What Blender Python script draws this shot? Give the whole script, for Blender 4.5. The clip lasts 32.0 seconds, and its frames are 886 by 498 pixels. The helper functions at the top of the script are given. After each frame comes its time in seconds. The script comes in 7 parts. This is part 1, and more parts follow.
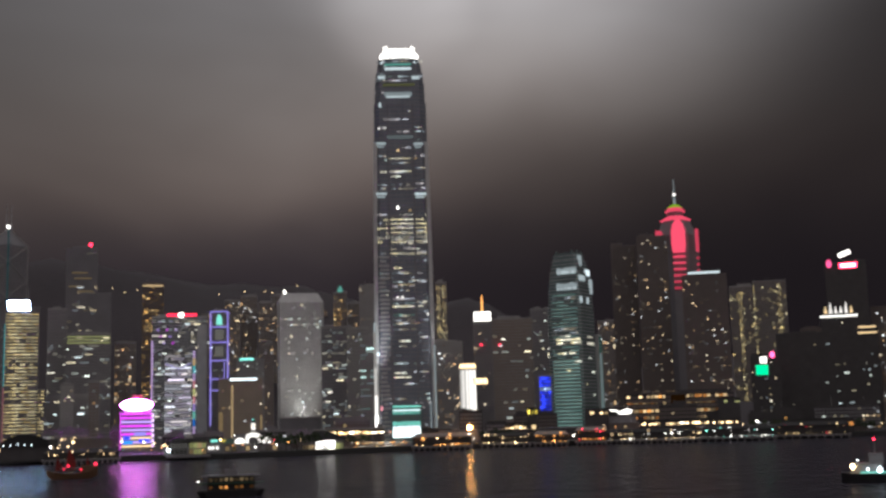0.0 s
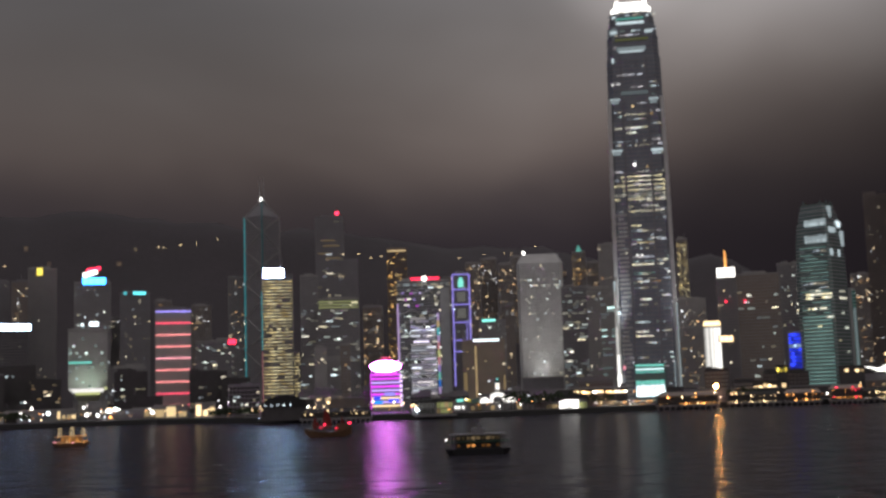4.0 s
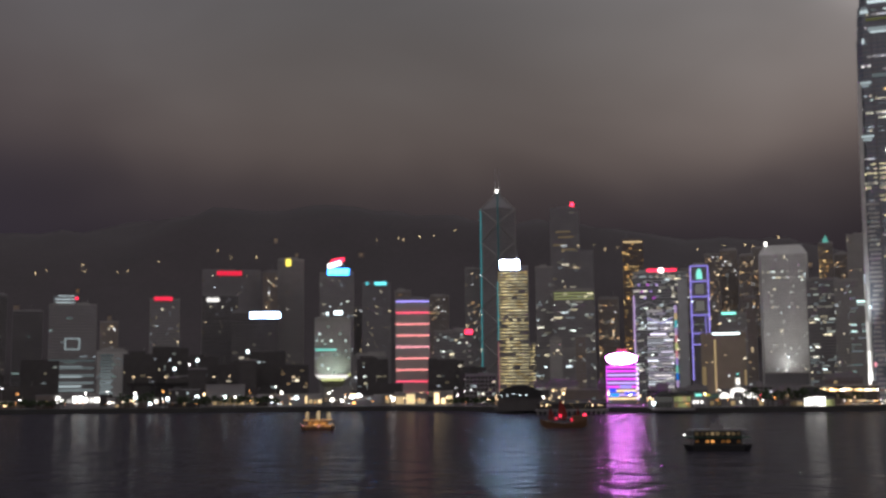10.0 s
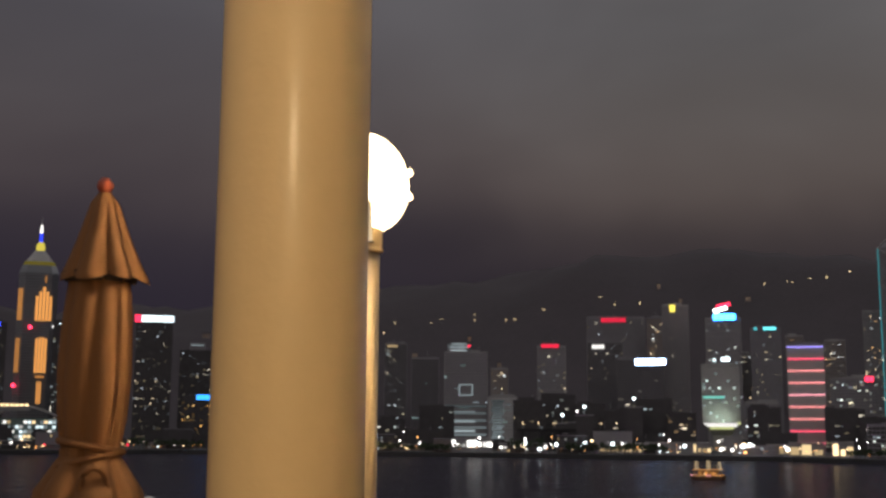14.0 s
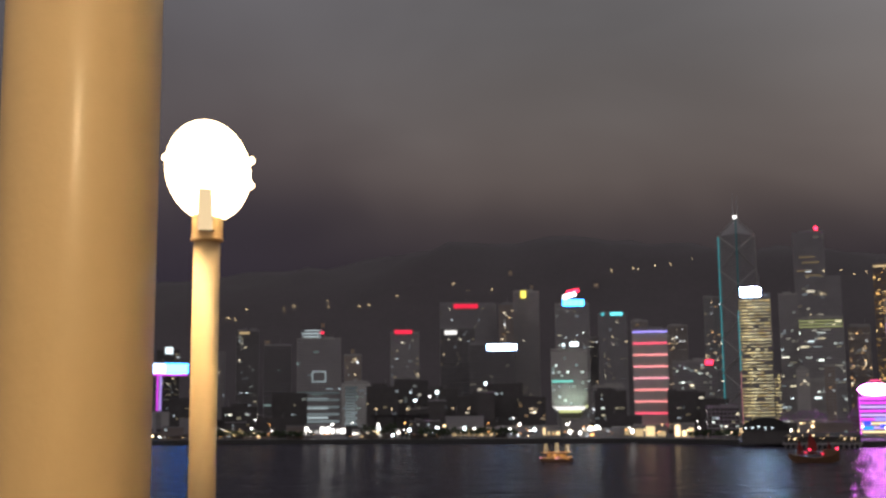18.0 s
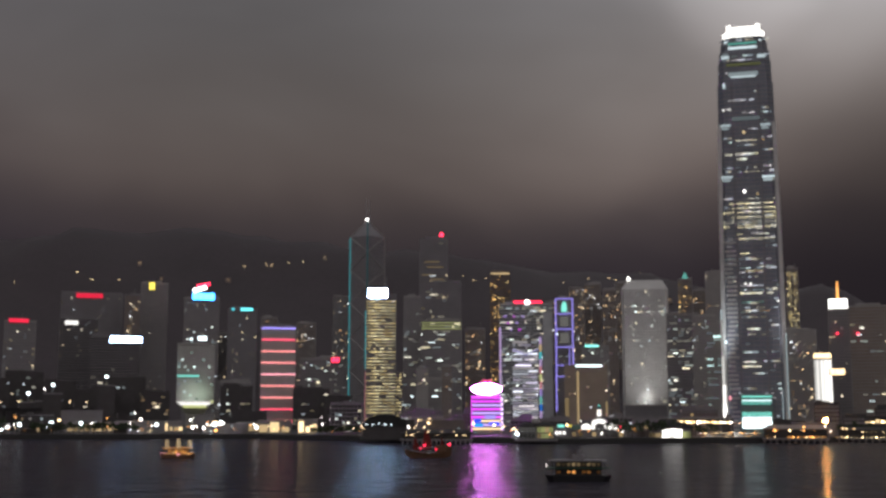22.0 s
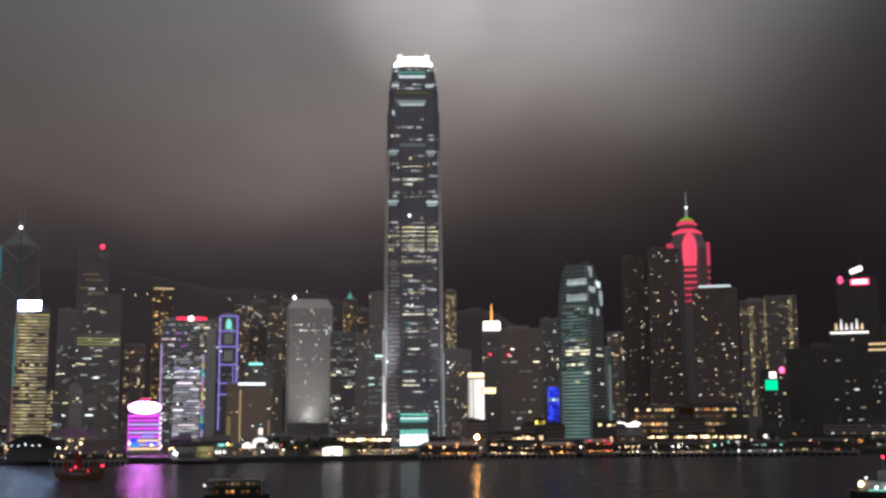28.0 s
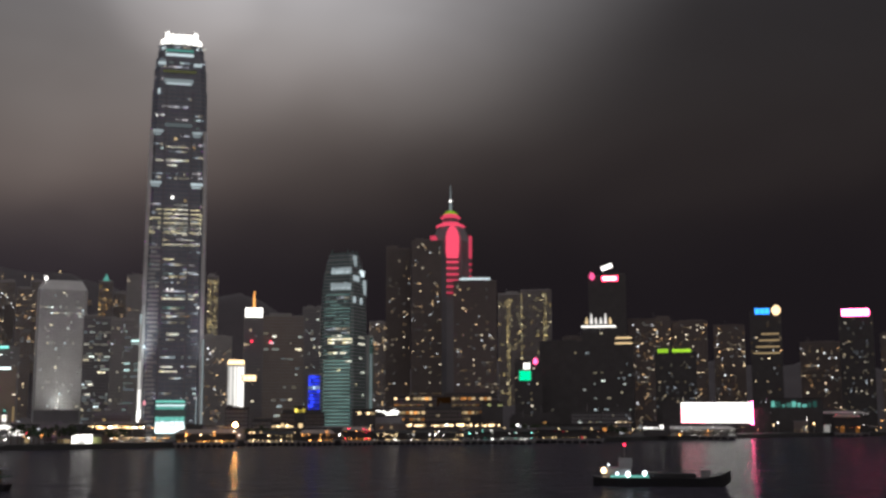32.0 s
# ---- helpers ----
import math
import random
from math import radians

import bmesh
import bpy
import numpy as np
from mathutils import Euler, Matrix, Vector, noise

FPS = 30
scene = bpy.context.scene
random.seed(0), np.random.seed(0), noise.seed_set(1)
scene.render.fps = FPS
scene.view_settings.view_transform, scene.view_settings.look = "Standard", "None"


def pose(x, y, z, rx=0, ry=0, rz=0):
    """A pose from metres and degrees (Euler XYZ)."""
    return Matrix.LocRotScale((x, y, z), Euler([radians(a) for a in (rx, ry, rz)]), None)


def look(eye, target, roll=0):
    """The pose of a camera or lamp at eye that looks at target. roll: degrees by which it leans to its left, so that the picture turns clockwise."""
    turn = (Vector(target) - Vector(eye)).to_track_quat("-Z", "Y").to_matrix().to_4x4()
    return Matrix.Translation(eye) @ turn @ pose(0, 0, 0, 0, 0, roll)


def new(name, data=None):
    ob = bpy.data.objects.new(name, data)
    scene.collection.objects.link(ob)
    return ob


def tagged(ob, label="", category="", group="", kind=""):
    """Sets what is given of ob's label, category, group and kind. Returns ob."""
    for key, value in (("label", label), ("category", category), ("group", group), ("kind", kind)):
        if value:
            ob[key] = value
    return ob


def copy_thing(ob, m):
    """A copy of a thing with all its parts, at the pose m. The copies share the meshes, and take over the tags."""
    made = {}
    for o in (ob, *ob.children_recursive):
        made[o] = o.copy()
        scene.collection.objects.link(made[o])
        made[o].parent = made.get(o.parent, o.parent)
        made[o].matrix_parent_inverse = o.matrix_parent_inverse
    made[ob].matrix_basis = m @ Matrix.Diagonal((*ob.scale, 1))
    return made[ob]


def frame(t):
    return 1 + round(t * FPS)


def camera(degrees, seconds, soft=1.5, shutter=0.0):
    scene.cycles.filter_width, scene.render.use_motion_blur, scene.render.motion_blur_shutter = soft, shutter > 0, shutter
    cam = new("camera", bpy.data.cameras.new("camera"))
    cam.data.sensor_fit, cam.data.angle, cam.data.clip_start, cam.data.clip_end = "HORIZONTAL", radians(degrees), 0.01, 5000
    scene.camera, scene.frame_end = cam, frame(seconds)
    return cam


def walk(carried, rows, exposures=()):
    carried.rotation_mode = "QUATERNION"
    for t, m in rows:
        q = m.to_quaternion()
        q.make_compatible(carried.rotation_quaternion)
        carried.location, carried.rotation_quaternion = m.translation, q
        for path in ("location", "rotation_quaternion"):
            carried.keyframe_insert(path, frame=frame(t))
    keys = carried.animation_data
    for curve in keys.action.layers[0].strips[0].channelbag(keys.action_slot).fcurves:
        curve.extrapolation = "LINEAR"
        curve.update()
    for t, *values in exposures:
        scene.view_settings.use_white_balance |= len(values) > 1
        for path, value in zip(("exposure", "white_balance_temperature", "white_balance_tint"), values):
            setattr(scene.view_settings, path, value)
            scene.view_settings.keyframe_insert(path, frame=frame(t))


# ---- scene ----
# ---- camera ----
EYE = 24.0          # metres above the harbour
ARM = 0.45          # the camera is held out from the body's axis and swings round it
FOV = 41.78
PATH = [      # seconds, bearing, pitch, roll, and where the camera strays from the circle of the arm: its sway in metres
    (0, -13.80, 8.38, -1.52), (0.5, -12.61, 8.02, -2.21), (1, -12.72, 7.70, -3.47), (1.5, -11.30, 8.24, -2.86), (2, -8.83, 7.58, -3.08),
    (2.5, -6.14, 6.58, -2.43), (3, -4.55, 6.28, -2.09), (3.5, -3.19, 6.43, -1.92), (4, -1.96, 6.76, -1.87), (4.5, -0.80, 6.97, -1.89),
    (5, 1.03, 7.07, -1.83), (5.5, 3.17, 6.64, -1.85), (6, 4.31, 6.50, -1.37), (6.5, 4.47, 6.79, -0.87), (7, 3.91, 6.73, -0.71),
    (7.5, 2.94, 6.35, -0.76), (8, 3.03, 6.24, -0.55), (8.5, 4.08, 6.11, -0.60), (9, 6.18, 6.01, -0.25), (9.5, 8.00, 6.31, -0.35),
    (10, 9.69, 6.58, -0.59, -0.000, 0.000, -0.001), (10.5, 11.52, 6.92, -0.67, -0.001, 0.001, -0.003),
    (11, 12.56, 7.19, -0.58, 0.001, 0.003, -0.005), (11.5, 14.87, 7.39, -0.46, 0.004, 0.006, -0.006),
    (12, 16.80, 7.81, -0.18, 0.005, 0.009, -0.005), (12.5, 19.82, 8.69, -0.20, 0.012, 0.017, -0.001),
    (13, 21.79, 9.18, -0.37, 0.012, 0.019, 0.002), (13.5, 25.92, 8.56, 0.25, 0.008, 0.017, -0.001),
    (14, 28.56, 8.91, 0.35, 0.014, 0.010, 0.002), (14.5, 31.81, 8.12, 1.08, 0.013, 0.001, 0.001),
    (15, 33.12, 7.91, 1.35, 0.011, -0.001, 0.002), (15.5, 33.16, 8.11, 1.36, 0.011, 0.000, 0.004),
    (16, 32.48, 8.44, 1.23, 0.011, 0.002, 0.007), (16.5, 31.61, 8.60, 1.16, 0.012, 0.003, 0.009),
    (17, 30.37, 8.56, 1.01, 0.012, 0.002, 0.010), (17.5, 25.70, 8.66, 0.23, 0.009, 0.004, 0.013),
    (18, 21.28, 8.23, -0.49, 0.009, 0.004, 0.016), (18.5, 18.30, 8.53, -0.24, 0.002, 0.000, 0.003),
    (19, 16.27, 8.79, -0.43, -0.007, -0.005, -0.002), (19.5, 13.89, 8.90, -0.48, -0.010, -0.007, -0.003),
    (20, 12.26, 8.64, -0.57, -0.020, -0.013, -0.005), (20.5, 10.65, 8.22, -0.44, -0.015, -0.010, -0.004),
    (21, 7.85, 7.68, -0.37, -0.008, -0.005, -0.002), (21.5, 5.09, 7.78, 0.01), (22, 3.19, 7.96, 0.05), (22.5, 0.76, 8.31, -0.21),
    (23, -2.43, 8.28, -0.42), (23.5, -3.36, 7.62, -0.37), (24, -4.14, 8.09, -0.36), (24.5, -4.08, 8.19, -0.27), (25, -4.39, 8.38, -0.30),
    (25.5, -6.35, 8.72, -0.36), (26, -7.80, 8.81, -0.36), (26.5, -9.46, 8.71, -0.52), (27, -11.00, 8.59, -0.64),
    (27.5, -12.09, 8.60, -0.59), (28, -13.27, 8.81, -0.34), (28.5, -14.47, 8.38, -0.45), (29, -16.37, 8.16, -0.24),
    (29.5, -17.80, 8.52, 0.38), (30, -20.37, 8.34, 0.11), (30.5, -21.82, 7.99, -0.01), (31, -22.82, 7.90, 0.01),
    (31.5, -24.03, 8.36, -0.06), (32, -24.92, 8.19, -0.08),
]
cam = camera(FOV, 32.0, soft=2.9)


def held(yaw, pitch, roll, dx=0.0, dy=0.0, dz=0.0):
    a = radians(yaw)
    return (Matrix.Translation((-math.sin(a) * ARM + dx, math.cos(a) * ARM + dy, EYE + dz)) @ Matrix.Rotation(a, 4, "Z")
            @ Matrix.Rotation(radians(90 + pitch), 4, "X") @ Matrix.Rotation(radians(roll), 4, "Z"))


walk(cam, [(t, held(*row)) for t, *row in PATH],
     exposures=((0, 0.22), (1, 0.15), (2, 0.22), (8, 0.27), (9, 0.35), (10, 0.41), (12.4, 0.49), (13.0, 0.49), (13.6, 0.25), (17.2, 0.23), (18.0, 0.55), (18.6, 0.63), (19.4, 0.49), (21, 0.39), (22.5, 0.31), (23.5, 0.27), (32, 0.21)))

# ---- world: low night cloud lit from below by the city ----
scene.view_settings.exposure = 0.0
world = bpy.data.worlds.new("night_sky")
scene.world = world
world.use_nodes = True
W = world.node_tree
W.nodes.clear()


def wn(kind, **vals):
    n = W.nodes.new(kind)
    for k, v in vals.items():
        n.inputs[k].default_value = v
    return n


def wmath(op, a, b=None, clamp=False):
    n = W.nodes.new("ShaderNodeMath")
    n.operation, n.use_clamp = op, clamp
    for i, v in enumerate((a, b)):
        if v is None:
            continue
        if isinstance(v, (int, float)):
            n.inputs[i].default_value = v
        else:
            W.links.new(v, n.inputs[i])
    return n.outputs[0]


def wdir(bearing, height, inner, outer):
    """1 within the inner angle of a direction, falling smoothly to 0 at the outer one."""
    a, e = radians(bearing), radians(height)
    dot = W.nodes.new("ShaderNodeVectorMath")
    dot.operation = "DOT_PRODUCT"
    W.links.new(sky_dir, dot.inputs[0])
    dot.inputs[1].default_value = (-math.sin(a) * math.cos(e), math.cos(a) * math.cos(e), math.sin(e))
    m = W.nodes.new("ShaderNodeMapRange")
    m.interpolation_type = "SMOOTHERSTEP"
    W.links.new(dot.outputs["Value"], m.inputs["Value"])
    m.inputs["From Min"].default_value, m.inputs["From Max"].default_value = math.cos(radians(outer)), math.cos(radians(inner))
    return m.outputs["Result"]


sky_dir = wn("ShaderNodeTexCoord").outputs["Generated"]
stretch = W.nodes.new("ShaderNodeMapping")
stretch.inputs["Scale"].default_value = (3.4, 3.4, 6.0)
W.links.new(sky_dir, stretch.inputs["Vector"])
billow = wn("ShaderNodeTexNoise", Scale=1.1, Detail=2.5, Roughness=0.5, Distortion=0.6)
W.links.new(stretch.outputs[0], billow.inputs["Vector"])
split = W.nodes.new("ShaderNodeSeparateXYZ")
W.links.new(sky_dir, split.inputs[0])
lift = wmath("MULTIPLY", wmath("SUBTRACT", billow.outputs["Fac"], 0.5), 0.06)
rise = wmath("ADD", split.outputs["Z"], lift, True)
bands = W.nodes.new("ShaderNodeValToRGB")
W.links.new(rise, bands.inputs[0])
ramp = bands.color_ramp
ramp.interpolation = "B_SPLINE"
stops = [(0.0, (0.0155, 0.0122, 0.0150)), (0.115, (0.0165, 0.0130, 0.0158)), (0.165, (0.0365, 0.0292, 0.0292)), (0.205, (0.084, 0.0660, 0.059)), (0.265, (0.100, 0.0885, 0.083)),
         (0.34, (0.080, 0.0770, 0.0785)), (0.50, (0.125, 0.122, 0.127)), (0.72, (0.20, 0.195, 0.20)), (1.0, (0.26, 0.25, 0.25))]
ramp.elements[0].position, ramp.elements[0].color = stops[0][0], (*stops[0][1], 1)
ramp.elements[1].position, ramp.elements[1].color = stops[-1][0], (*stops[-1][1], 1)
for pos, col in stops[1:-1]:
    ramp.elements.new(pos).color = (*col, 1)
veil_map = W.nodes.new("ShaderNodeMapping")
veil_map.inputs["Scale"].default_value, veil_map.inputs["Location"].default_value = (5.0, 5.0, 11.0), (2.0, 0.0, 1.3)
W.links.new(sky_dir, veil_map.inputs["Vector"])
veil = wn("ShaderNodeTexNoise", Scale=0.9, Detail=2.0, Roughness=0.55, Distortion=0.9)
W.links.new(veil_map.outputs[0], veil.inputs["Vector"])
patchy = wmath("ADD", wmath("ADD", wmath("MULTIPLY", billow.outputs["Fac"], 0.6), wmath("MULTIPLY", veil.outputs["Fac"], 0.26)), 0.57)
glow = wmath("ADD", wmath("MULTIPLY", wdir(-22, 29, 0, 18.5), 3.0), wmath("MULTIPLY", wdir(-14, 30, 0, 27), 0.85))
glow = wmath("MULTIPLY", wmath("ADD", glow, wmath("MULTIPLY", wdir(-11.8, 20.5, 0, 4.5), 0.7)), patchy)
shade = wmath("SUBTRACT", 1.0, wmath("MULTIPLY", wdir(-52, 3, 0, 46), 0.85))
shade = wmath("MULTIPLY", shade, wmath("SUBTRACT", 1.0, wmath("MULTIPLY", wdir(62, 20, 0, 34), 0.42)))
shade = wmath("MULTIPLY", shade, wmath("SUBTRACT", 1.0, wmath("MULTIPLY", wdir(-20, 4, 0, 15), 0.45)))
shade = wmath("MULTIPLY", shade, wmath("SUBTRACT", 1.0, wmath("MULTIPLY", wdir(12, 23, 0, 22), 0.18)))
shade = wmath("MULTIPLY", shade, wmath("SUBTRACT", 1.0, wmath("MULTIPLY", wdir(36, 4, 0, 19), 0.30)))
gain = wmath("MULTIPLY", wmath("ADD", glow, wmath("ADD", wmath("MULTIPLY", patchy, 0.7), 0.3)), shade)
bg = wn("ShaderNodeBackground")
W.links.new(bands.outputs[0], bg.inputs["Color"])
W.links.new(gain, bg.inputs["Strength"])
base = wn("ShaderNodeBackground", Color=(0.0074, 0.0059, 0.0072, 1), Strength=1.0)
both = W.nodes.new("ShaderNodeAddShader")
W.links.new(bg.outputs[0], both.inputs[0])
W.links.new(base.outputs[0], both.inputs[1])
violet = wn("ShaderNodeBackground", Color=(0.0042, 0.0035, 0.0098, 1))
W.links.new(wdir(60, 16, 0, 46), violet.inputs["Strength"])
third = W.nodes.new("ShaderNodeAddShader")
W.links.new(both.outputs[0], third.inputs[0])
W.links.new(violet.outputs[0], third.inputs[1])
shore_glow = wn("ShaderNodeBackground", Color=(0.150, 0.134, 0.132, 1))      # added unseen glow lifting the facades, as of low cloud over the lit town behind the camera
W.links.new(wdir(178, 14, 0, 84), shore_glow.inputs["Strength"])
fourth = W.nodes.new("ShaderNodeAddShader")
W.links.new(third.outputs[0], fourth.inputs[0])
W.links.new(shore_glow.outputs[0], fourth.inputs[1])
W.links.new(fourth.outputs[0], W.nodes.new("ShaderNodeOutputWorld").inputs[0])

# ---- materials ----


def material(name):
    m = bpy.data.materials.new(name)
    m.use_nodes = True
    m.node_tree.nodes.clear()
    out = m.node_tree.nodes.new("ShaderNodeOutputMaterial")
    return m, m.node_tree, out


def surface(name, color, rough=0.7, metal=0.0, scale=0.4, spread=0.35, bump=0.2, fine=12.0, spec=0.5):
    """A plain surface with stains at one scale and grain at another, in metres."""
    m, nt, out = material(name)
    b = nt.nodes.new("ShaderNodeBsdfPrincipled")
    tc = nt.nodes.new("ShaderNodeTexCoord")
    n1, n2 = nt.nodes.new("ShaderNodeTexNoise"), nt.nodes.new("ShaderNodeTexNoise")
    n1.inputs["Scale"].default_value, n2.inputs["Scale"].default_value = scale, fine * scale
    n1.inputs["Detail"].default_value, n2.inputs["Detail"].default_value = 4, 3
    for n in (n1, n2):
        nt.links.new(tc.outputs["Object"], n.inputs["Vector"])
    mix = nt.nodes.new("ShaderNodeMix")
    mix.data_type = "RGBA"
    mix.inputs[6].default_value = (*[c * (1 - spread) for c in color], 1)
    mix.inputs[7].default_value = (*[min(1, c * (1 + spread)) for c in color], 1)
    add = nt.nodes.new("ShaderNodeMath")
    add.operation = "MULTIPLY_ADD"
    nt.links.new(n2.outputs["Fac"], add.inputs[0])
    add.inputs[1].default_value = 0.35
    half = nt.nodes.new("ShaderNodeMath")
    half.operation = "MULTIPLY"
    half.inputs[1].default_value = 0.65
    nt.links.new(n1.outputs["Fac"], half.inputs[0])
    nt.links.new(half.outputs[0], add.inputs[2])
    nt.links.new(add.outputs[0], mix.inputs[0])
    nt.links.new(mix.outputs[2], b.inputs["Base Color"])
    rr = nt.nodes.new("ShaderNodeMapRange")
    rr.inputs["To Min"].default_value, rr.inputs["To Max"].default_value = rough * 0.8, min(1, rough * 1.2)
    nt.links.new(n1.outputs["Fac"], rr.inputs["Value"])
    nt.links.new(rr.outputs[0], b.inputs["Roughness"])
    b.inputs["Metallic"].default_value = metal
    b.inputs["Specular IOR Level"].default_value = spec
    if bump:
        bp = nt.nodes.new("ShaderNodeBump")
        bp.inputs["Strength"].default_value, bp.inputs["Distance"].default_value = bump, 0.02
        nt.links.new(n2.outputs["Fac"], bp.inputs["Height"])
        nt.links.new(bp.outputs[0], b.inputs["Normal"])
    nt.links.new(b.outputs[0], out.inputs[0])
    return m


def lamp_mat(name, color, strength):
    m, nt, out = material(name)
    e = nt.nodes.new("ShaderNodeEmission")
    e.inputs[0].default_value, e.inputs[1].default_value = (*color, 1), strength
    nt.links.new(e.outputs[0], out.inputs[0])
    return m


def windows_mat(name, colors, lo, hi):
    """Lit rooms: each pane takes its own colour and brightness."""
    m, nt, out = material(name)
    geo = nt.nodes.new("ShaderNodeNewGeometry")
    r = nt.nodes.new("ShaderNodeValToRGB")
    r.color_ramp.interpolation = "CONSTANT"
    for i, c in enumerate(colors):
        p = i / len(colors)
        el = r.color_ramp.elements[0] if i == 0 else r.color_ramp.elements.new(p)
        el.position, el.color = p, (*c, 1)
    r.color_ramp.elements.remove(r.color_ramp.elements[-1])
    wh = nt.nodes.new("ShaderNodeTexWhiteNoise")
    wh.noise_dimensions = "1D"
    nt.links.new(geo.outputs["Random Per Island"], r.inputs[0])
    nt.links.new(geo.outputs["Random Per Island"], wh.inputs["W"])
    pw = nt.nodes.new("ShaderNodeMath")
    pw.operation = "POWER"
    pw.inputs[1].default_value = 4.5
    nt.links.new(wh.outputs["Value"], pw.inputs[0])
    mr = nt.nodes.new("ShaderNodeMapRange")
    mr.inputs["To Min"].default_value, mr.inputs["To Max"].default_value = lo, hi
    nt.links.new(pw.outputs[0], mr.inputs["Value"])
    e = nt.nodes.new("ShaderNodeEmission")
    nt.links.new(r.outputs[0], e.inputs[0])
    nt.links.new(mr.outputs[0], e.inputs[1])
    nt.links.new(e.outputs[0], out.inputs[0])
    return m


def water_mat():
    m, nt, out = material("harbour_water")
    b = nt.nodes.new("ShaderNodeBsdfPrincipled")
    b.inputs["Base Color"].default_value = (0.011, 0.015, 0.024, 1)
    b.inputs["Roughness"].default_value = 0.14
    b.inputs["Specular IOR Level"].default_value = 0.30
    b.inputs["IOR"].default_value = 1.33
    tc = nt.nodes.new("ShaderNodeTexCoord")
    mp = nt.nodes.new("ShaderNodeMapping")
    mp.inputs["Rotation"].default_value[2] = radians(6)
    mp.inputs["Scale"].default_value = (0.9, 1.0, 1.0)
    nt.links.new(tc.outputs["Object"], mp.inputs["Vector"])
    h = None
    for scale, weight, detail in ((0.012, 0.4, 2), (0.055, 0.75, 2), (0.17, 0.44, 2), (0.5, 0.12, 2)):
        n = nt.nodes.new("ShaderNodeTexNoise")
        n.inputs["Scale"].default_value, n.inputs["Detail"].default_value = scale, detail
        nt.links.new(mp.outputs[0], n.inputs["Vector"])
        k = nt.nodes.new("ShaderNodeMath")
        k.operation = "MULTIPLY_ADD"
        k.inputs[1].default_value = weight
        nt.links.new(n.outputs["Fac"], k.inputs[0])
        if h:
            nt.links.new(h, k.inputs[2])
        else:
            k.inputs[2].default_value = 0
        h = k.outputs[0]
    bp = nt.nodes.new("ShaderNodeBump")
    bp.inputs["Strength"].default_value, bp.inputs["Distance"].default_value = 1.0, 3.2
    nt.links.new(h, bp.inputs["Height"])
    nt.links.new(bp.outputs[0], b.inputs["Normal"])
    silt = nt.nodes.new("ShaderNodeBsdfDiffuse")      # murky water seen between the glints of the chop
    silt.inputs["Color"].default_value = (0.052, 0.047, 0.062, 1)
    mix = nt.nodes.new("ShaderNodeMixShader")
    mix.inputs[0].default_value = 0.32
    nt.links.new(silt.outputs[0], mix.inputs[1])
    nt.links.new(b.outputs[0], mix.inputs[2])
    nt.links.new(mix.outputs[0], out.inputs[0])
    return m


WATER = water_mat()
CONC = surface("weathered_concrete", (0.40, 0.385, 0.38), 0.8, scale=0.06)
PALE = surface("pale_stone_cladding", (0.48, 0.47, 0.45), 0.6, scale=0.05)
DARK = surface("dark_cladding", (0.26, 0.25, 0.265), 0.5, scale=0.05)
BROWN = surface("brown_tile_cladding", (0.31, 0.255, 0.225), 0.7, scale=0.06)
GLASS = surface("blue_grey_curtain_glass", (0.17, 0.18, 0.195), 0.22, scale=0.12, bump=0.05, spec=0.8)
GLASSG = surface("green_curtain_glass", (0.20, 0.29, 0.275), 0.22, scale=0.12, bump=0.05, spec=0.8)
# puts the darker look of less lit blocks into the colour
NEARBLACK = surface("near_black_cladding_and_shade", (0.075, 0.070, 0.072), 0.25, scale=0.12, bump=0.05, spec=0.6)
RUSSET = surface("dark_russet_tile", (0.205, 0.172, 0.162), 0.7, scale=0.06)
STEEL = surface("brushed_steel_fins", (0.52, 0.54, 0.56), 0.45, 0.25, scale=0.1)
ALU = surface("white_aluminium", (0.66, 0.66, 0.65), 0.45, 0.2, scale=0.08)
BEIGE = surface("beige_stone_cladding", (0.46, 0.39, 0.31), 0.7, scale=0.06)
TOWERG = surface("silver_blue_curtain_glass", (0.28, 0.31, 0.36), 0.25, scale=0.12, bump=0.05)
HAZYG = surface("grey_reflective_glass", (0.31, 0.312, 0.348), 0.3, scale=0.12, bump=0.05)
WHITEP = surface("white_paint", (0.76, 0.75, 0.72), 0.55, scale=0.2)
GREENP = surface("green_ferry_paint", (0.03, 0.10, 0.06), 0.5, scale=0.5)
HULL = surface("black_hull_paint", (0.025, 0.025, 0.028), 0.5, scale=0.3)
TIMBER = surface("varnished_timber", (0.16, 0.085, 0.045), 0.55, scale=1.2)
SAILRED = surface("red_sail_cloth", (0.20, 0.025, 0.022), 0.85, scale=0.4)
ASPH = surface("asphalt", (0.05, 0.05, 0.05), 0.9, scale=0.05)
HILLM = surface("wooded_hillside", (0.070, 0.059, 0.067), 0.95, scale=0.008, spread=0.45, bump=0.0)
NIGHTROOF = surface("dark_weathered_roofing", (0.028, 0.027, 0.028), 0.9, scale=0.3)
LEAF = surface("dark_foliage", (0.045, 0.07, 0.03), 0.9, scale=0.8, spread=0.5)
BARK = surface("bark", (0.09, 0.07, 0.05), 0.9, scale=2)
METAL = surface("galvanised_pole", (0.35, 0.35, 0.35), 0.5, 0.7, scale=1)
CREAM = surface("glossy_cream_paint", (0.60, 0.435, 0.225), 0.5, scale=1.6, spread=0.10, bump=0.05, fine=30, spec=0.3)
coat = CREAM.node_tree.nodes["Principled BSDF"]
coat.inputs["Coat Weight"].default_value, coat.inputs["Coat Roughness"].default_value = 0.20, 0.22
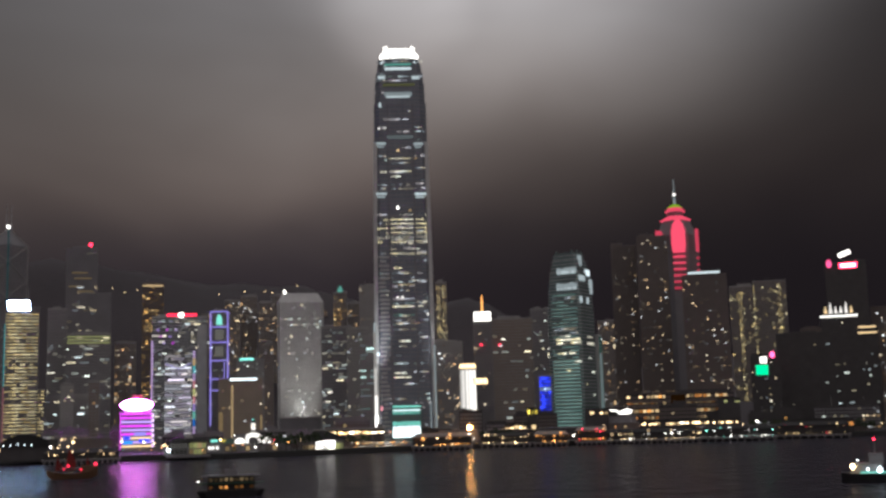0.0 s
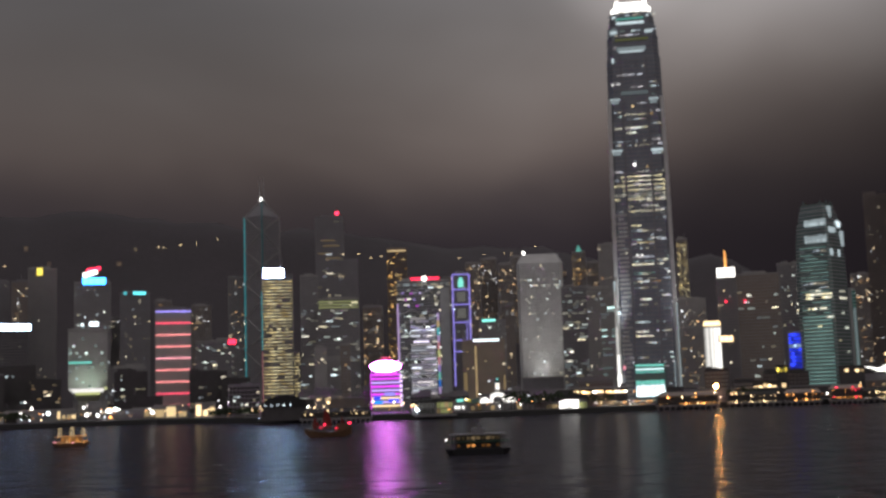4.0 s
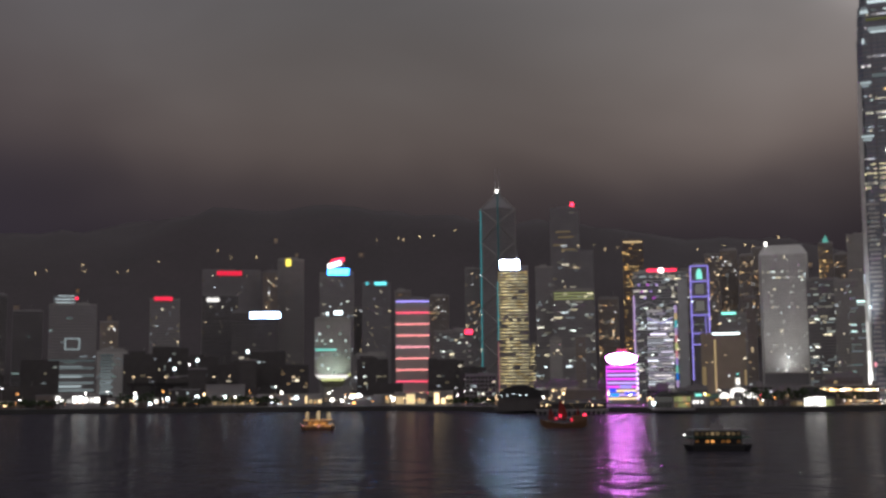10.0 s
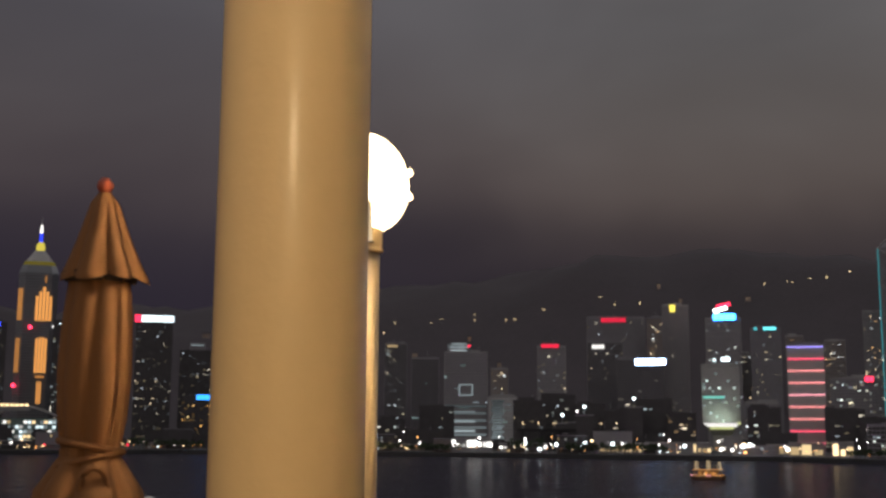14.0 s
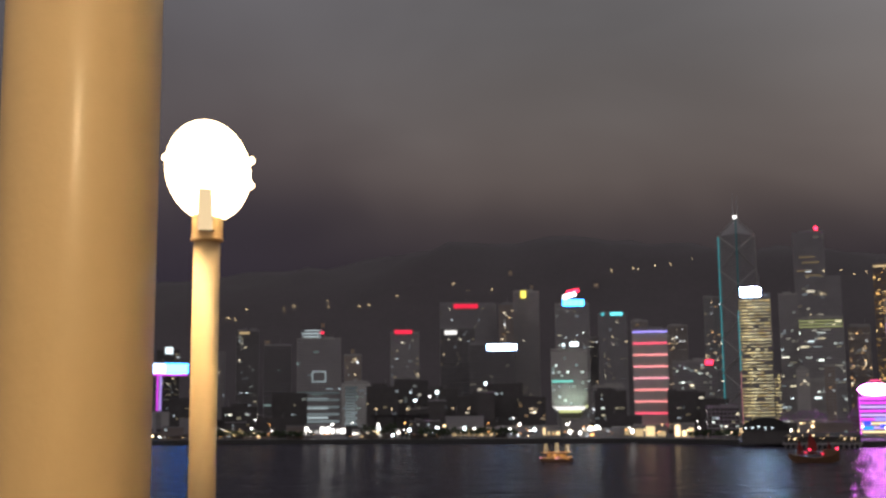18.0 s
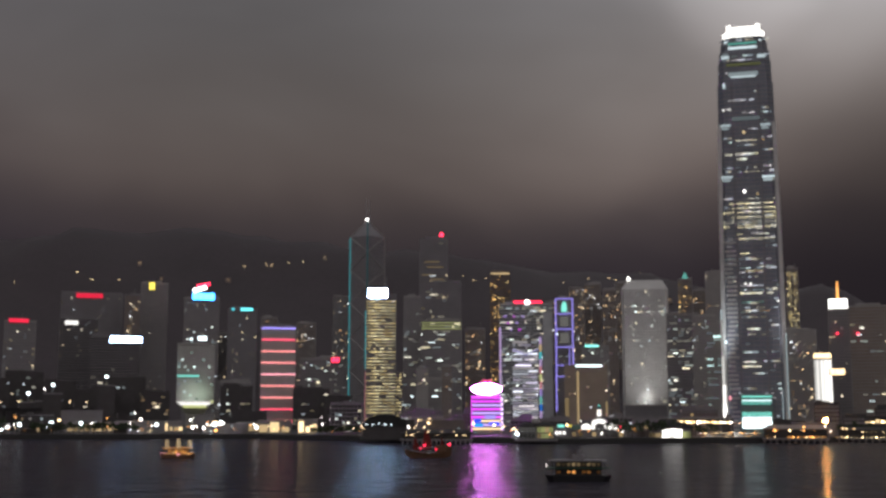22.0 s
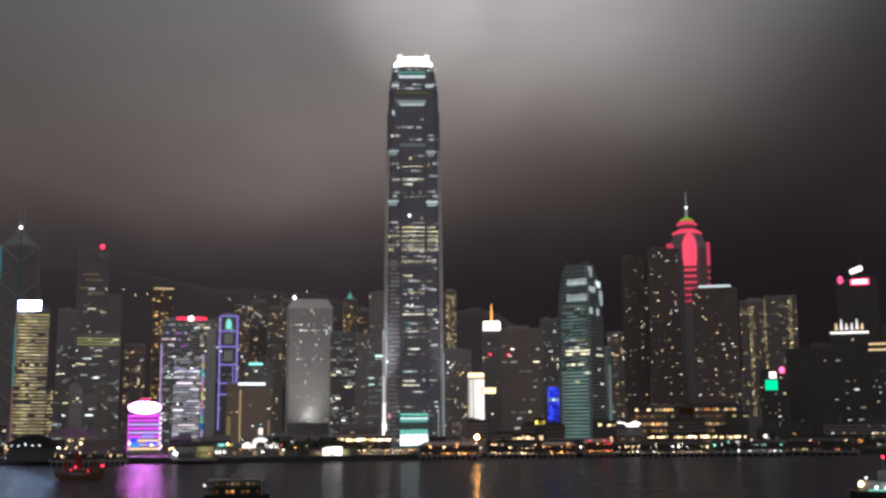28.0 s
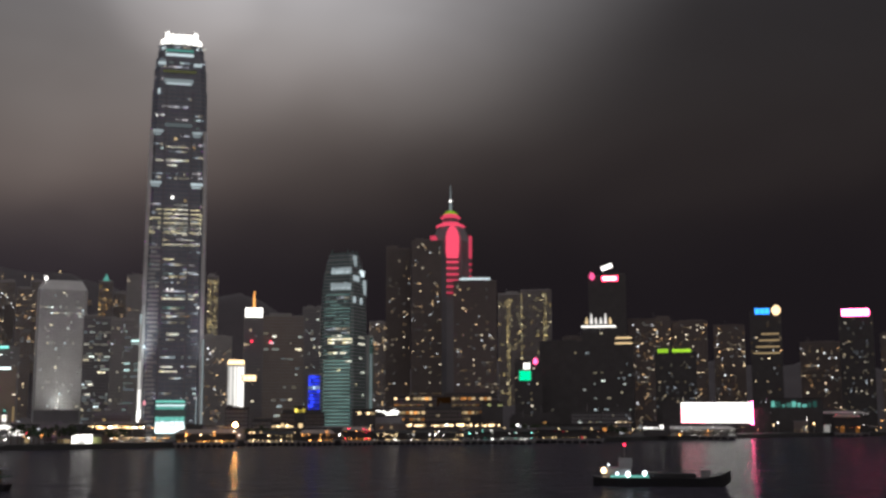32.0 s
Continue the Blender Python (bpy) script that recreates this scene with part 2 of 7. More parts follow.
CANVAS = surface("tan_canvas", (0.205, 0.088, 0.026), 0.9, scale=3.0, spread=0.25, bump=0.5, fine=60)
TEAK = surface("deck_teak", (0.28, 0.18, 0.10), 0.6, scale=1.0)
CHROME = surface("polished_steel", (0.75, 0.74, 0.72), 0.12, 1.0, scale=2, bump=0.0)
REDKNOB = surface("red_brown_finial", (0.33, 0.07, 0.035), 0.35, scale=20)
# for the painted shade under the parasol caps, and for dark fittings
SHADE_FITTINGS = surface("cap_shade_and_dark_fittings", (0.035, 0.022, 0.016), 0.9, scale=4)

WARM = windows_mat("warm_lit_rooms", [(1, 0.64, 0.31), (1, 0.76, 0.47), (1, 0.86, 0.64), (1, 0.57, 0.25), (0.9, 0.95, 1)], 0.1, 3)
OFFICE = windows_mat("office_lit_rooms", [(1, 0.88, 0.6), (0.9, 1, 0.92), (1, 0.95, 0.8), (0.8, 0.95, 1)], 0.15, 2.6)
GOLDW = windows_mat("golden_lit_floors", [(1, 0.73, 0.29), (1, 0.79, 0.37), (1, 0.87, 0.50)], 0.35, 2.1)
COOL = windows_mat("cool_lit_floors", [(0.65, 0.95, 0.92), (0.8, 1, 0.95), (0.75, 0.9, 1)], 0.12, 2.4)
TEALW = windows_mat("teal_lit_floors", [(0.35, 0.85, 0.72), (0.45, 0.95, 0.8), (0.75, 1, 0.8)], 0.08, 1.3)
DIM = windows_mat("dim_lit_rooms", [(1, 0.8, 0.5), (0.8, 0.9, 1), (1, 0.9, 0.7)], 0.09, 1.4)
AMBER = windows_mat("amber_lit_rooms", [(1, 0.52, 0.14), (1, 0.6, 0.2), (1, 0.7, 0.3)], 0.12, 3)

LINEW = windows_mat("pale_yellow_lit_floors", [(1, 0.90, 0.58), (1, 0.84, 0.46), (1, 0.95, 0.76), (0.95, 1, 0.85)], 0.4, 2.2)
BRIGHTW = windows_mat("bright_yellow_lit_floors", [(1, 0.92, 0.62), (1, 0.88, 0.52), (1, 0.96, 0.78)], 0.85, 2.8)
GREYW = windows_mat("grey_white_lit_floors", [(0.86, 0.78, 1), (1, 0.92, 0.95), (0.85, 0.88, 1)], 0.22, 1.8)
HOMES = windows_mat("lit_flats", [(1, 0.74, 0.46), (1, 0.84, 0.62), (1, 0.66, 0.36), (0.92, 0.96, 1)], 0.06, 1.5)
WASH = windows_mat("teal_wash_glow", [(0.40, 0.80, 0.74), (0.50, 0.88, 0.80)], 0.2, 0.5)

LIT = {}


def lit(color, strength):
    key = (color, strength)
    if key not in LIT:
        LIT[key] = lamp_mat("light_" + color, COLORS[color], strength)
    return LIT[key]


COLORS = {"white": (1, 0.97, 0.92), "cool": (0.8, 0.95, 1.0), "warm": (1, 0.72, 0.38), "orange": (1, 0.42, 0.11), "red": (1, 0.03, 0.08),
          "pink": (1, 0.10, 0.28), "magenta": (0.85, 0.08, 1.0), "purple": (0.48, 0.16, 1.0), "violet": (0.55, 0.38, 1.0), "blue": (0.03, 0.06, 1.0),
          "azure": (0.03, 0.28, 1.0), "cyan": (0.15, 0.85, 0.95), "green": (0.0, 0.75, 0.32), "lime": (0.5, 0.95, 0.05), "yellow": (1, 0.8, 0.12),
          "teal": (0.25, 0.85, 0.72), "orchid": (0.9, 0.26, 1.0), "ice": (0.42, 0.62, 1.0), "rose": (1, 0.38, 0.45), "lilac": (0.78, 0.55, 1.0), "salmon": (1, 0.30, 0.30), "indigo": (0.36, 0.30, 1.0), "straw": (0.95, 1.0, 0.42), "cerise": (1, 0.09, 0.17)}

# ---- mesh helpers ----


class Mesh:
    """Collects boxes, rings and sheets and becomes one mesh."""

    def __init__(self):
        self.v, self.f = [], []

    def box(self, x0, x1, y0, y1, z0, z1, tx=1.0, ty=1.0):
        """A box; tx, ty shrink its top about its middle."""
        n = len(self.v)
        cx, cy = (x0 + x1) / 2, (y0 + y1) / 2
        for z, a, b in ((z0, 1, 1), (z1, tx, ty)):
            self.v += [(cx + (x0 - cx) * a, cy + (y0 - cy) * b, z), (cx + (x1 - cx) * a, cy + (y0 - cy) * b, z),
                       (cx + (x1 - cx) * a, cy + (y1 - cy) * b, z), (cx + (x0 - cx) * a, cy + (y1 - cy) * b, z)]
        self.f += [(n, n + 3, n + 2, n + 1), (n + 4, n + 5, n + 6, n + 7)]
        self.f += [(n + i, n + (i + 1) % 4, n + 4 + (i + 1) % 4, n + 4 + i) for i in range(4)]
        return self

    def loft(self, rings, cap=True):
        """Rings of points, all of one count, joined from the first to the last."""
        n, k = len(self.v), len(rings[0])
        for r in rings:
            self.v += [tuple(p) for p in r]
        for j in range(len(rings) - 1):
            for i in range(k):
                a, b = n + j * k + i, n + j * k + (i + 1) % k
                self.f.append((a, b, b + k, a + k))
        if cap:
            self.f += [tuple(range(n + k - 1, n - 1, -1)), tuple(range(n + (len(rings) - 1) * k, n + len(rings) * k))]
        return self

    def lathe(self, profile, sides=24, cx=0, cy=0):
        """profile: (radius, z) from below."""
        return self.loft([[(cx + r * math.cos(2 * math.pi * i / sides), cy + r * math.sin(2 * math.pi * i / sides), z) for i in range(sides)]
                          for r, z in profile])

    def bar(self, a, b, w, sides=6):
        """A round bar from a to b."""
        a, b = Vector(a), Vector(b)
        d = (b - a).normalized()
        u = d.cross(Vector((0, 0, 1)) if abs(d.z) < 0.9 else Vector((1, 0, 0))).normalized()
        s = d.cross(u)
        ring = [u * math.cos(2 * math.pi * i / sides) * w + s * math.sin(2 * math.pi * i / sides) * w for i in range(sides)]
        return self.loft([[a + p for p in ring], [b + p for p in ring]])

    def tube(self, pts, w, sides=6, closed=False):
        """A bent round bar along the points."""
        rings, n = [], len(pts)
        for i, p in enumerate(pts):
            d = (pts[(i + 1) % n if closed else min(n - 1, i + 1)] - pts[(i - 1) if closed else max(0, i - 1)]).normalized()
            u = d.cross(Vector((0, 0, 1)) if abs(d.z) < 0.9 else Vector((1, 0, 0))).normalized()
            v = d.cross(u)
            rings.append([p + u * math.cos(2 * math.pi * k / sides) * w + v * math.sin(2 * math.pi * k / sides) * w for k in range(sides)])
        return self.loft(rings + rings[:1] if closed else rings, not closed)

    def data(self, name, mat, smooth=False):
        me = bpy.data.meshes.new(name)
        me.from_pydata(self.v, [], self.f)
        me.materials.append(mat)
        if smooth:
            me.polygons.foreach_set("use_smooth", [True] * len(me.polygons))
        me.update()
        return me


def part(name, mesh, mat, parent, label="", kind="", smooth=False):
    ob = new(name, mesh.data(name, mat, smooth))
    ob.parent = parent
    return tagged(ob, label, kind=kind)


def at(bearing, distance, z=0.0):
    """A place by its bearing from the camera (degrees, positive to the east) and its distance."""
    a = radians(bearing)
    return Vector((-math.sin(a) * distance, math.cos(a) * distance, z))


def thing(name, label, category, bearing, distance, z=0.0, turn=0.0, group=""):
    """An Empty at the base of a thing; its local -y looks at the harbour."""
    ob = new(name)
    ob.matrix_world = Matrix.Translation(at(bearing, distance, z)) @ Matrix.Rotation(radians(bearing + turn), 4, "Z")
    return tagged(ob, label, category, group)


def structure(name, mesh, mat, label, smooth=False):
    return tagged(new(name, mesh.data(name, mat, smooth)), label, name.split("_")[0], kind="structure")

# ---- water, land, hills ----
LAND = 4.0


def shore(bearing):
    """Distance of the far quay along a bearing."""
    a = bearing
    pts = ((75, 1180), (52, 1146), (41, 1190), (28, 1100), (20, 1055), (12, 1040), (6, 930), (-3, 876), (-10, 925), (-17, 1003),
           (-27, 1030), (-34, 1140), (-40, 1330), (-44, 1480), (-60, 1600), (-75, 1650))
    for (a1, d1), (a0, d0) in zip(pts, pts[1:]):
        if a0 <= a <= a1:
            return d0 + (d1 - d0) * (a - a0) / (a1 - a0)
    return 1200


sea = Mesh()
sea.box(-6000, 6000, -6000, 6000, -2.0, 0.0)
structure("water", sea, WATER, "dark rippled harbour water reflecting coloured city lights")

ground = Mesh()
rows = []
for i in range(151):
    b = 75 - i
    d = shore(b)
    rows.append([at(b, d, -2.0), at(b, d, LAND - 0.6), at(b, d + 0.6, LAND - 0.6), at(b, d + 0.6, LAND), at(b, d + 500, LAND), at(b, 5600, LAND)])
for r in rows:
    ground.v += [tuple(p) for p in r]
for i in range(150):
    for j in range(5):
        a = i * 6 + j
        ground.f.append((a, a + 1, a + 7, a + 6))
structure("ground", ground, ASPH, "asphalt reclaimed land behind a concrete quay")


def ridge(b):
    """Height of the skyline of the hills along a bearing."""
    sink = 1 - 0.5 * min(1, max(0, (-15 - b) / 7))
    return sink * 300 + 95 * math.sin(radians(b * 3.1 + 20)) * 0.5 + 60 * math.sin(radians(b * 7.3)) * 0.5 - 0.9 * max(0, b - 18) ** 1.25 - 1.2 * max(0, -b - 30) ** 1.2


hill = Mesh()
NB, ND = 141, 16
for i in range(NB):
    b = 70 - i
    for j in range(ND):
        u = j / (ND - 1)
        d = 1960 + 1500 * u
        h = ridge(b) * 1.25 * math.sin(u * 1.4 * math.pi / 2) ** 1.4
        n = noise.noise(Vector((b * 0.22, u * 5, 0))) * 46 * min(1, u * 2) + noise.noise(Vector((b * 0.8, u * 17, 3))) * 16 * min(1, u * 2)
        hill.v.append(tuple(at(b, d, LAND - 1 + max(0, h + n))))
for i in range(NB - 1):
    for j in range(ND - 1):
        a = i * ND + j
        hill.f.append((a, a + 1, a + ND + 1, a + ND))
structure("hillside", hill, HILLM, "dark wooded hillside rising behind the city into cloud", True)

# ---- buildings ----


def roof_plant(t, mat, w, d, H, rng):
    """Plant rooms and a mast on a flat roof, each a part of its own."""
    for k in range(rng.choice((1, 2, 2, 3))):
        a, b = w * rng.uniform(0.12, 0.3), d * rng.uniform(0.12, 0.3)
        x, y = rng.uniform(-w / 2 + a, w / 2 - a), rng.uniform(-d / 2 + b, d / 2 - b)
        part("plant_room", Mesh().box(x - a, x + a, y - b, y + b, H, H + rng.uniform(2, 5)), mat, t)
    x = rng.uniform(-w / 3, w / 3)
    part("roof_mast", Mesh().lathe([(0.25, H), (0.12, H + rng.uniform(6, 12))], 6, x, 0), METAL, t)


def light_rooms(m, w, d, z0, z1, floor, bay, share, rng, run=1, proud=0.12, columns=()):
    """Lit panes on the front and both flanks. run: how many bays are lit together."""
    n = int((z1 - z0) / floor)
    for k in range(n):
        z = z0 + k * floor
        p = 1.4 * share * rng.choice((0.2, 0.6, 1, 1, 1.4, 2.0))
        for side in (0, 1, 2):
            length = w if side == 0 else d
            c = max(2, int(length / bay))
            s = length / c
            i = 0
            while i < c:
                r = rng.randint(1, run)
                column = side == 0 and any(abs((i + 0.5) / c - q) < 0.6 / c for q in columns)
                if rng.random() < (0.8 if column else p):
                    wide = s * (min(c, i + r) - i) * rng.uniform(0.45, 0.8)
                    a = -length / 2 + i * s + s * rng.uniform(0.1, 0.2)
                    b = a + wide
                    lo = z + floor * rng.uniform(0.30, 0.42)
                    hi = lo + floor * rng.uniform(0.30, 0.5)
                    if side == 0:
                        m.box(a, b, -d / 2 - proud, -d / 2 + 0.2, lo, hi)
                    elif side == 1:
                        m.box(-w / 2 - proud, -w / 2 + 0.2, a, b, lo, hi)
                    else:
                        m.box(w / 2 - 0.2, w / 2 + proud, a, b, lo, hi)
                i += r


def frame_grid(slabs, fins, w, d, z0, z1, floor, bay, proud=0.35):
    n = int((z1 - z0) / floor)
    for k in range(n + 1):
        z = z0 + k * floor
        slabs.box(-w / 2 - proud, w / 2 + proud, -d / 2 - proud, d / 2 + proud, z, min(z + floor * 0.24, z1 + 0.4))
    for length, front in ((w, True), (d, False)):
        c = max(2, int(length / bay))
        for i in range(c + 1):
            x = -length / 2 + i * length / c
            if front:
                fins.box(x - 0.22, x + 0.22, -d / 2 - proud * 1.2, -d / 2 + 0.1, z0, z1)
            else:
                fins.box(-w / 2 - proud * 1.2, -w / 2 + 0.1, x - 0.22, x + 0.22, z0, z1)
                fins.box(w / 2 - 0.1, w / 2 + proud * 1.2, x - 0.22, x + 0.22, z0, z1)


def tower(label, bearing, D, w, top, depth=0, wall=GLASS, trim=CONC, floor=3.6, bay=3.2, share=0.1, rooms=WARM, run=1, turn=0.0,
          base=LAND, name="office_tower", category="building", seed=0, plant=True, columns=()):
    """A high-rise: glazed body, floor slabs, mullions, lit rooms and a roof plant."""
    rng = random.Random(int(bearing * 100) * 7 + int(D) + seed)
    d = depth or w * 0.75
    H = top - base
    t = thing(name, label, category, bearing, D + d / 2, base, turn)
    part("wall", Mesh().box(-w / 2, w / 2, -d / 2, d / 2, 0, H), wall, t)
    slabs, fins, panes = Mesh(), Mesh(), Mesh()
    frame_grid(slabs, fins, w, d, 0.5, H - 1, floor, bay)
    slabs.box(-w / 2 - 0.4, w / 2 + 0.4, -d / 2 - 0.4, -d / 2 + 0.3, H - 0.8, H + 1.2)
    part("floor_grid", slabs, trim, t, kind="stuff")
    part("mullion_grid", fins, trim, t, kind="stuff")
    light_rooms(panes, w, d, 0.5, H - 2, floor, bay, share, rng, run, columns=columns)
    if panes.v:
        part("window_light", panes, rooms, t, "windows with the lights on", "stuff")
    if plant:
        roof_plant(t, trim, w, d, H, rng)
    t["front"] = d / 2
    t["height"] = H
    return t


def sign(t, x, z, w, h, color, strength, label, y=None, name="sign"):
    """A lit sign box in a dark housing, standing on the front edge of its building; z is metres above the building's base."""
    y = -t["front"] - 1.2 if y is None else y
    s = part(name, Mesh().box(x - w / 2 - 0.5, x + w / 2 + 0.5, y, y + 1.0, z - h / 2 - 0.5, z + h / 2 + 0.5), DARK, t, label)
    n = max(1, int(w / max(1.2, h * 0.75)))
    for i in range(n):
        a = x - w / 2 + i * w / n
        part("lit_bar", Mesh().box(a + 0.05 * w / n, a + w / n * 0.97, y - 0.35, y + 0.05, z - h / 2, z + h / 2), lit(color, strength), s)
    return s


def beacon(t, x, y, z, r, color, strength):
    m = Mesh().lathe([(r * 0.5, z - r), (r, z - r * 0.4), (r, z + r * 0.4), (r * 0.5, z + r)], 10, x, y)
    part("beacon", m, lit(color, strength), t, color + " aviation light")
    part("beacon_post", Mesh().box(x - 0.25, x + 0.25, y - 0.25, y + 0.25, z - r * 4, z - r * 0.8), METAL, t)


# -- tallest tower on the harbour, with its glowing crown --
def chamfer(hw, hd, c, z):
    return [(-hw + c, -hd, z), (hw - c, -hd, z), (hw, -hd + c, z), (hw, hd - c, z), (hw - c, hd, z), (-hw + c, hd, z), (-hw, hd - c, z), (-hw, -hd + c, z)]


def lit_line(t, z, x0, x1, y, mat, rng, h=1.5, fill=0.92, pieces=(1.6, 3.0, 5.5), gap=0.3, name="lit_floor", label=""):
    """A lit floor: a row of panes of uneven length on a facade at y, some of them dark."""
    row, x = Mesh(), x0
    while x < x1 - 0.5:
        e = min(x1, x + rng.choice(pieces))
        if rng.random() < fill:
            row.box(x, e - gap, y - 0.35, y + 0.1, z - h / 2, z + h / 2 * rng.choice((1, 1, 0.8)))
        x = e
    if row.v:
        part(name, row, mat, t, label, "stuff")


def harbour_tower():
    t = thing("skyscraper", "very tall grey glass skyscraper with glowing white crown", "skyscraper", -11.8, 1215, LAND)
    rng = random.Random(4)
    segs = [(0, 40, 31.2, 30.8), (40, 230, 30.6, 29.2), (230, 309, 29.0, 28.0), (309, 352, 27.3, 26.8), (352, 374, 26.0, 25.5), (374, 386, 24.8, 24.3), (386, 396, 23.0, 22.3), (396, 402, 21.4, 20.8)]
    half = lambda z: next(a + (b - a) * (z - z0) / (z1 - z0) for z0, z1, a, b in segs if z <= z1)
    bay_l, bay_c, bay_r = (-25.6, -14.4), (-12.4, 11.6), (14.2, 25.0)
    fins = Mesh()
    for z0, z1, a, b in segs:
        part("body_tier", Mesh().loft([chamfer(a, a, a * 0.2, z0), chamfer(b, b, b * 0.2, z1)]), TOWERG, t)
        for k in range(int((z1 - z0) / 4.4) + 1):
            z = z0 + k * 4.4
            r = a + (b - a) * (z - z0) / (z1 - z0)
            part("floor_slab", Mesh().loft([chamfer(r + 0.45, r + 0.45, r * 0.2, z), chamfer(r + 0.45, r + 0.45, r * 0.2, min(z + 1.2, z1))]), HAZYG, t)
            if z < 186:
                lo, hi = bay_l
                part("corner_panel", Mesh().box(lo + rng.choice((0, 0, 1.5, 3)), hi - rng.choice((0, 0, 1.5, 4)), -r - 0.9, -r + 0.1, z + 1.2, z + 3.0), ALU, t, "pale floodlit corner panel")
            for lo, hi in (bay_c, bay_r, bay_l):
                if rng.random() < (0.5 if z < 186 else 0.36):
                    lit_line(t, z + 2.6, lo, hi, -r, rng.choice((DIM, DIM, COOL, GREYW)), rng, 1.2, 0.55)
        for k in range(9):
            u = (k / 8 * 2 - 1) * 0.8
            for sx, sy in ((1, 0), (0, 1)):
                for sgn in (-1, 1):
                    p0 = (u * a, sgn * (a + 0.3), z0) if sx else (sgn * (a + 0.3), u * a, z0)
                    p1 = (u * b, sgn * (b + 0.3), z1) if sx else (sgn * (b + 0.3), u * b, z1)
                    fins.bar(p0, p1, 0.26, 4)
    part("fin_grid", fins, HAZYG, t, "grey steel fins", "stuff")
    for z0, z1, a, b in segs[:4]:
        for x in (-13.4, 12.9):       # dark upright strips between the three bays
            part("seam", Mesh().loft([[(x - 0.5, -r - 0.6, z), (x + 0.5, -r - 0.6, z), (x + 0.5, -r + 0.2, z), (x - 0.5, -r + 0.2, z)] for z, r in ((z0, a), (z1, b))]), DARK, t)
    for sx in (-1, 1):
        for z0, z1, a, b in segs[:3]:
            sec = lambda r, z: [(sx * 0.95 * r - 2.0, -0.93 * r - 2.0, z), (sx * 0.95 * r + 2.0, -0.93 * r - 2.0, z), (sx * 0.95 * r + 2.0, -0.93 * r + 2.0, z), (sx * 0.95 * r - 2.0, -0.93 * r + 2.0, z)]
            part("corner_pier", Mesh().loft([sec(a, z0), sec(b, z1)]), ALU, t, "pale floodlit corner pier")
    # masts added only to hold the two spots that light the corners
    for x, e, aim in ((-40, 3.2e5, -38), (44, 1.2e5, 39)):
        mast = thing("added_spot_mast", "added mast carrying the spot on the skyscraper's corner", "floodlight", -11.8 - math.degrees(x / 1130), 1135, LAND)
        part("pole", Mesh().lathe([(0.5, 0), (0.3, 27)], 8), METAL, mast)
        part("head", Mesh().box(-1.2, 1.2, -0.6, 0.3, 26.6, 28.4), DARK, mast)
        lamp = bpy.data.lights.new("facade_floodlight", "SPOT")
        lamp.energy, lamp.spot_size, lamp.spot_blend, lamp.color, lamp.shadow_soft_size = e, radians(36), 1.0, (0.88, 0.95, 1.0), 1.0
        new("facade_floodlight", lamp).matrix_world = look(mast.matrix_world @ Vector((0, 0.8, 28.6)), t.matrix_world @ Vector((aim, -31, 95)))
    # lit plant floors, from the crown down
    for z, x0, x1, h, c, s in ((394.8, -15.4, 12.7, 2.0, "teal", 0.30), (390.0, -15.4, 12.7, 2.6, "cool", 0.7), (396.4, -19.6, -16.4, 2.6, "cool", 0.9), (396.6, 15.2, 18.2, 2.6, "cool", 0.9),
                               (380.0, -22.8, -15.1, 3.4, "cool", 0.5), (379.4, 13.0, 21.2, 3.4, "cool", 0.5), (383.6, -21.5, -15.5, 1.2, "cool", 0.2), (371.5, -17.7, 16.0, 2.4, "straw", 0.07),
                               (361.4, -16.1, 13.1, 4.0, "cool", 0.22), (358.4, -14.0, 11.0, 1.8, "cool", 0.55), (314.4, -14.2, 13.2, 3.8, "cool", 0.10)):
        part("light_band", Mesh().box(x0, x1, -half(z) - 0.9, -half(z) - 0.2, z - h / 2, z + h / 2), lit(c, s), t, "lit plant floor")
    for z, x0, x1, s in ((306, -25.4, -15.5, 0.36), (305, 13.5, 23.4, 0.36), (252.4, -26.5, -15.5, 0.42), (251.6, 13.4, 25.4, 0.6)):
        part("light_band", Mesh().box(x0, x1, -half(z) - 0.9, -half(z) - 0.2, z + 0.4, z + 2.8), lit("cool", s), t, "lit corner of a plant floor")
        part("light_band", Mesh().box(x0 + 1, x1 - 2, -half(z) - 0.9, -half(z) - 0.2, z - 2.6, z - 0.6), lit("cool", s * 0.7), t, "lit corner of a plant floor")
    for z, x, h, c, s in ((349.5, -21.0, 5.0, "cool", 0.6), (324, -22.3, 1.8, "white", 0.9), (324.3, -16.2, 1.6, "white", 0.6), (300, -2.9, 2.2, "warm", 0.8), (239, -4.2, 2.4, "white", 3.0), (236, 8.5, 2.4, "warm", 0.3),
                          (145.5, -6.2, 1.8, "white", 1.2), (145.5, -1.4, 1.8, "white", 1.2), (127.7, 24.2, 2.0, "white", 1.0), (88, -27.0, 3.0, "cool", 1.5), (33, -24.8, 4.0, "rose", 0.9)):
        part("spot_lamp", Mesh().box(x - 1.1, x + 1.1, -half(z) - 1.0, -half(z) - 0.2, z - h / 2, z + h / 2), lit(c, s), t, "single lit window")
    # yellow lit office floors over the three bays
    for k in range(7):
        z = 230.6 - k * 4.55
        for (lo, hi), p in ((bay_l, 0.75 if k else 0), (bay_c, 0.97), (bay_r, 0.9)):
            lit_line(t, z, lo if k else lo + 9, hi, -half(z), BRIGHTW if k not in (0, 5) else LINEW, rng, 1.9, p, (3.0, 5.5, 8.0))
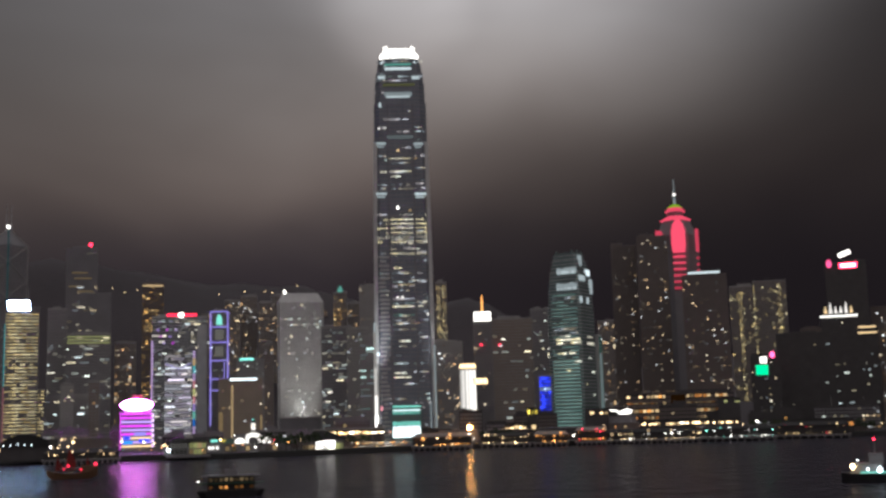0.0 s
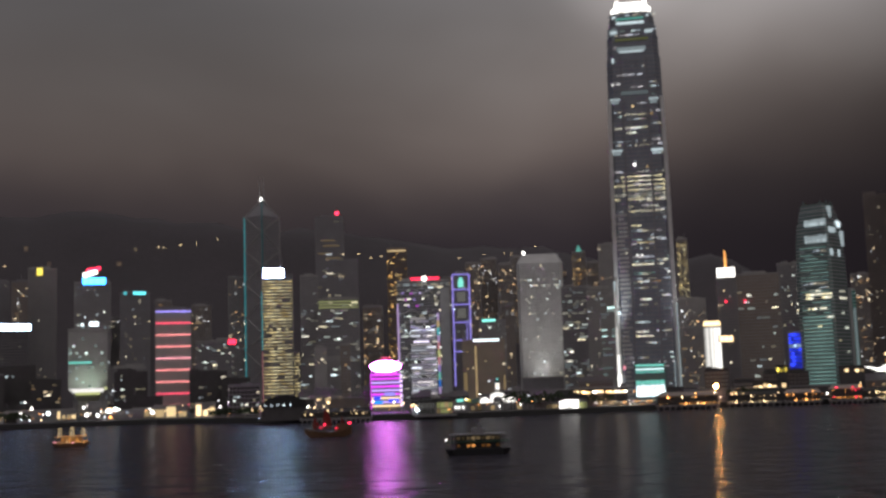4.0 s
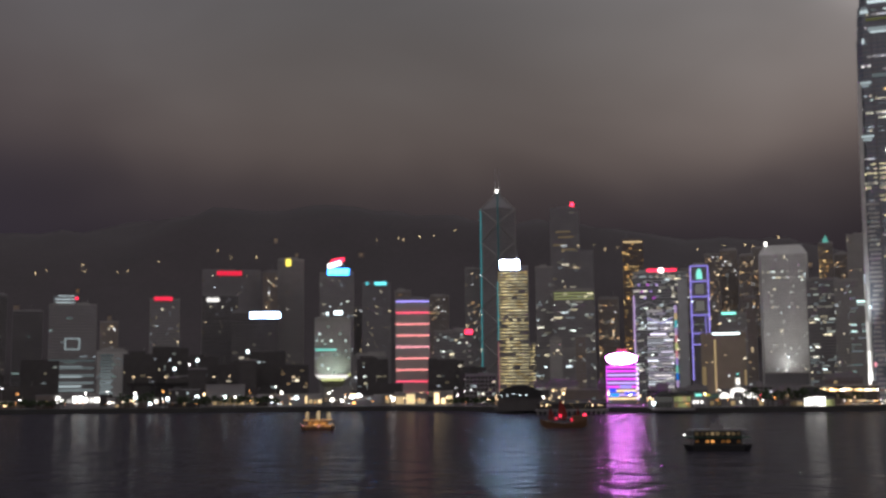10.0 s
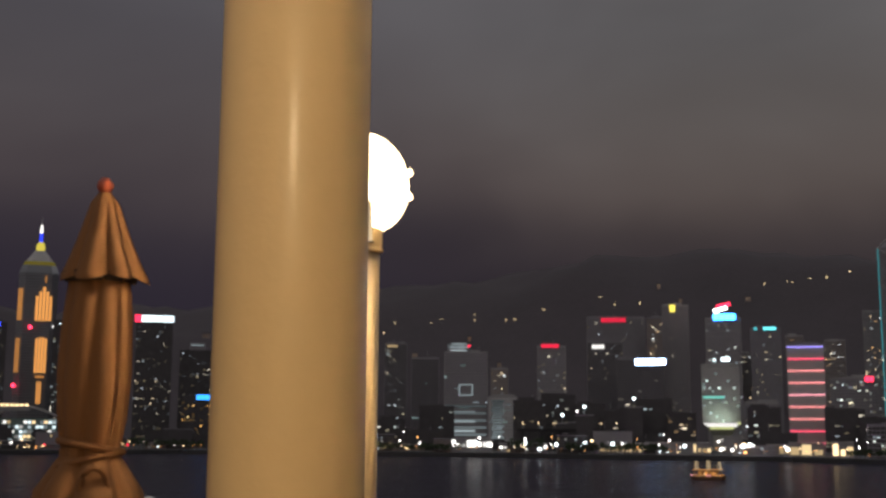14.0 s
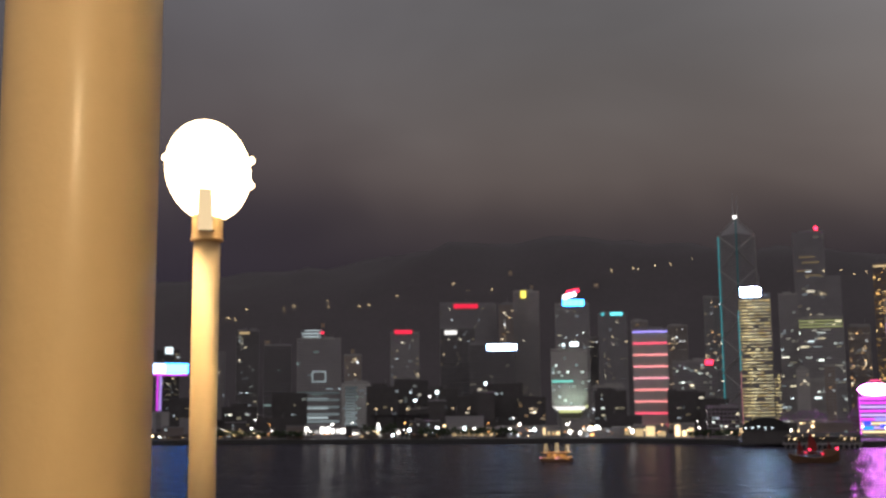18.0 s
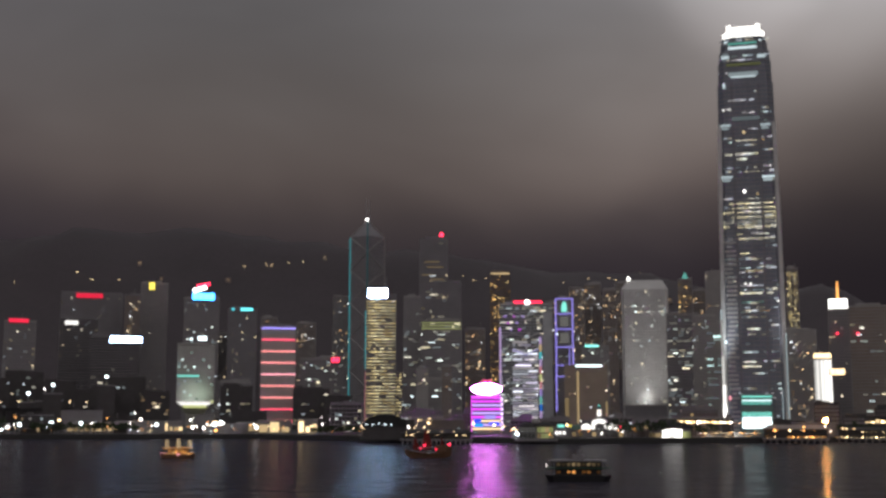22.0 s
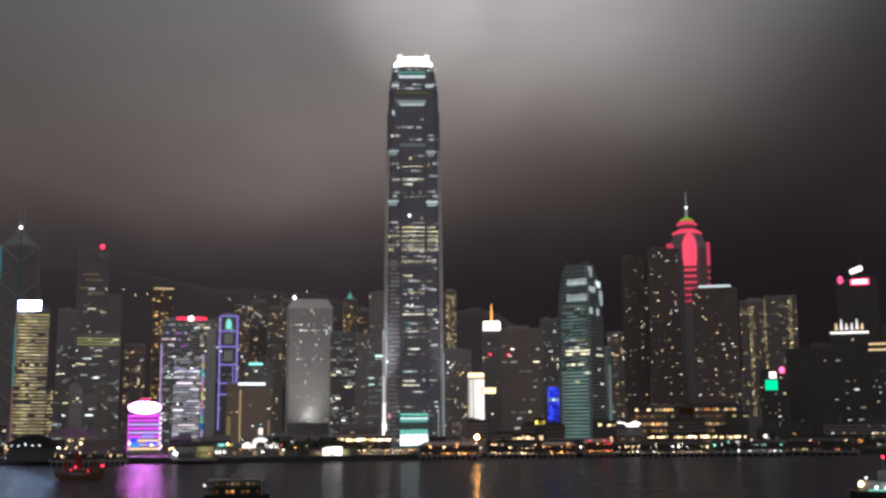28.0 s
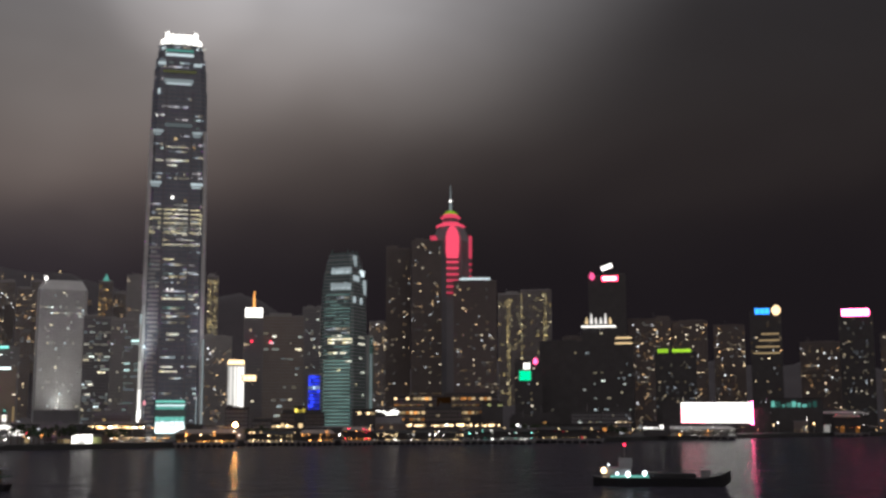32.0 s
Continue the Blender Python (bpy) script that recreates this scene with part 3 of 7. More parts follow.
    for z, x0, x1, mat, p in ((333.8, -17.8, 7.3, GREYW, 0.9), (292.0, -12.3, 9.7, BRIGHTW, 1), (292.0, 11.5, 17.5, AMBER, 0.6), (286.8, -12.4, 9.7, DIM, 0.9), (277.6, -12.1, 11.0, LINEW, 1), (277.2, -22, -15, LINEW, 0.8),
                              (272.4, -12.2, 0.0, LINEW, 0.9), (264.4, 14.8, 23.5, GREYW, 0.7), (259.6, 13.6, 25.0, GREYW, 0.8), (259.6, -22.5, -14.0, DIM, 0.8), (195.0, -12.7, -2.0, BRIGHTW, 0.9), (195.0, 4.0, 20.0, LINEW, 0.8),
                              (190.4, -12.8, 24.0, BRIGHTW, 0.95), (190.4, -25.0, -15.0, DIM, 0.8)):
        lit_line(t, z, x0, x1, -half(z), mat, rng, 1.7, p)
    for z, x0, x1, mat, p in ((176.3, -10.3, -1.0, BRIGHTW, 1), (171.7, -10, 10, DIM, 0.8), (163.2, 5.5, 23.0, OFFICE, 0.6), (158.8, -6, 11.5, GOLDW, 1), (158.8, -25, -14, AMBER, 0.4), (141.0, 13.4, 24.0, LINEW, 0.9),
                              (136.4, -12.3, 12.0, BRIGHTW, 0.95), (136.4, 14.0, 20.0, LINEW, 0.8), (127.7, -11, 11, TEALW, 1), (119.0, -11.6, 16.0, WARM, 0.8), (112.5, -11, 14, DIM, 0.8), (104.4, 16.5, 23.5, LINEW, 1),
                              (100.7, -6.0, 7.0, LINEW, 0.9), (86.0, -9.0, -3.0, DIM, 1), (77.9, -10.8, 18.0, OFFICE, 0.55), (68.3, -11.0, 2.0, LINEW, 0.9), (63.8, -11.6, 6.0, BRIGHTW, 0.95), (57.5, -4.0, 12.0, OFFICE, 0.6), (42.3, -11.0, 1.0, DIM, 1)):
        lit_line(t, z, x0, x1, -half(z), mat, rng, 1.7, p)
    # crown fins and drum emit in place of floodlights on them
    for k in range(36):
        a = 2 * math.pi * k / 36
        c, s = math.cos(a), math.sin(a)
        q = max(abs(c), abs(s))
        rx, ry = 20.5 * c / q * 0.97, 20.5 * s / q * 0.97
        part("crown_fin", Mesh().loft([[(rx + dx, ry + dy, z) if z < 410 else (rx * 0.80 + dx, ry * 0.80 + dy, z) for dx, dy in ((-0.7, -0.7), (0.7, -0.7), (0.7, 0.7), (-0.7, 0.7))]
                                       for z in (400, 407, 410, 414.5 + (2.5 if q < 0.8 else 0))]), lit("white", 2.4), t)
    part("crown_drum", Mesh().loft([chamfer(19, 19, 4, 398), chamfer(18.5, 18.5, 4, 407), chamfer(15.8, 15.8, 4, 414)]), lit("white", 2.2), t, "white crown, its floodlight painted as glow")
    # floodlight on the corners painted as glowing strips
    part("glowing_edge", Mesh().box(-31.4, -30.2, -32.8, -31.9, 6, 120), lit("cool", 0.5), t, "glowing strip painting the floodlit corner")
    part("glowing_edge", Mesh().box(29.6, 30.8, -32.8, -31.9, 6, 96), lit("cool", 0.28), t, "glowing strip painting the floodlit corner")
    part("glowing_edge", Mesh().box(24.6, 25.4, -32.2, -31.4, 6, 40), lit("cool", 0.35), t, "glowing strip painting the floodlit corner")
    # its fall-off up the left corner is painted as ever dimmer pieces
    for z0, z1, e in ((2, 26, 2.4), (26, 46, 1.2), (46, 74, 0.55), (74, 110, 0.28)):
        part("glowing_edge", Mesh().box(-31.5, -28.2 - z0 * 0.02, -33.6, -32.6, z0, z1), lit("white", e), t, "glowing strip painting the floodlit corner")
    part("podium", Mesh().box(-15, 15.4, -52, -31, 0, 36), GLASSG, t)
    part("podium_light", Mesh().box(-13.6, 14.2, -52.6, -52.05, 33.6, 35.0), lit("teal", 0.9), t, "teal lit podium edge")
    lit_line(t, 29.4, -13.4, 14.0, -52.05, lit("teal", 0.5), rng, 5.4, 1, (1.9,), 0.5, "podium_light", "teal lit podium windows")
    part("podium_light", Mesh().box(-13.4, 14.0, -52.7, -52.3, 29.8, 31.2), lit("cool", 1.1), t, "bright teal podium band")
    for z0, z1, s in ((15.5, 19.6, 0.6), (11.5, 15.2, 1.3), (4.0, 11.2, 2.2)):
        lit_line(t, (z0 + z1) / 2, -13.6, 14.2, -52.05, lit("teal" if z0 > 15 else "cool", s), rng, z1 - z0, 1, (4.6,), 0.35, "podium_light", "white and teal lit podium hall")


harbour_tower()


def twin_tower():
    """The shorter sister of the tall tower, seen at an angle: a broad front and a narrow dark flank."""
    t = thing("skyscraper", "green glass office tower with tapered, notched and lit top", "skyscraper", -20.02, 1355, LAND, -24)
    rng = random.Random(9)
    segs = [(0, 60, 21.4, 21.2), (60, 140, 21.2, 20.6), (140, 168, 20.3, 19.4), (168, 186, 19.0, 17.6), (186, 200, 16.8, 15.2), (200, 208, 14.4, 13.4)]
    half = lambda z: next(a + (b - a) * (z - z0) / (z1 - z0) for z0, z1, a, b in segs if z <= z1)
    fins = Mesh()
    for z0, z1, a, b in segs:
        part("body_tier", Mesh().loft([chamfer(a, a, a * 0.12, z0), chamfer(b, b, b * 0.12, z1)]), GLASSG, t)
        for k in range(int((z1 - z0) / 4) + 1):
            z = z0 + k * 4
            r = a + (b - a) * (z - z0) / (z1 - z0)
            part("floor_slab", Mesh().loft([chamfer(r + 0.4, r + 0.4, r * 0.12, z), chamfer(r + 0.4, r + 0.4, r * 0.12, min(z1, z + 1.0))]), STEEL, t)
            # teal wash over the front is painted with glowing floor lines
            if z < 84:
                lit_line(t, z + 2.5, -0.72 * r, 0.86 * r, -r, WASH, rng, 1.7, 1, (6, 9, 14), 0.2, label="floor glowing to paint the teal wash")
            elif z < 160:
                lit_line(t, z + 2.4, -0.72 * r, 0.84 * r, -r, rng.choice((WASH, WASH, DIM)), rng, 1.0, 0.8, (3, 6, 9), 0.2)
        for k in range(11):
            u = (k / 10 * 2 - 1) * 0.82
            for sgn in (-1, 1):
                fins.bar((u * a, sgn * (a + 0.3), z0), (u * b, sgn * (b + 0.3), z1), 0.22, 4)
                fins.bar((sgn * (a + 0.3), u * a, z0), (sgn * (b + 0.3), u * b, z1), 0.22, 4)
    part("fin_grid", fins, GLASS, t, kind="stuff")
    # bright plant floors under the notched top, broken into panes
    for z0, z1, x0, x1, s in ((182.5, 190, -8, 17, 0.55), (163.5, 172.5, -8, 18, 0.5)):
        lit_line(t, (z0 + z1) / 2, x0, x1, -half(z0), lit("cool", s * 0.55), rng, z1 - z0, 1, (4.2,), 0.3, "light_band", "lit plant floor")
        lit_line(t, z0 + 2.2, x0 + 1, x1 - 1, -half(z0) - 0.5, lit("cool", s), rng, 3.0, 0.8, (2.2,), 0.5, "light_band", "lit plant floor")
    for z0, z1, y0, y1, s in ((174.8, 181, -16, 0, 0.7), (192.5, 205, -8, -2, 0.5), (182, 189, 6, 16, 1.6), (161, 178, 12, 18, 0.6), (149, 156, -19, -13, 0.8), (148.5, 156, 0, 5.5, 0.8)):
        part("flank_light", Mesh().box(half(z1) + 0.2, half(z0) + 0.9, y0, y1, z0, z1), lit("cool", s * 0.6), t, "lit opening on the flank")
    for z, x0, x1, mat, p in ((155.0, 2, 9, DIM, 1), (119.2, -9.3, 17, DIM, 0.9), (110.9, -10, 8, LINEW, 0.5), (107.0, -10, 20, BRIGHTW, 0.9), (103.2, -10, -2, BRIGHTW, 1), (103.2, 8, 20, BRIGHTW, 1), (91.4, -8, 15, BRIGHTW, 0.6),
                              (81.8, 12, 21, LINEW, 1), (72, 2, 6, BRIGHTW, 1)):
        lit_line(t, z, x0, x1, -half(z) - 0.5, mat, rng, 2.0, p, (2.2, 3.4))
    flank = Mesh()
    for z, y0, y1 in ((110, -4, 10), (102.5, -5, 13), (70, 4, 12), (86, -2, 4), (56, -14, -10), (44, 6, 10)):
        flank.box(half(z) - 0.1, half(z) + 0.5, y0, y1, z - 0.9, z + 0.9)
    part("lit_floor", flank, LINEW, t, "lit rooms on the flank", "stuff")
    part("side_wing", Mesh().box(17, 24, 20.5, 30, 0, 114), ALU, t, "pale glazed wing at the back")
    # the wing's pale look is painted with faint glow, stronger lower down
    for k in range(28):
        part("wing_glow", Mesh().box(24, 24.5, 21, 29.6, k * 4 + 0.6, k * 4 + 3.0), lit("teal", 0.05 + 0.003 * (28 - k)), t, "band glowing to paint the wing's pale tone")
    part("glowing_edge", Mesh().box(24.6, 25.2, 22, 26, 2, 92), lit("cool", 0.16), t, "glowing strip painting the wing's pale edge")
    for x, y in ((9, -11), (12.5, -4), (-10, -12), (12.5, 8)):
        part("crown_fin", Mesh().box(x - 1.2, x + 1.2, y - 1.2, y + 1.2, 206, 211.5, 0.5, 0.5), GLASSG, t)


twin_tower()


def spire_tower():
    """Star-plan tower with stepped lit roof and mast."""
    t = thing("skyscraper", "dark glass skyscraper with red-lit stepped roof and slender mast", "skyscraper", -25.3, 1620, LAND)
    w = 29
    body = Mesh()
    ring = lambda r, z: [(r * math.cos(math.pi * (i + 0.5) / 8 ) * (1.0 if i % 2 else 0.9), r * math.sin(math.pi * (i + 0.5) / 8) * (1.0 if i % 2 else 0.9), z) for i in range(16)]
    body.loft([ring(w, 0), ring(w, 262)])
    part("body", body, DARK, t)
    for k in range(64):
        part("floor_slab", Mesh().loft([ring(w + 0.5, k * 4.1), ring(w + 0.5, k * 4.1 + 0.9)]), DARK, t)
    part("roof_shoulder", Mesh().loft([ring(w * 0.96, 262), ring(w * 0.66, 283)]), DARK, t)
    part("roof_brim", Mesh().lathe([(21.0, 284), (20.5, 285.6), (12.5, 290)], 8), lit("cerise", 0.8), t, "red lit roof brim")
    part("roof_tier", Mesh().lathe([(11.6, 291), (11.2, 298)], 8), DARK, t)
    part("roof_tier_light", Mesh().lathe([(14.0, 296), (13.5, 297.5), (7.5, 305)], 8), lit("cerise", 0.7), t, "red lit upper roof")
    part("roof_tip_light", Mesh().lathe([(10.5, 302.2), (7.2, 305.4), (2.4, 308)], 8), lit("lime", 0.35), t, "yellow-green lit roof tip")
    part("mast", Mesh().lathe([(2.2, 303), (1.6, 318), (0.8, 326), (0.4, 344)], 8), lit("cool", 0.22), t, "softly lit mast")
    part("mast_light", Mesh().lathe([(0.8, 319), (1.9, 320.5), (1.9, 322), (0.8, 323.5)], 10), lit("white", 2.0), t)
    pan = Mesh().loft([[(x + 2.5, y, z) for x, y in ((-9.5 * s, -w - 1.4), (9.5 * s, -w - 1.4), (9.5 * s, -w - 0.2), (-9.5 * s, -w - 0.2))] for s, z in ((0.85, 236), (1, 246), (1, 266), (0.75, 275), (0.3, 281))])
    part("light_panel", pan, lit("cerise", 0.9), t, "red lit facade panel with pointed head")
    for k in range(6):
        part("light_bar", Mesh().box(-5.8, 10.8, -w - 1.4, -w - 0.2, 229 - k * 8.5, 232 - k * 8.5), lit("cerise", 0.8 - k * 0.08), t)
    part("light_panel", Mesh().box(25, 29.5, -w + 3, -w + 4.2, 236, 268), lit("cerise", 0.55), t, "red lit side panel")
    for k in range(4):
        part("light_bar", Mesh().box(25.2, 29.2, -w + 3, -w + 4.2, 226 - k * 8.5, 229.5 - k * 8.5), lit("cerise", 0.4), t)
    part("light_panel", Mesh().loft([[(x, y, z) for x, y in ((-28, -w + 3), (c, -w + 3), (c, -w + 4.2), (-28, -w + 4.2))] for z, c in ((258, -18), (263, -18), (268, -20))]), lit("cerise", 0.55), t, "red lit side panel")


spire_tower()


def braced_tower():
    """Prism-shaped bank tower with diagonal bracing, seen corner-on."""
    t = thing("skyscraper", "dark prism-shaped glass skyscraper with pale diagonal bracing and twin masts", "skyscraper", 6.95, 1795, LAND)
    r, H, A = 26.0, 288.0, 314.0
    body = Mesh().loft([[(0, -r, z), (r, 0, z), (0, r, z), (-r, 0, z)] for z in (0, H)], False)
    n = len(body.v)
    body.v.append((0, -2, A))
    body.f += [(n - 4, n - 3, n), (n - 3, n - 2, n), (n - 2, n - 1, n), (n - 1, n - 4, n)]
    part("body", body, DARK, t)
    for k in range(70):
        part("floor_slab", Mesh().loft([[(0, -r - 0.3, z), (r + 0.3, 0, z), (0, r + 0.3, z), (-r - 0.3, 0, z)] for z in (k * 4.1, k * 4.1 + 0.7)]), CONC, t)
    tube = lambda a, b, mat, lab: part("brace", Mesh().bar(a, b, 0.9, 6), mat, t, lab)
    q = r + 0.8
    tube((0, -q, 2), (0, -q, H), lit("cyan", 0.05), "cyan lit corner tube")
    tube((-q, 0, 2), (-q, 0, H), lit("cyan", 0.24), "cyan lit corner tube")
    tube((q, 0, 2), (q, 0, H), CONC, "")
    for sx in (-1, 1):
        tube((sx * q, 0, H), (0, -2, A + 1), CONC, "")
        for k in range(11):
            z = H - k * 25.8
            a, b = ((sx * q, 0, z), (0, -q, z - 25.8)) if k % 2 == 0 else ((0, -q, z), (sx * q, 0, z - 25.8))
            tube(a, b, CONC, "")
    tube((0, -q, H), (0, -2, A + 1), lit("cyan", 0.05), "cyan lit ridge tube")
    for x in (-3, 3):
        part("mast", Mesh().lathe([(0.7, A - 4), (0.25, A + 38)], 6, x, 0), STEEL, t)
    part("roof_lamp", Mesh().lathe([(0.6, A), (1.8, A + 1.5), (1.8, A + 3), (0.6, A + 4.5)], 10, -1, -4), lit("white", 5.0), t, "bright white rooftop lamp")


braced_tower()


def flame_tower():
    """Tall triangular tower far down the shore with amber light panels and a stepped mast."""
    t = thing("skyscraper", "dark tower with amber light panels, lit crown and tall mast", "skyscraper", 47.88, 1850, LAND)
    ring = lambda r, z, c=0.32: [(-r + c * r, -r, z), (r - c * r, -r, z), (r, -r + c * r, z), (r, r - c * r, z), (r - c * r, r, z), (-r + c * r, r, z), (-r, r - c * r, z), (-r, -r + c * r, z)]
    part("body", Mesh().loft([ring(28, 0), ring(28, 250), ring(24, 262)]), GLASS, t)
    for k in range(61):
        part("floor_slab", Mesh().loft([ring(28.4, k * 4.1), ring(28.4, k * 4.1 + 0.9)]), DARK, t)
    part("crown_band", Mesh().loft([ring(23.5, 262), ring(21, 268)]), lit("yellow", 0.10), t, "softly lit crown band")
    part("crown_tier", Mesh().loft([ring(20, 268), ring(8, 286)]), PALE, t)
    part("crown_lantern", Mesh().lathe([(5, 285), (6.5, 289), (6, 296), (3, 300)], 10), lit("yellow", 0.6), t, "yellow lit lantern")
    part("mast_base", Mesh().lathe([(2.6, 300), (2.2, 314)], 8), lit("blue", 1.2), t, "blue lit mast section")
    part("mast_top", Mesh().lathe([(2.0, 314), (1.4, 326)], 8), lit("white", 1.8), t, "white lit mast section")
    part("mast", Mesh().lathe([(0.9, 326), (0.3, 338)], 8), STEEL, t)
    # amber panels: upright light bars, the middle ones rising highest
    for x0, x1, z0, z1, n, s in ((-3, 21, 178, 229, 5, 1), (0, 17, 101, 154, 4, 1), (5, 12, 56, 89, 2, 0.8), (9.2, 11.2, 235, 245, 1, 0.6), (-27.5, -21, 178, 226, 2, 0.6), (-27.5, -21.5, 101, 152, 2, 0.55)):
        w = (x1 - x0) / n
        for i in range(n):
            step = abs(i - (n - 1) / 2) * (7 if n > 3 and z1 > 200 else 1.5)
            x = x0 + i * w
            part("light_panel", Mesh().box(x + 0.12 * w, x + 0.88 * w, -29.6, -28.6, z0, z1 - step), lit("orange", 0.8 * s), t, "amber lit facade bar")
    part("light_panel", Mesh().box(2.5, 15, -29.6, -28.6, 93.5, 97), lit("orange", 0.4), t, "amber lit facade band")
    for x, z, c, s, r in ((-8, 168, "red", 5, 2.4), (24, 170, "white", 1.5, 1.6), (-27, 82, "red", 6, 2.6)):
        part("beacon", Mesh().lathe([(r * 0.5, z - r), (r, z), (r * 0.5, z + r)], 8, x, -30.5), lit(c, s), t, c + " light")


flame_tower()


def arcade_bank():
    """Bank headquarters with exposed trusses and light tubes at its edges."""
    t = tower("grey steel bank tower with violet light tubes and red rooftop sign", -0.9, 1620, 73, 172, 40, GLASS, STEEL, 4.0, 4.2, 0.30, OFFICE, 3, name="bank_tower")
    for k in range(5):
        z = 30 + k * 30
        for sx in (-1, 1):
            part("truss", Mesh().bar((0, -20.8, z), (sx * 17, -20.8, z + 8), 0.7, 4), STEEL, t)
            part("truss", Mesh().bar((sx * 17, -20.8, z + 8), (sx * 34, -20.8, z), 0.7, 4), STEEL, t)
    part("light_tube", Mesh().box(-36.8, -35.0, -22.6, -20.8, 8, 136), lit("lilac", 0.6), t, "violet-white light tube")
    for k, c in enumerate(("cyan", "lilac", "azure", "teal", "violet", "rose", "straw", "rose", "lilac", "cyan", "warm", "lilac")):
        part("light_tube", Mesh().box(18.2, 21.2, -22.6, -20.8, k * 10.2, k * 10.2 + 10), lit(c, 0.42), t, c + " light tube")
    rows = Mesh()
    rng = random.Random(17)
    for k in range(27):
        x = -19.0
        while x < 15:
            e = min(16, x + rng.choice((4, 8, 14, 22)))
            if rng.random() < (0.92 if k < 22 else 0.5):
                rows.box(x, e - 0.4, -20.9, -20.3, 10 + k * 4.0, 12.2 + k * 4.0)
            x = e
    part("window_light", rows, GREYW, t, "grey-white lit office floors", "stuff")
    for z, c, q in ((98, "indigo", 0.5), (99.6, "white", 0.4), (18, "white", 0.5)):
        part("lit_truss", Mesh().bar((-18, -21.6, z + 7), (-1, -21.6, z), 0.55, 5).bar((-1, -21.6, z), (16, -21.6, z + 7), 0.55, 5), lit(c, q), t, "lit coat-hanger truss")
    part("side_shaft", Mesh().box(24, 36, -21.5, 18, 0, 158), STEEL, t)
    sign(t, 3, 171, 40, 3.6, "red", 2.2, "red rooftop sign", -21)
    part("sign_logo", Mesh().lathe([(2, 168), (4.2, 171), (2, 174)], 8, 2, -22.5), lit("white", 4), t, "white rooftop lamp")
    for k in range(7):
        part("facade_light", Mesh().box(-30 + k * 4, -27 + k * 4, -21.6, -20.6, 150 - (k % 3) * 9, 152 - (k % 3) * 9), lit("magenta" if k % 2 else "violet", 0.6), t)
    return t


arcade_bank()


def framed_tower():
    t = tower("slim bank tower outlined with violet light strips", -2.78, 1690, 25, 186, 22, DARK, CONC, 4.0, 3.5, 0.04, OFFICE, 2, name="bank_tower")
    f = t["front"]
    for x in (-12.2, 12.2):
        part("outline_light", Mesh().box(x - 0.7, x + 0.7, -f - 1.2, -f - 0.4, 20, 182), lit("indigo", 1.0), t, "violet light strip")
    for z in (182, 160, 138, 112, 86, 70):
        part("outline_light", Mesh().box(-12, 12, -f - 1.2, -f - 0.5, z - 0.7, z + 0.7), lit("indigo", 0.8), t, "violet light strip")
    part("logo", Mesh().loft([[(x * s, -f - 1.3, z), (6 * s - 2 * s, -f - 1.3, z), (4 * s, -f - 0.5, z), (-4 * s, -f - 0.5, z)] for s, z, x in ((1, 163, -4), (1, 172, -4), (0.4, 178, -4))]), lit("teal", 0.9), t, "green lit emblem")
    part("outline_light", Mesh().box(6.6, 7.6, -f - 1.2, -f - 0.4, 20, 110), lit("indigo", 0.7), t, "violet light strip")
    for k in range(2):
        part("lit_panel", Mesh().box(-6, 6, -f - 0.9, -f - 0.4, 118 + k * 24, 132 + k * 24), lit("white", 0.10), t)


framed_tower()


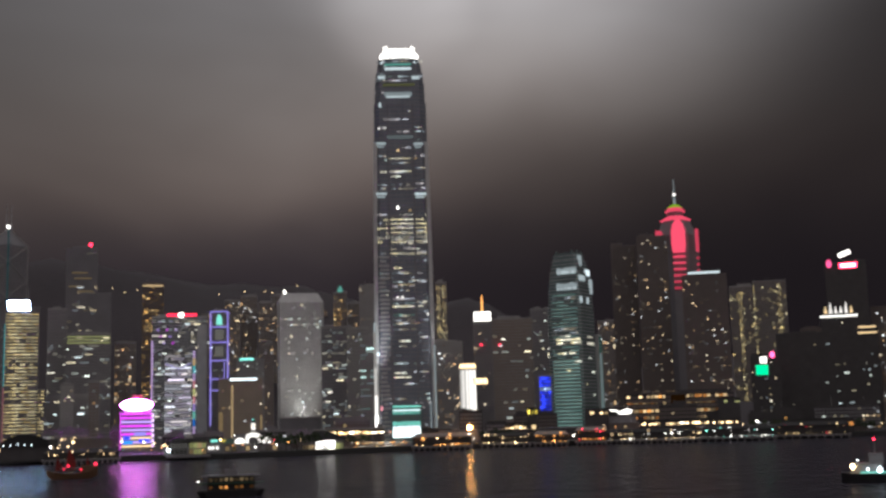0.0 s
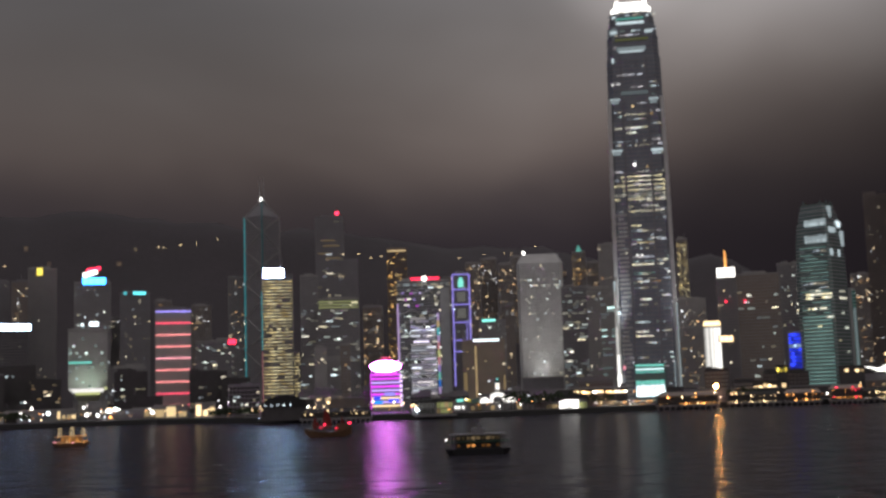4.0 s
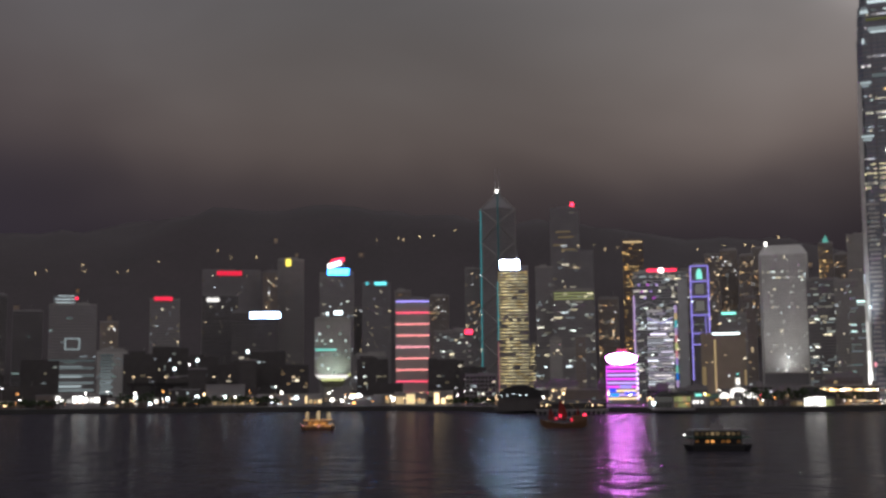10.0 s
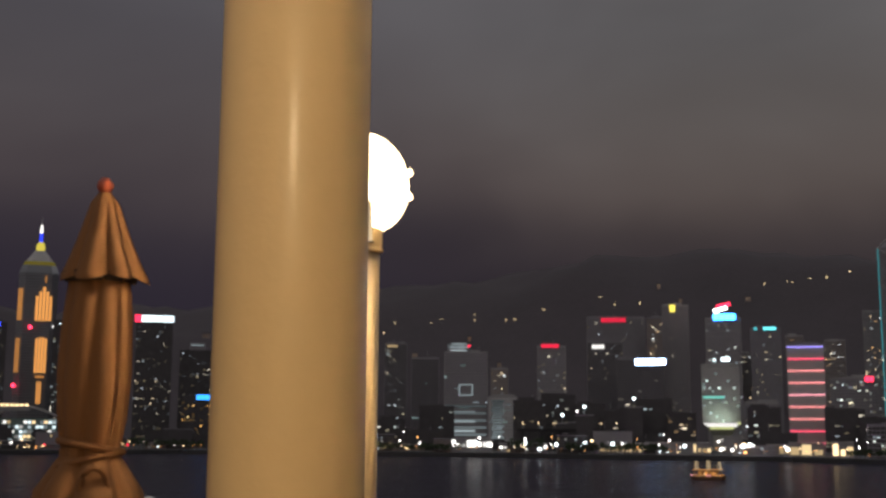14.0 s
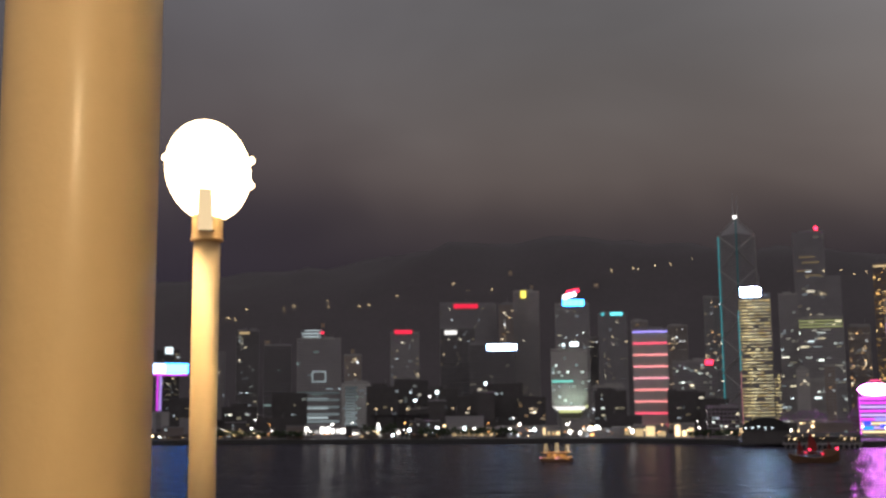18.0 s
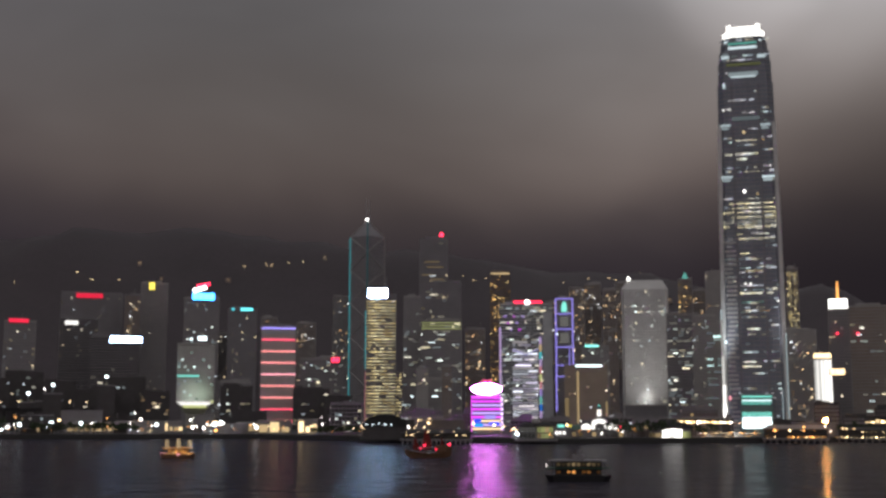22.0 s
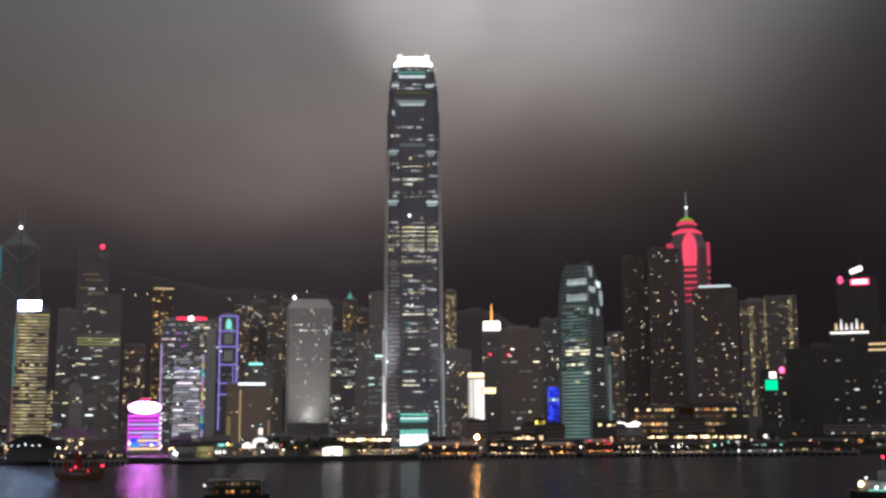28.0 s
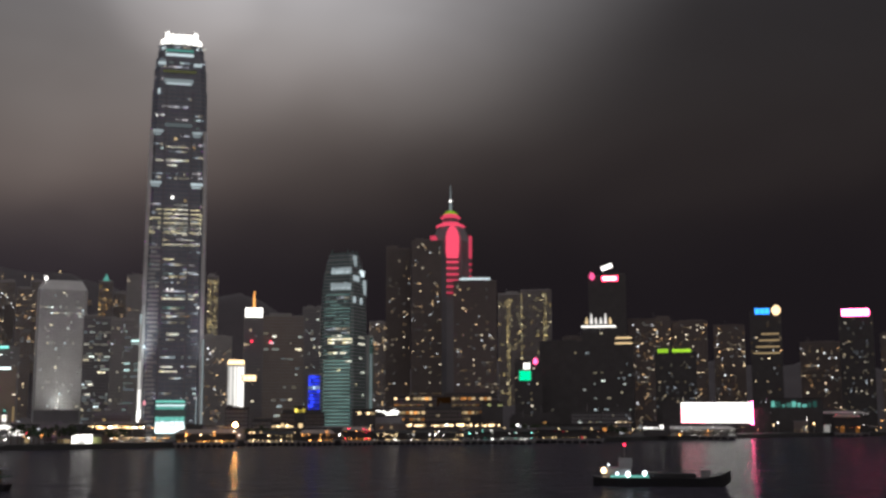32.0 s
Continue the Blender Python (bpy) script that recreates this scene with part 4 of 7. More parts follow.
def porthole_tower():
    """Grey aluminium tower with round windows and bevelled roof corners."""
    t = thing("office_tower", "pale grey tower with rows of round windows, floodlit below", "building", -6.7, 1520, LAND)
    w, d, H = 59.0, 44.0, 187.0
    part("wall", Mesh().loft([chamfer(w / 2, d / 2, 3, 0), chamfer(w / 2, d / 2, 3, H - 12), chamfer(w / 2 - 7, d / 2 - 6, 3, H)]), ALU, t)
    rng = random.Random(3)
    dark, on = Mesh(), Mesh()
    for k in range(46):
        for i in range(16):
            x, z = -w / 2 + 4.6 + i * (w - 9.2) / 15, 7 + k * 3.65
            row_on = k in (28, 38, 40) and 1 < i < 15
            m = on if rng.random() < (0.5 if row_on else 0.07) else dark
            m.loft([[(x + 0.95 * math.cos(a * math.pi / 4), y, z + 0.95 * math.sin(a * math.pi / 4)) for a in range(8)] for y in (-d / 2 + 0.3, -d / 2 - 0.12)])
    part("porthole_grid", dark, PALE, t, "dark round windows", "stuff")
    part("window_light", on, OFFICE, t, "lit round windows", "stuff")
    part("roof_lamp", Mesh().lathe([(0.7, 186.5), (1.7, 188), (1.7, 190), (0.7, 191.5)], 8, -20, -16), lit("white", 3.5), t, "white rooftop lamp")
    # spot added in mid-air before the tower for its even light, without fixture
    lamp = bpy.data.lights.new("floodlight", "SPOT")
    lamp.energy, lamp.spot_size, lamp.spot_blend, lamp.color, lamp.shadow_soft_size = 0.55e5, radians(110), 1.0, (1.0, 0.98, 0.95), 2.0
    lo = new("floodlight", lamp)
    lo.matrix_world = look(t.matrix_world @ Vector((0, -100, 34)), t.matrix_world @ Vector((0, -22, 125)))
    plinth = thing("low_block", "dark flat-roofed block at the foot of the grey tower", "building", -6.65, 1478, LAND)
    part("wall", Mesh().box(-26, 26, -8, 8, 0, 27), DARK, plinth)
    part("parapet", Mesh().box(-26.4, 26.4, -8.4, -7.4, 27, 28), CONC, plinth)
    fl = thing("floodlight_bank", "bright white floodlights at the foot of the grey tower", "floodlight", -6.65, 1484, LAND + 27)
    part("housing", Mesh().box(-3, 3, -1, 1, 0, 2.2), DARK, fl)
    part("lens", Mesh().lathe([(0.6, 2.3), (1.3, 3.0), (1.3, 3.8), (0.6, 4.4)], 12), lit("white", 0.9), fl, "glaring white lens")
    near = bpy.data.lights.new("foot_floodlight", "POINT")
    near.energy, near.color, near.shadow_soft_size = 0.22e4, (1.0, 0.99, 0.95), 0.3
    new("foot_floodlight", near).location = t.matrix_world @ Vector((0.5, -30.5, 38))


porthole_tower()


def bottle_tower():
    """Barracks tower whose shaft narrows to a waisted foot."""
    t = thing("office_tower", "pale tower with narrow lit foot and ribbed shaft", "building", 15.15, 1370, LAND)
    rect = lambda a, z: [(-a, -a, z), (a, -a, z), (a, a, z), (-a, a, z)]
    part("shaft", Mesh().loft([rect(20.5, 30), rect(20.5, 93), rect(17.5, 97)]), PALE, t)
    part("foot", Mesh().loft([rect(10, 0), rect(10, 17), rect(20.4, 30)]), PALE, t)
    on = Mesh()
    rng = random.Random(5)
    for k in range(17):
        part("floor_slab", Mesh().loft([rect(20.9, 31 + k * 4), rect(20.9, 32.2 + k * 4)]), PALE, t)
        for i in range(12):
            if rng.random() < (0.16 if k > 8 else 0.05):
                on.box(-19.5 + i * 3.3, -16.8 + i * 3.3, -20.8, -20.3, 32.6 + k * 4, 34.6 + k * 4)
    for i in range(13):
        part("rib", Mesh().box(-20.5 + i * 3.4 - 0.3, -20.5 + i * 3.4 + 0.3, -21.2, -20.4, 30, 97), PALE, t)
    part("window_light", on, COOL, t, kind="stuff")
    part("light_band", Mesh().box(-20, 4, -21.6, -21.3, 58, 60.5), lit("teal", 0.6), t)
    # light on the soffit painted as glowing bars of stepped strength
    for x0, x1, y, z0, z1, e in ((-13, 13, -19.4, 23.6, 26.4, 0.5), (-16.5, 16.5, -20.4, 26.5, 28.6, 0.9), (-19.5, 19.5, -21.6, 28.7, 30.6, 0.8)):
        part("foot_glow", Mesh().box(x0, x1, y, y + 0.6, z0, z1), lit("straw" if z0 < 25 else "white", e), t, "glowing step painting the yellow-white lit soffit")
    part("foot_glow", Mesh().box(17.5, 20.5, -22.0, -21.65, 29.0, 32.0), lit("straw", 0.5), t, "glowing patch painting yellow-green light on the corner")
    lamp = bpy.data.lights.new("shaft_floodlight", "SPOT")
    lamp.energy, lamp.spot_size, lamp.spot_blend, lamp.color, lamp.shadow_soft_size = 2.3e4, radians(110), 1.0, (0.80, 1.0, 0.84), 2.0
    new("shaft_floodlight", lamp).matrix_world = look(t.matrix_world @ Vector((0, -38, 24)), t.matrix_world @ Vector((0, -20, 46)))


bottle_tower()


def striped_tower():
    t = tower("dark tower crossed by nine glowing pink light lines", 11.23, 1350, 39, 121, 30, DARK, DARK, 3.6, 3.2, 0.02, DIM, 1, name="office_tower")
    f = t["front"]
    for k in range(9):
        z = 114.5 - k * 13.2
        part("light_line", Mesh().box(-19.3, 19.3, -f - 1.6, -f - 0.6, z - 0.36, z + 0.36), lit(("indigo", "cerise", "salmon", "salmon", "rose", "salmon", "salmon", "cerise", "cerise")[k], 1.9), t, "glowing pink light line")
    part("panel", Mesh().box(-19.4, 19.4, -f - 0.55, -f - 0.45, 6, 116), PALE, t)


striped_tower()


def gold_tower():
    """Slender office tower, every floor lit in one thin golden line."""
    t = tower("office tower with golden lit floors and white rooftop sign", 6.25, 1400, 36.3, 163, 30, DARK, DARK, 3.8, 2.6, 0.0, GOLDW, name="office_tower")
    f, rng = t["front"], random.Random(15)
    for k in range(40):
        z = 3.2 + k * 3.8
        lit_line(t, z, -17.4, 17.4, -f, GOLDW, rng, rng.choice((1.0, 1.3, 1.6)), 0.62 if k in (3, 9, 17, 24) else 0.94, (1.6, 3.2, 5, 9), 0.15)
    part("glowing_edge", Mesh().box(-18.9, -17.9, -f - 1.2, -f - 0.3, 70, 140), lit("cyan", 0.3), t, "cyan light strip on the corner")
    part("glowing_edge", Mesh().box(-18.9, -17.9, -f - 1.2, -f - 0.3, 6, 68), lit("rose", 0.25), t, "rose light strip on the corner")
    sign(t, -4, 161.5, 23, 10, "ice", 180.0, "glaring white rooftop sign")
    low = tower("lower golden lit office wing", 5.35, 1404, 7, 70, 24, DARK, DARK, 3.8, 2.6, 0.0, GOLDW, name="office_wing", plant=False)
    for k in range(17):
        lit_line(low, 3.2 + k * 3.8, -3.3, 3.3, -12, GOLDW, rng, 1.3, 0.8, (1.6, 3.2), 0.15)
    part("mast", Mesh().lathe([(0.5, 158), (0.15, 184)], 6, 6, 0), STEEL, t)
    return t


gold_tower()

# -- the generic high-rises, east to west --
T = tower
t = T("dark tower with blue rooftop sign", 52.3, 1650, 52, 150, wall=NEARBLACK, trim=NEARBLACK, share=0.12, rooms=DIM)
sign(t, 3, 142, 11, 8, "azure", 2.0, "blue sign")
t = T("dark tower beside the amber panelled skyscraper", 49.7, 1760, 34, 172, wall=NEARBLACK, trim=NEARBLACK, share=0.12, rooms=DIM)
sign(t, 4, 166, 7, 7, "blue", 4.0, "blue sign")
t = T("dark tower with blue rooftop sign", 46.5, 1740, 36, 176, wall=NEARBLACK, trim=NEARBLACK, share=0.13, rooms=OFFICE)
sign(t, -2, 168, 8, 8, "blue", 4.0, "blue sign")
t = T("dark tower with white and red rooftop sign", 42.5, 1750, 52, 184, wall=NEARBLACK, trim=NEARBLACK, share=0.10, rooms=DIM)
sign(t, 4, 180, 46, 9, "cool", 2.2, "white rooftop sign")
sign(t, -24, 180, 9, 10, "red", 2.2, "red rooftop emblem")
t = T("dark stepped tower with faint roof lights", 40.45, 1900, 54, 148, share=0.12, rooms=DIM, wall=NEARBLACK, trim=NEARBLACK)
part("roof_step", Mesh().box(-12, 12, -8, 8, 144, 158), DARK, t)
part("roof_light", Mesh().box(-10, 10, -8.6, -8.1, 153, 155), lit("cool", 0.25), t)
t = T("narrow tower with red rooftop sign and violet wall", 38.95, 1600, 29, 102, wall=NEARBLACK, share=0.06, rooms=COOL)
sign(t, 0, 99, 22, 4, "red", 2.0, "red rooftop sign")
# violet light on the wall painted as a faintly glowing sheet
part("wall_glow", Mesh().box(-12, 12, -t["front"] - 0.7, -t["front"] - 0.4, 70, 92), lit("purple", 0.05), t)
t = T("office block with amber lit end bays and blue sign", 40.15, 1500, 49, 64, wall=NEARBLACK, trim=NEARBLACK, share=0.12, rooms=AMBER)
sign(t, 6, 60, 26, 6, "azure", 2.5, "blue rooftop sign")
sign(t, 21, 60, 8, 8, "white", 2.0, "white rooftop emblem")
t = T("dark harbour tower with few lit rooms", 37.7, 1650, 36, 92, wall=NEARBLACK, trim=NEARBLACK, share=0.13, rooms=OFFICE)
t = T("pale blue lit tower with yellow lit top", 36.25, 1500, 33, 139, wall=NEARBLACK, trim=ALU, share=0.05, rooms=COOL, run=3)
sign(t, 0, 130, 31, 7, "yellow", 0.6, "yellow lit roof band")
# blue light on the wall painted as two glowing sheets
part("wall_glow", Mesh().box(-14, 14, -t["front"] - 0.8, -t["front"] - 0.5, 60, 118), lit("ice", 0.10), t, "glowing sheet painting faint blue light on the wall")
part("wall_glow", Mesh().box(-15, 15, -t["front"] - 1.0, -t["front"] - 0.7, 88, 122), lit("ice", 0.22), t, "glowing sheet painting pale blue light on the wall")
t = T("dark tower with white square sign", 34.6, 1620, 30, 116, wall=NEARBLACK, trim=NEARBLACK, share=0.12, rooms=DIM)
sign(t, 1, 112, 11, 9, "cool", 1.2, "white square sign")
t = T("dark tower with few lit rooms", 32.6, 1700, 40, 118, wall=DARK, trim=DARK, share=0.03, rooms=DIM)
t = T("mid-level apartment block with lit roof", 30.85, 2060, 38, 176, wall=NEARBLACK, trim=DARK, share=0.04, rooms=OFFICE, name="apartment_tower")
sign(t, -6, 168, 18, 4, "warm", 0.4, "lit roof edge")
t = T("dark tower with short runs of lit floors", 29.4, 1700, 39, 128, wall=NEARBLACK, trim=DARK, share=0.035, rooms=COOL, run=4)
t = T("grey glass tower with stepped lit roof and banded lower floors", 27.4, 1500, 55, 124, wall=DARK, trim=CONC, share=0.04, rooms=COOL, run=5)
part("roof_step", Mesh().box(-24, -2, -10, 10, 120, 132), GLASS, t)
for k, z in enumerate((127, 123, 131)):
    part("roof_light", Mesh().box(-22 + k * 2, 2, -t["front"] - 1, -t["front"] - 0.5, z - 0.5, z + 0.5), lit("cool", 0.6), t, "lit roof edge")
sign(t, 4, 129, 4, 3, "red", 1.5, "small red sign", -11)
for k in range(4):
    part("lit_floor", Mesh().box(-26, 12, -t["front"] - 0.7, -t["front"] - 0.4, 7 + k * 12, 9.5 + k * 12), lit("cool", (2.0, 0.4, 0.3, 0.16)[k]), t, "cool lit floor")
# light on the lower facade painted as glowing bands, fading upward
for k in range(5):
    part("facade_glow", Mesh().box(-27, 26, -t["front"] - 0.6, -t["front"] - 0.4, 14 + k * 9, 17 + k * 9), lit("cool", 0.16 - k * 0.025), t, "glowing band painting the lit lower facade")
for x0, x1, z0, z1 in ((-9, 9, 78, 79.2), (-9, 9, 65, 66.2), (-9, -7.6, 66.2, 78), (7.6, 9, 66.2, 78)):
    part("facade_frame", Mesh().box(x0, x1, -t["front"] - 1.0, -t["front"] - 0.65, z0, z1), lit("cool", 0.3), t, "faint lit frame")
t = T("slim apartment tower with warm windows", 25.75, 1700, 24, 114, wall=BROWN, share=0.18, rooms=WARM, name="apartment_tower")
t = T("low block washed with pale blue light", 25.6, 1460, 35, 66, wall=ALU, share=0.08, rooms=COOL, run=3)
part("lit_floor", Mesh().box(-12, 10, -t["front"] - 0.8, -t["front"] - 0.5, 3, 7), lit("cool", 1.2), t)
# floodlight wash painted as glowing bands, dimmer upward
for k in range(13):
    part("wall_glow", Mesh().box(-14 + (k % 3) * 0.8, 2 - (k % 2) * 2.5, -t["front"] - 0.8, -t["front"] - 0.5, 10 + k * 3.8, 12.8 + k * 3.8), lit("cool", round(0.17 - 0.010 * k, 3)), t, "glowing band painting pale blue floodlight on the wall")
t = T("grey office tower with red rooftop sign", 23.2, 1600, 38, 139, wall=DARK, trim=CONC, share=0.06, rooms=DIM)
sign(t, -2, 136, 24, 5, "red", 0.9, "red rooftop sign")
t = T("broad grey tower with red rooftop sign", 20.05, 1800, 88, 196, 40, DARK, DARK, share=0.018, rooms=DIM)
sign(t, -4, 190, 38, 7, "red", 0.7, "red rooftop sign")
t = T("dark office block with small white sign", 20.6, 1700, 50, 152, wall=NEARBLACK, trim=DARK, share=0.04, rooms=DIM)
sign(t, -10, 142, 18, 6, "white", 1.0, "white sign")
t = T("dark glass block with glaring white rooftop sign", 18.9, 1600, 62, 122, wall=NEARBLACK, trim=DARK, share=0.05, rooms=DIM, run=3)
sign(t, 13, 114, 41, 8, "ice", 14.0, "glaring blue-white rooftop sign")
t = T("apartment tower with a column of warm windows", 18.2, 1760, 22, 192, wall=BROWN, trim=DARK, share=0.06, rooms=WARM, name="apartment_tower", columns=(0.45,))
t = T("tall grey tower with yellow rooftop sign", 17.2, 1800, 39, 215, wall=DARK, trim=CONC, share=0.02, rooms=DIM)
sign(t, -4, 207, 9, 11, "yellow", 1.3, "yellow rooftop sign")
t = T("dark tower with white rooftop sign over blue", 14.95, 1750, 50, 190, wall=DARK, trim=CONC, share=0.05, rooms=OFFICE)
sign(t, 2, 188, 32, 9, "azure", 12.0, "blue rooftop sign")
part("sign_emblem", Mesh().bar((-13, -t["front"] - 2, 196), (6, -t["front"] - 2, 202), 3.0, 8), lit("white", 4.0), t, "white rooftop emblem")
part("sign_emblem", Mesh().bar((-8, -t["front"] - 2, 203), (11, -t["front"] - 2, 207), 2.6, 8), lit("red", 3.0), t, "red rooftop emblem")
sign(t, 2, 126, 13, 6, "cool", 3.0, "small white sign")
sign(t, -14, 125, 4, 4, "cool", 2.0, "small white sign")
t = T("dark tower with small white sign", 14.0, 1800, 30, 140, wall=DARK, trim=CONC, share=0.05, rooms=WARM)
t = T("dark tower with cyan rooftop sign", 13.0, 1750, 42, 174, wall=DARK, trim=DARK, share=0.03, rooms=DIM)
sign(t, 6, 170, 18, 4.5, "cyan", 1.5, "cyan rooftop sign")
sign(t, -14, 170, 5, 4, "cyan", 0.6, "small cyan sign")
t = T("dark block with warm windows", 13.3, 1500, 40, 60, wall=DARK, share=0.08, rooms=WARM)
t = T("mid-level apartment tower with warm lights", 11.7, 2100, 28, 190, wall=RUSSET, share=0.15, rooms=WARM, name="apartment_tower")
t = T("mid-level apartment tower with warm lights", 9.9, 2120, 34, 182, wall=RUSSET, share=0.15, rooms=WARM, name="apartment_tower")
t = T("broad dark block with red sign and scattered lit rooms", 9.15, 1500, 54, 90, wall=DARK, share=0.12, rooms=OFFICE, run=2)
sign(t, 18, 85, 10, 6, "red", 3.0, "red sign")
t = T("dark tower beside the braced skyscraper", 8.2, 1850, 26, 205, wall=DARK, share=0.09, rooms=WARM, name="apartment_tower")
t = T("dark tower between the skyscrapers", 4.7, 1650, 24, 186, wall=DARK, share=0.18, rooms=OFFICE, run=4)
t = T("tall grey glass skyscraper with red beacon and lower shoulder", 3.65, 1765, 43, 286, 44, DARK, DARK, 4.2, 3.0, 0.16, DIM, 5, name="skyscraper", category="skyscraper")
beacon(t, 12, -20, 289, 2.8, "red", 4.0)
part("shoulder", Mesh().box(21.5, 42, -20, 20, 0, 218), DARK, t)
slabs = Mesh()
for k in range(51):
    slabs.box(21.5, 42.4, -20.4, 20.4, 4 + k * 4.2, 5.0 + k * 4.2)
part("floor_grid", slabs, DARK, t, kind="stuff")
for z, x0, x1 in ((246, -14, 8), (238, -10, 14), (226, -18, 2), (219, -6, 16)):
    part("lit_floor", Mesh().box(x0, x1, -22.8, -22.1, z, z + 1.5), lit("warm", 0.14), t, "dimly lit floor")
t = T("wide dark office block with lit upper floors", 3.28, 1600, 56, 148, wall=DARK, share=0.17, rooms=OFFICE, run=5)
for k in range(3):
    part("lit_floor", Mesh().box(-27, 27, -t["front"] - 0.7, -t["front"] - 0.4, 132 + k * 4, 133.6 + k * 4), lit("straw", 0.24), t, "lit upper floor")
t = T("narrow stone-clad tower with a warm lit strip", 4.2, 1380, 14, 74, wall=PALE, share=0.05, rooms=WARM)
t = T("narrow block with warm lit edge", 3.0, 1400, 12, 78, wall=BROWN, share=0.05, rooms=WARM)
t = T("dark low office block", 4.0, 1450, 60, 62, wall=CONC, share=0.14, rooms=OFFICE, run=3)
t = T("apartment tower with amber lit roof", 0.35, 2100, 36, 276, 30, RUSSET, RUSSET, share=0.22, rooms=AMBER, name="apartment_tower", base=60)
sign(t, 0, 212, 34, 3, "warm", 0.6, "amber lit roof edge")
t = T("apartment tower with warm windows", 1.6, 1800, 30, 150, wall=BROWN, share=0.15, rooms=WARM, name="apartment_tower")
t = T("hotel block with white lit roof sign", -3.8, 1250, 45, 72, wall=BEIGE, trim=BEIGE, share=0.02, rooms=WARM, name="hotel")
sign(t, 3, 68, 28, 2.2, "cool", 2.2, "white lit roof sign")
# warm uplight on the stone painted as glowing strips
part("corner_glow", Mesh().box(-9.5, -8, -t["front"] - 0.9, -t["front"] - 0.4, 2, 62), lit("warm", 0.4), t, "glowing strip painting warm uplight on the facade")
part("corner_glow", Mesh().box(20.5, 22, -t["front"] - 0.9, -t["front"] - 0.4, 2, 30), lit("warm", 0.25), t, "glowing strip painting warm uplight on the facade")
part("corner_glow", Mesh().box(-22.4, -18.5, -t["front"] - 0.9, -t["front"] - 0.4, 2, 34), lit("warm", 0.16), t, "glowing strip painting the warm uplit corner")
t = T("stone office block with teal rooftop sign", -4.3, 1700, 40, 118, wall=CONC, share=0.07, rooms=OFFICE)
sign(t, -6, 114, 20, 3.5, "teal", 1.5, "pale green rooftop sign")
for b, D, w, top in ((-3.4, 2150, 26, 250), (-4.2, 2200, 30, 262), (-5.0, 2150, 24, 246), (-5.6, 2250, 26, 270), (-2.2, 2250, 22, 235)):
    T("mid-level apartment tower with warm scattered windows", b, D, w, top, wall=RUSSET, share=0.15, rooms=WARM, name="apartment_tower", base=70)
T("narrow dark brown tower with warm windows", -5.15, 1560, 12, 130, wall=BROWN, share=0.1, rooms=WARM)
t = T("apartment tower with green lit cap", -8.65, 2000, 22, 246, wall=RUSSET, share=0.3, rooms=AMBER, name="apartment_tower", base=50)
part("cap", Mesh().lathe([(5, 196), (4, 202), (0.8, 209)], 8), lit("teal", 0.35), t, "green lit cap")
T("apartment tower with warm windows", -9.3, 2050, 20, 232, wall=RUSSET, share=0.15, rooms=WARM, name="apartment_tower", base=50)
T("pale apartment tower behind the tall skyscraper", -10.0, 1900, 26, 246, wall=CONC, share=0.04, rooms=WARM, name="apartment_tower", base=30)
t = T("dark office tower with yellow lit floors", -8.45, 1420, 36, 140, wall=DARK, share=0.30, rooms=OFFICE, run=4)
t = T("grey office tower with pale bands", -9.5, 1400, 26, 136, wall=CONC, trim=PALE, share=0.12, rooms=DIM)
t = T("pale office tower with banded lit floors", -10.05, 1340, 22, 122, wall=PALE, trim=PALE, share=0.25, rooms=COOL, run=6)
t = T("slim apartment tower lit yellow", -13.65, 1900, 17, 248, wall=RUSSET, share=0.3, rooms=GOLDW, name="apartment_tower", base=30, columns=(0.3, 0.75))
t = T("apartment block with warm windows", -13.9, 1600, 40, 130, wall=CONC, share=0.15, rooms=WARM, name="apartment_tower")
t = T("dark office tower with white lit lantern and amber mast", -15.65, 1500, 24, 148, wall=DARK, share=0.05, rooms=WARM)
part("lantern", Mesh().box(-11, 11, -t["front"] - 1.5, t["front"], 146, 157), lit("white", 2.4), t, "white lit rooftop lantern")
part("mast", Mesh().lathe([(1.5, 157), (1.2, 170), (0.6, 180)], 8), lit("orange", 1.6), t, "amber lit mast")
for x in (-2,):
    part("beacon", Mesh().lathe([(0.6, 113.2), (1.4, 114.5), (0.6, 115.8)], 8, x, -t["front"] - 3), lit("red", 3.0), t, "red light")
t = T("floodlit white tower with amber cap", -14.85, 1250, 17, 78, 15, WHITEP, WHITEP, share=0.0, name="office_tower", plant=False)
part("cap", Mesh().box(-9, 9, -8.5, 8.5, 74.5, 79, 0.9, 0.9), lit("warm", 2.2), t, "amber lit cap")
# fins emit at uneven strength in place of a floodlight on them
for i, e in enumerate((0.5, 0.9, 0.55, 1.1, 0.8, 1.4, 0.9, 1.5)):
    part("facade_fin", Mesh().box(-7.9 + i * 2.05, -6.3 + i * 2.05, -8.9, -8.1, 4, 72), lit("white", e), t, "white fin, its floodlight painted as glow")
sign(t, 14, 60, 14, 6, "warm", 2.2, "amber lit sign", -9)
part("sign_bracket", Mesh().box(8, 14, -8.2, -7.4, 58.5, 61.5), METAL, t)
t = T("pale hotel tower with banded floors", -17.1, 1350, 46, 138, 34, BROWN, CONC, share=0.07, rooms=OFFICE, run=3, name="hotel")
part("beacon", Mesh().lathe([(0.6, 103.2), (1.3, 104.5), (0.6, 105.8)], 8, -15, -t["front"] - 2), lit("red", 3.0), t, "red light")
part("beacon_arm", Mesh().box(-15.3, -14.7, -t["front"] - 1.6, -t["front"], 104, 105), METAL, t)
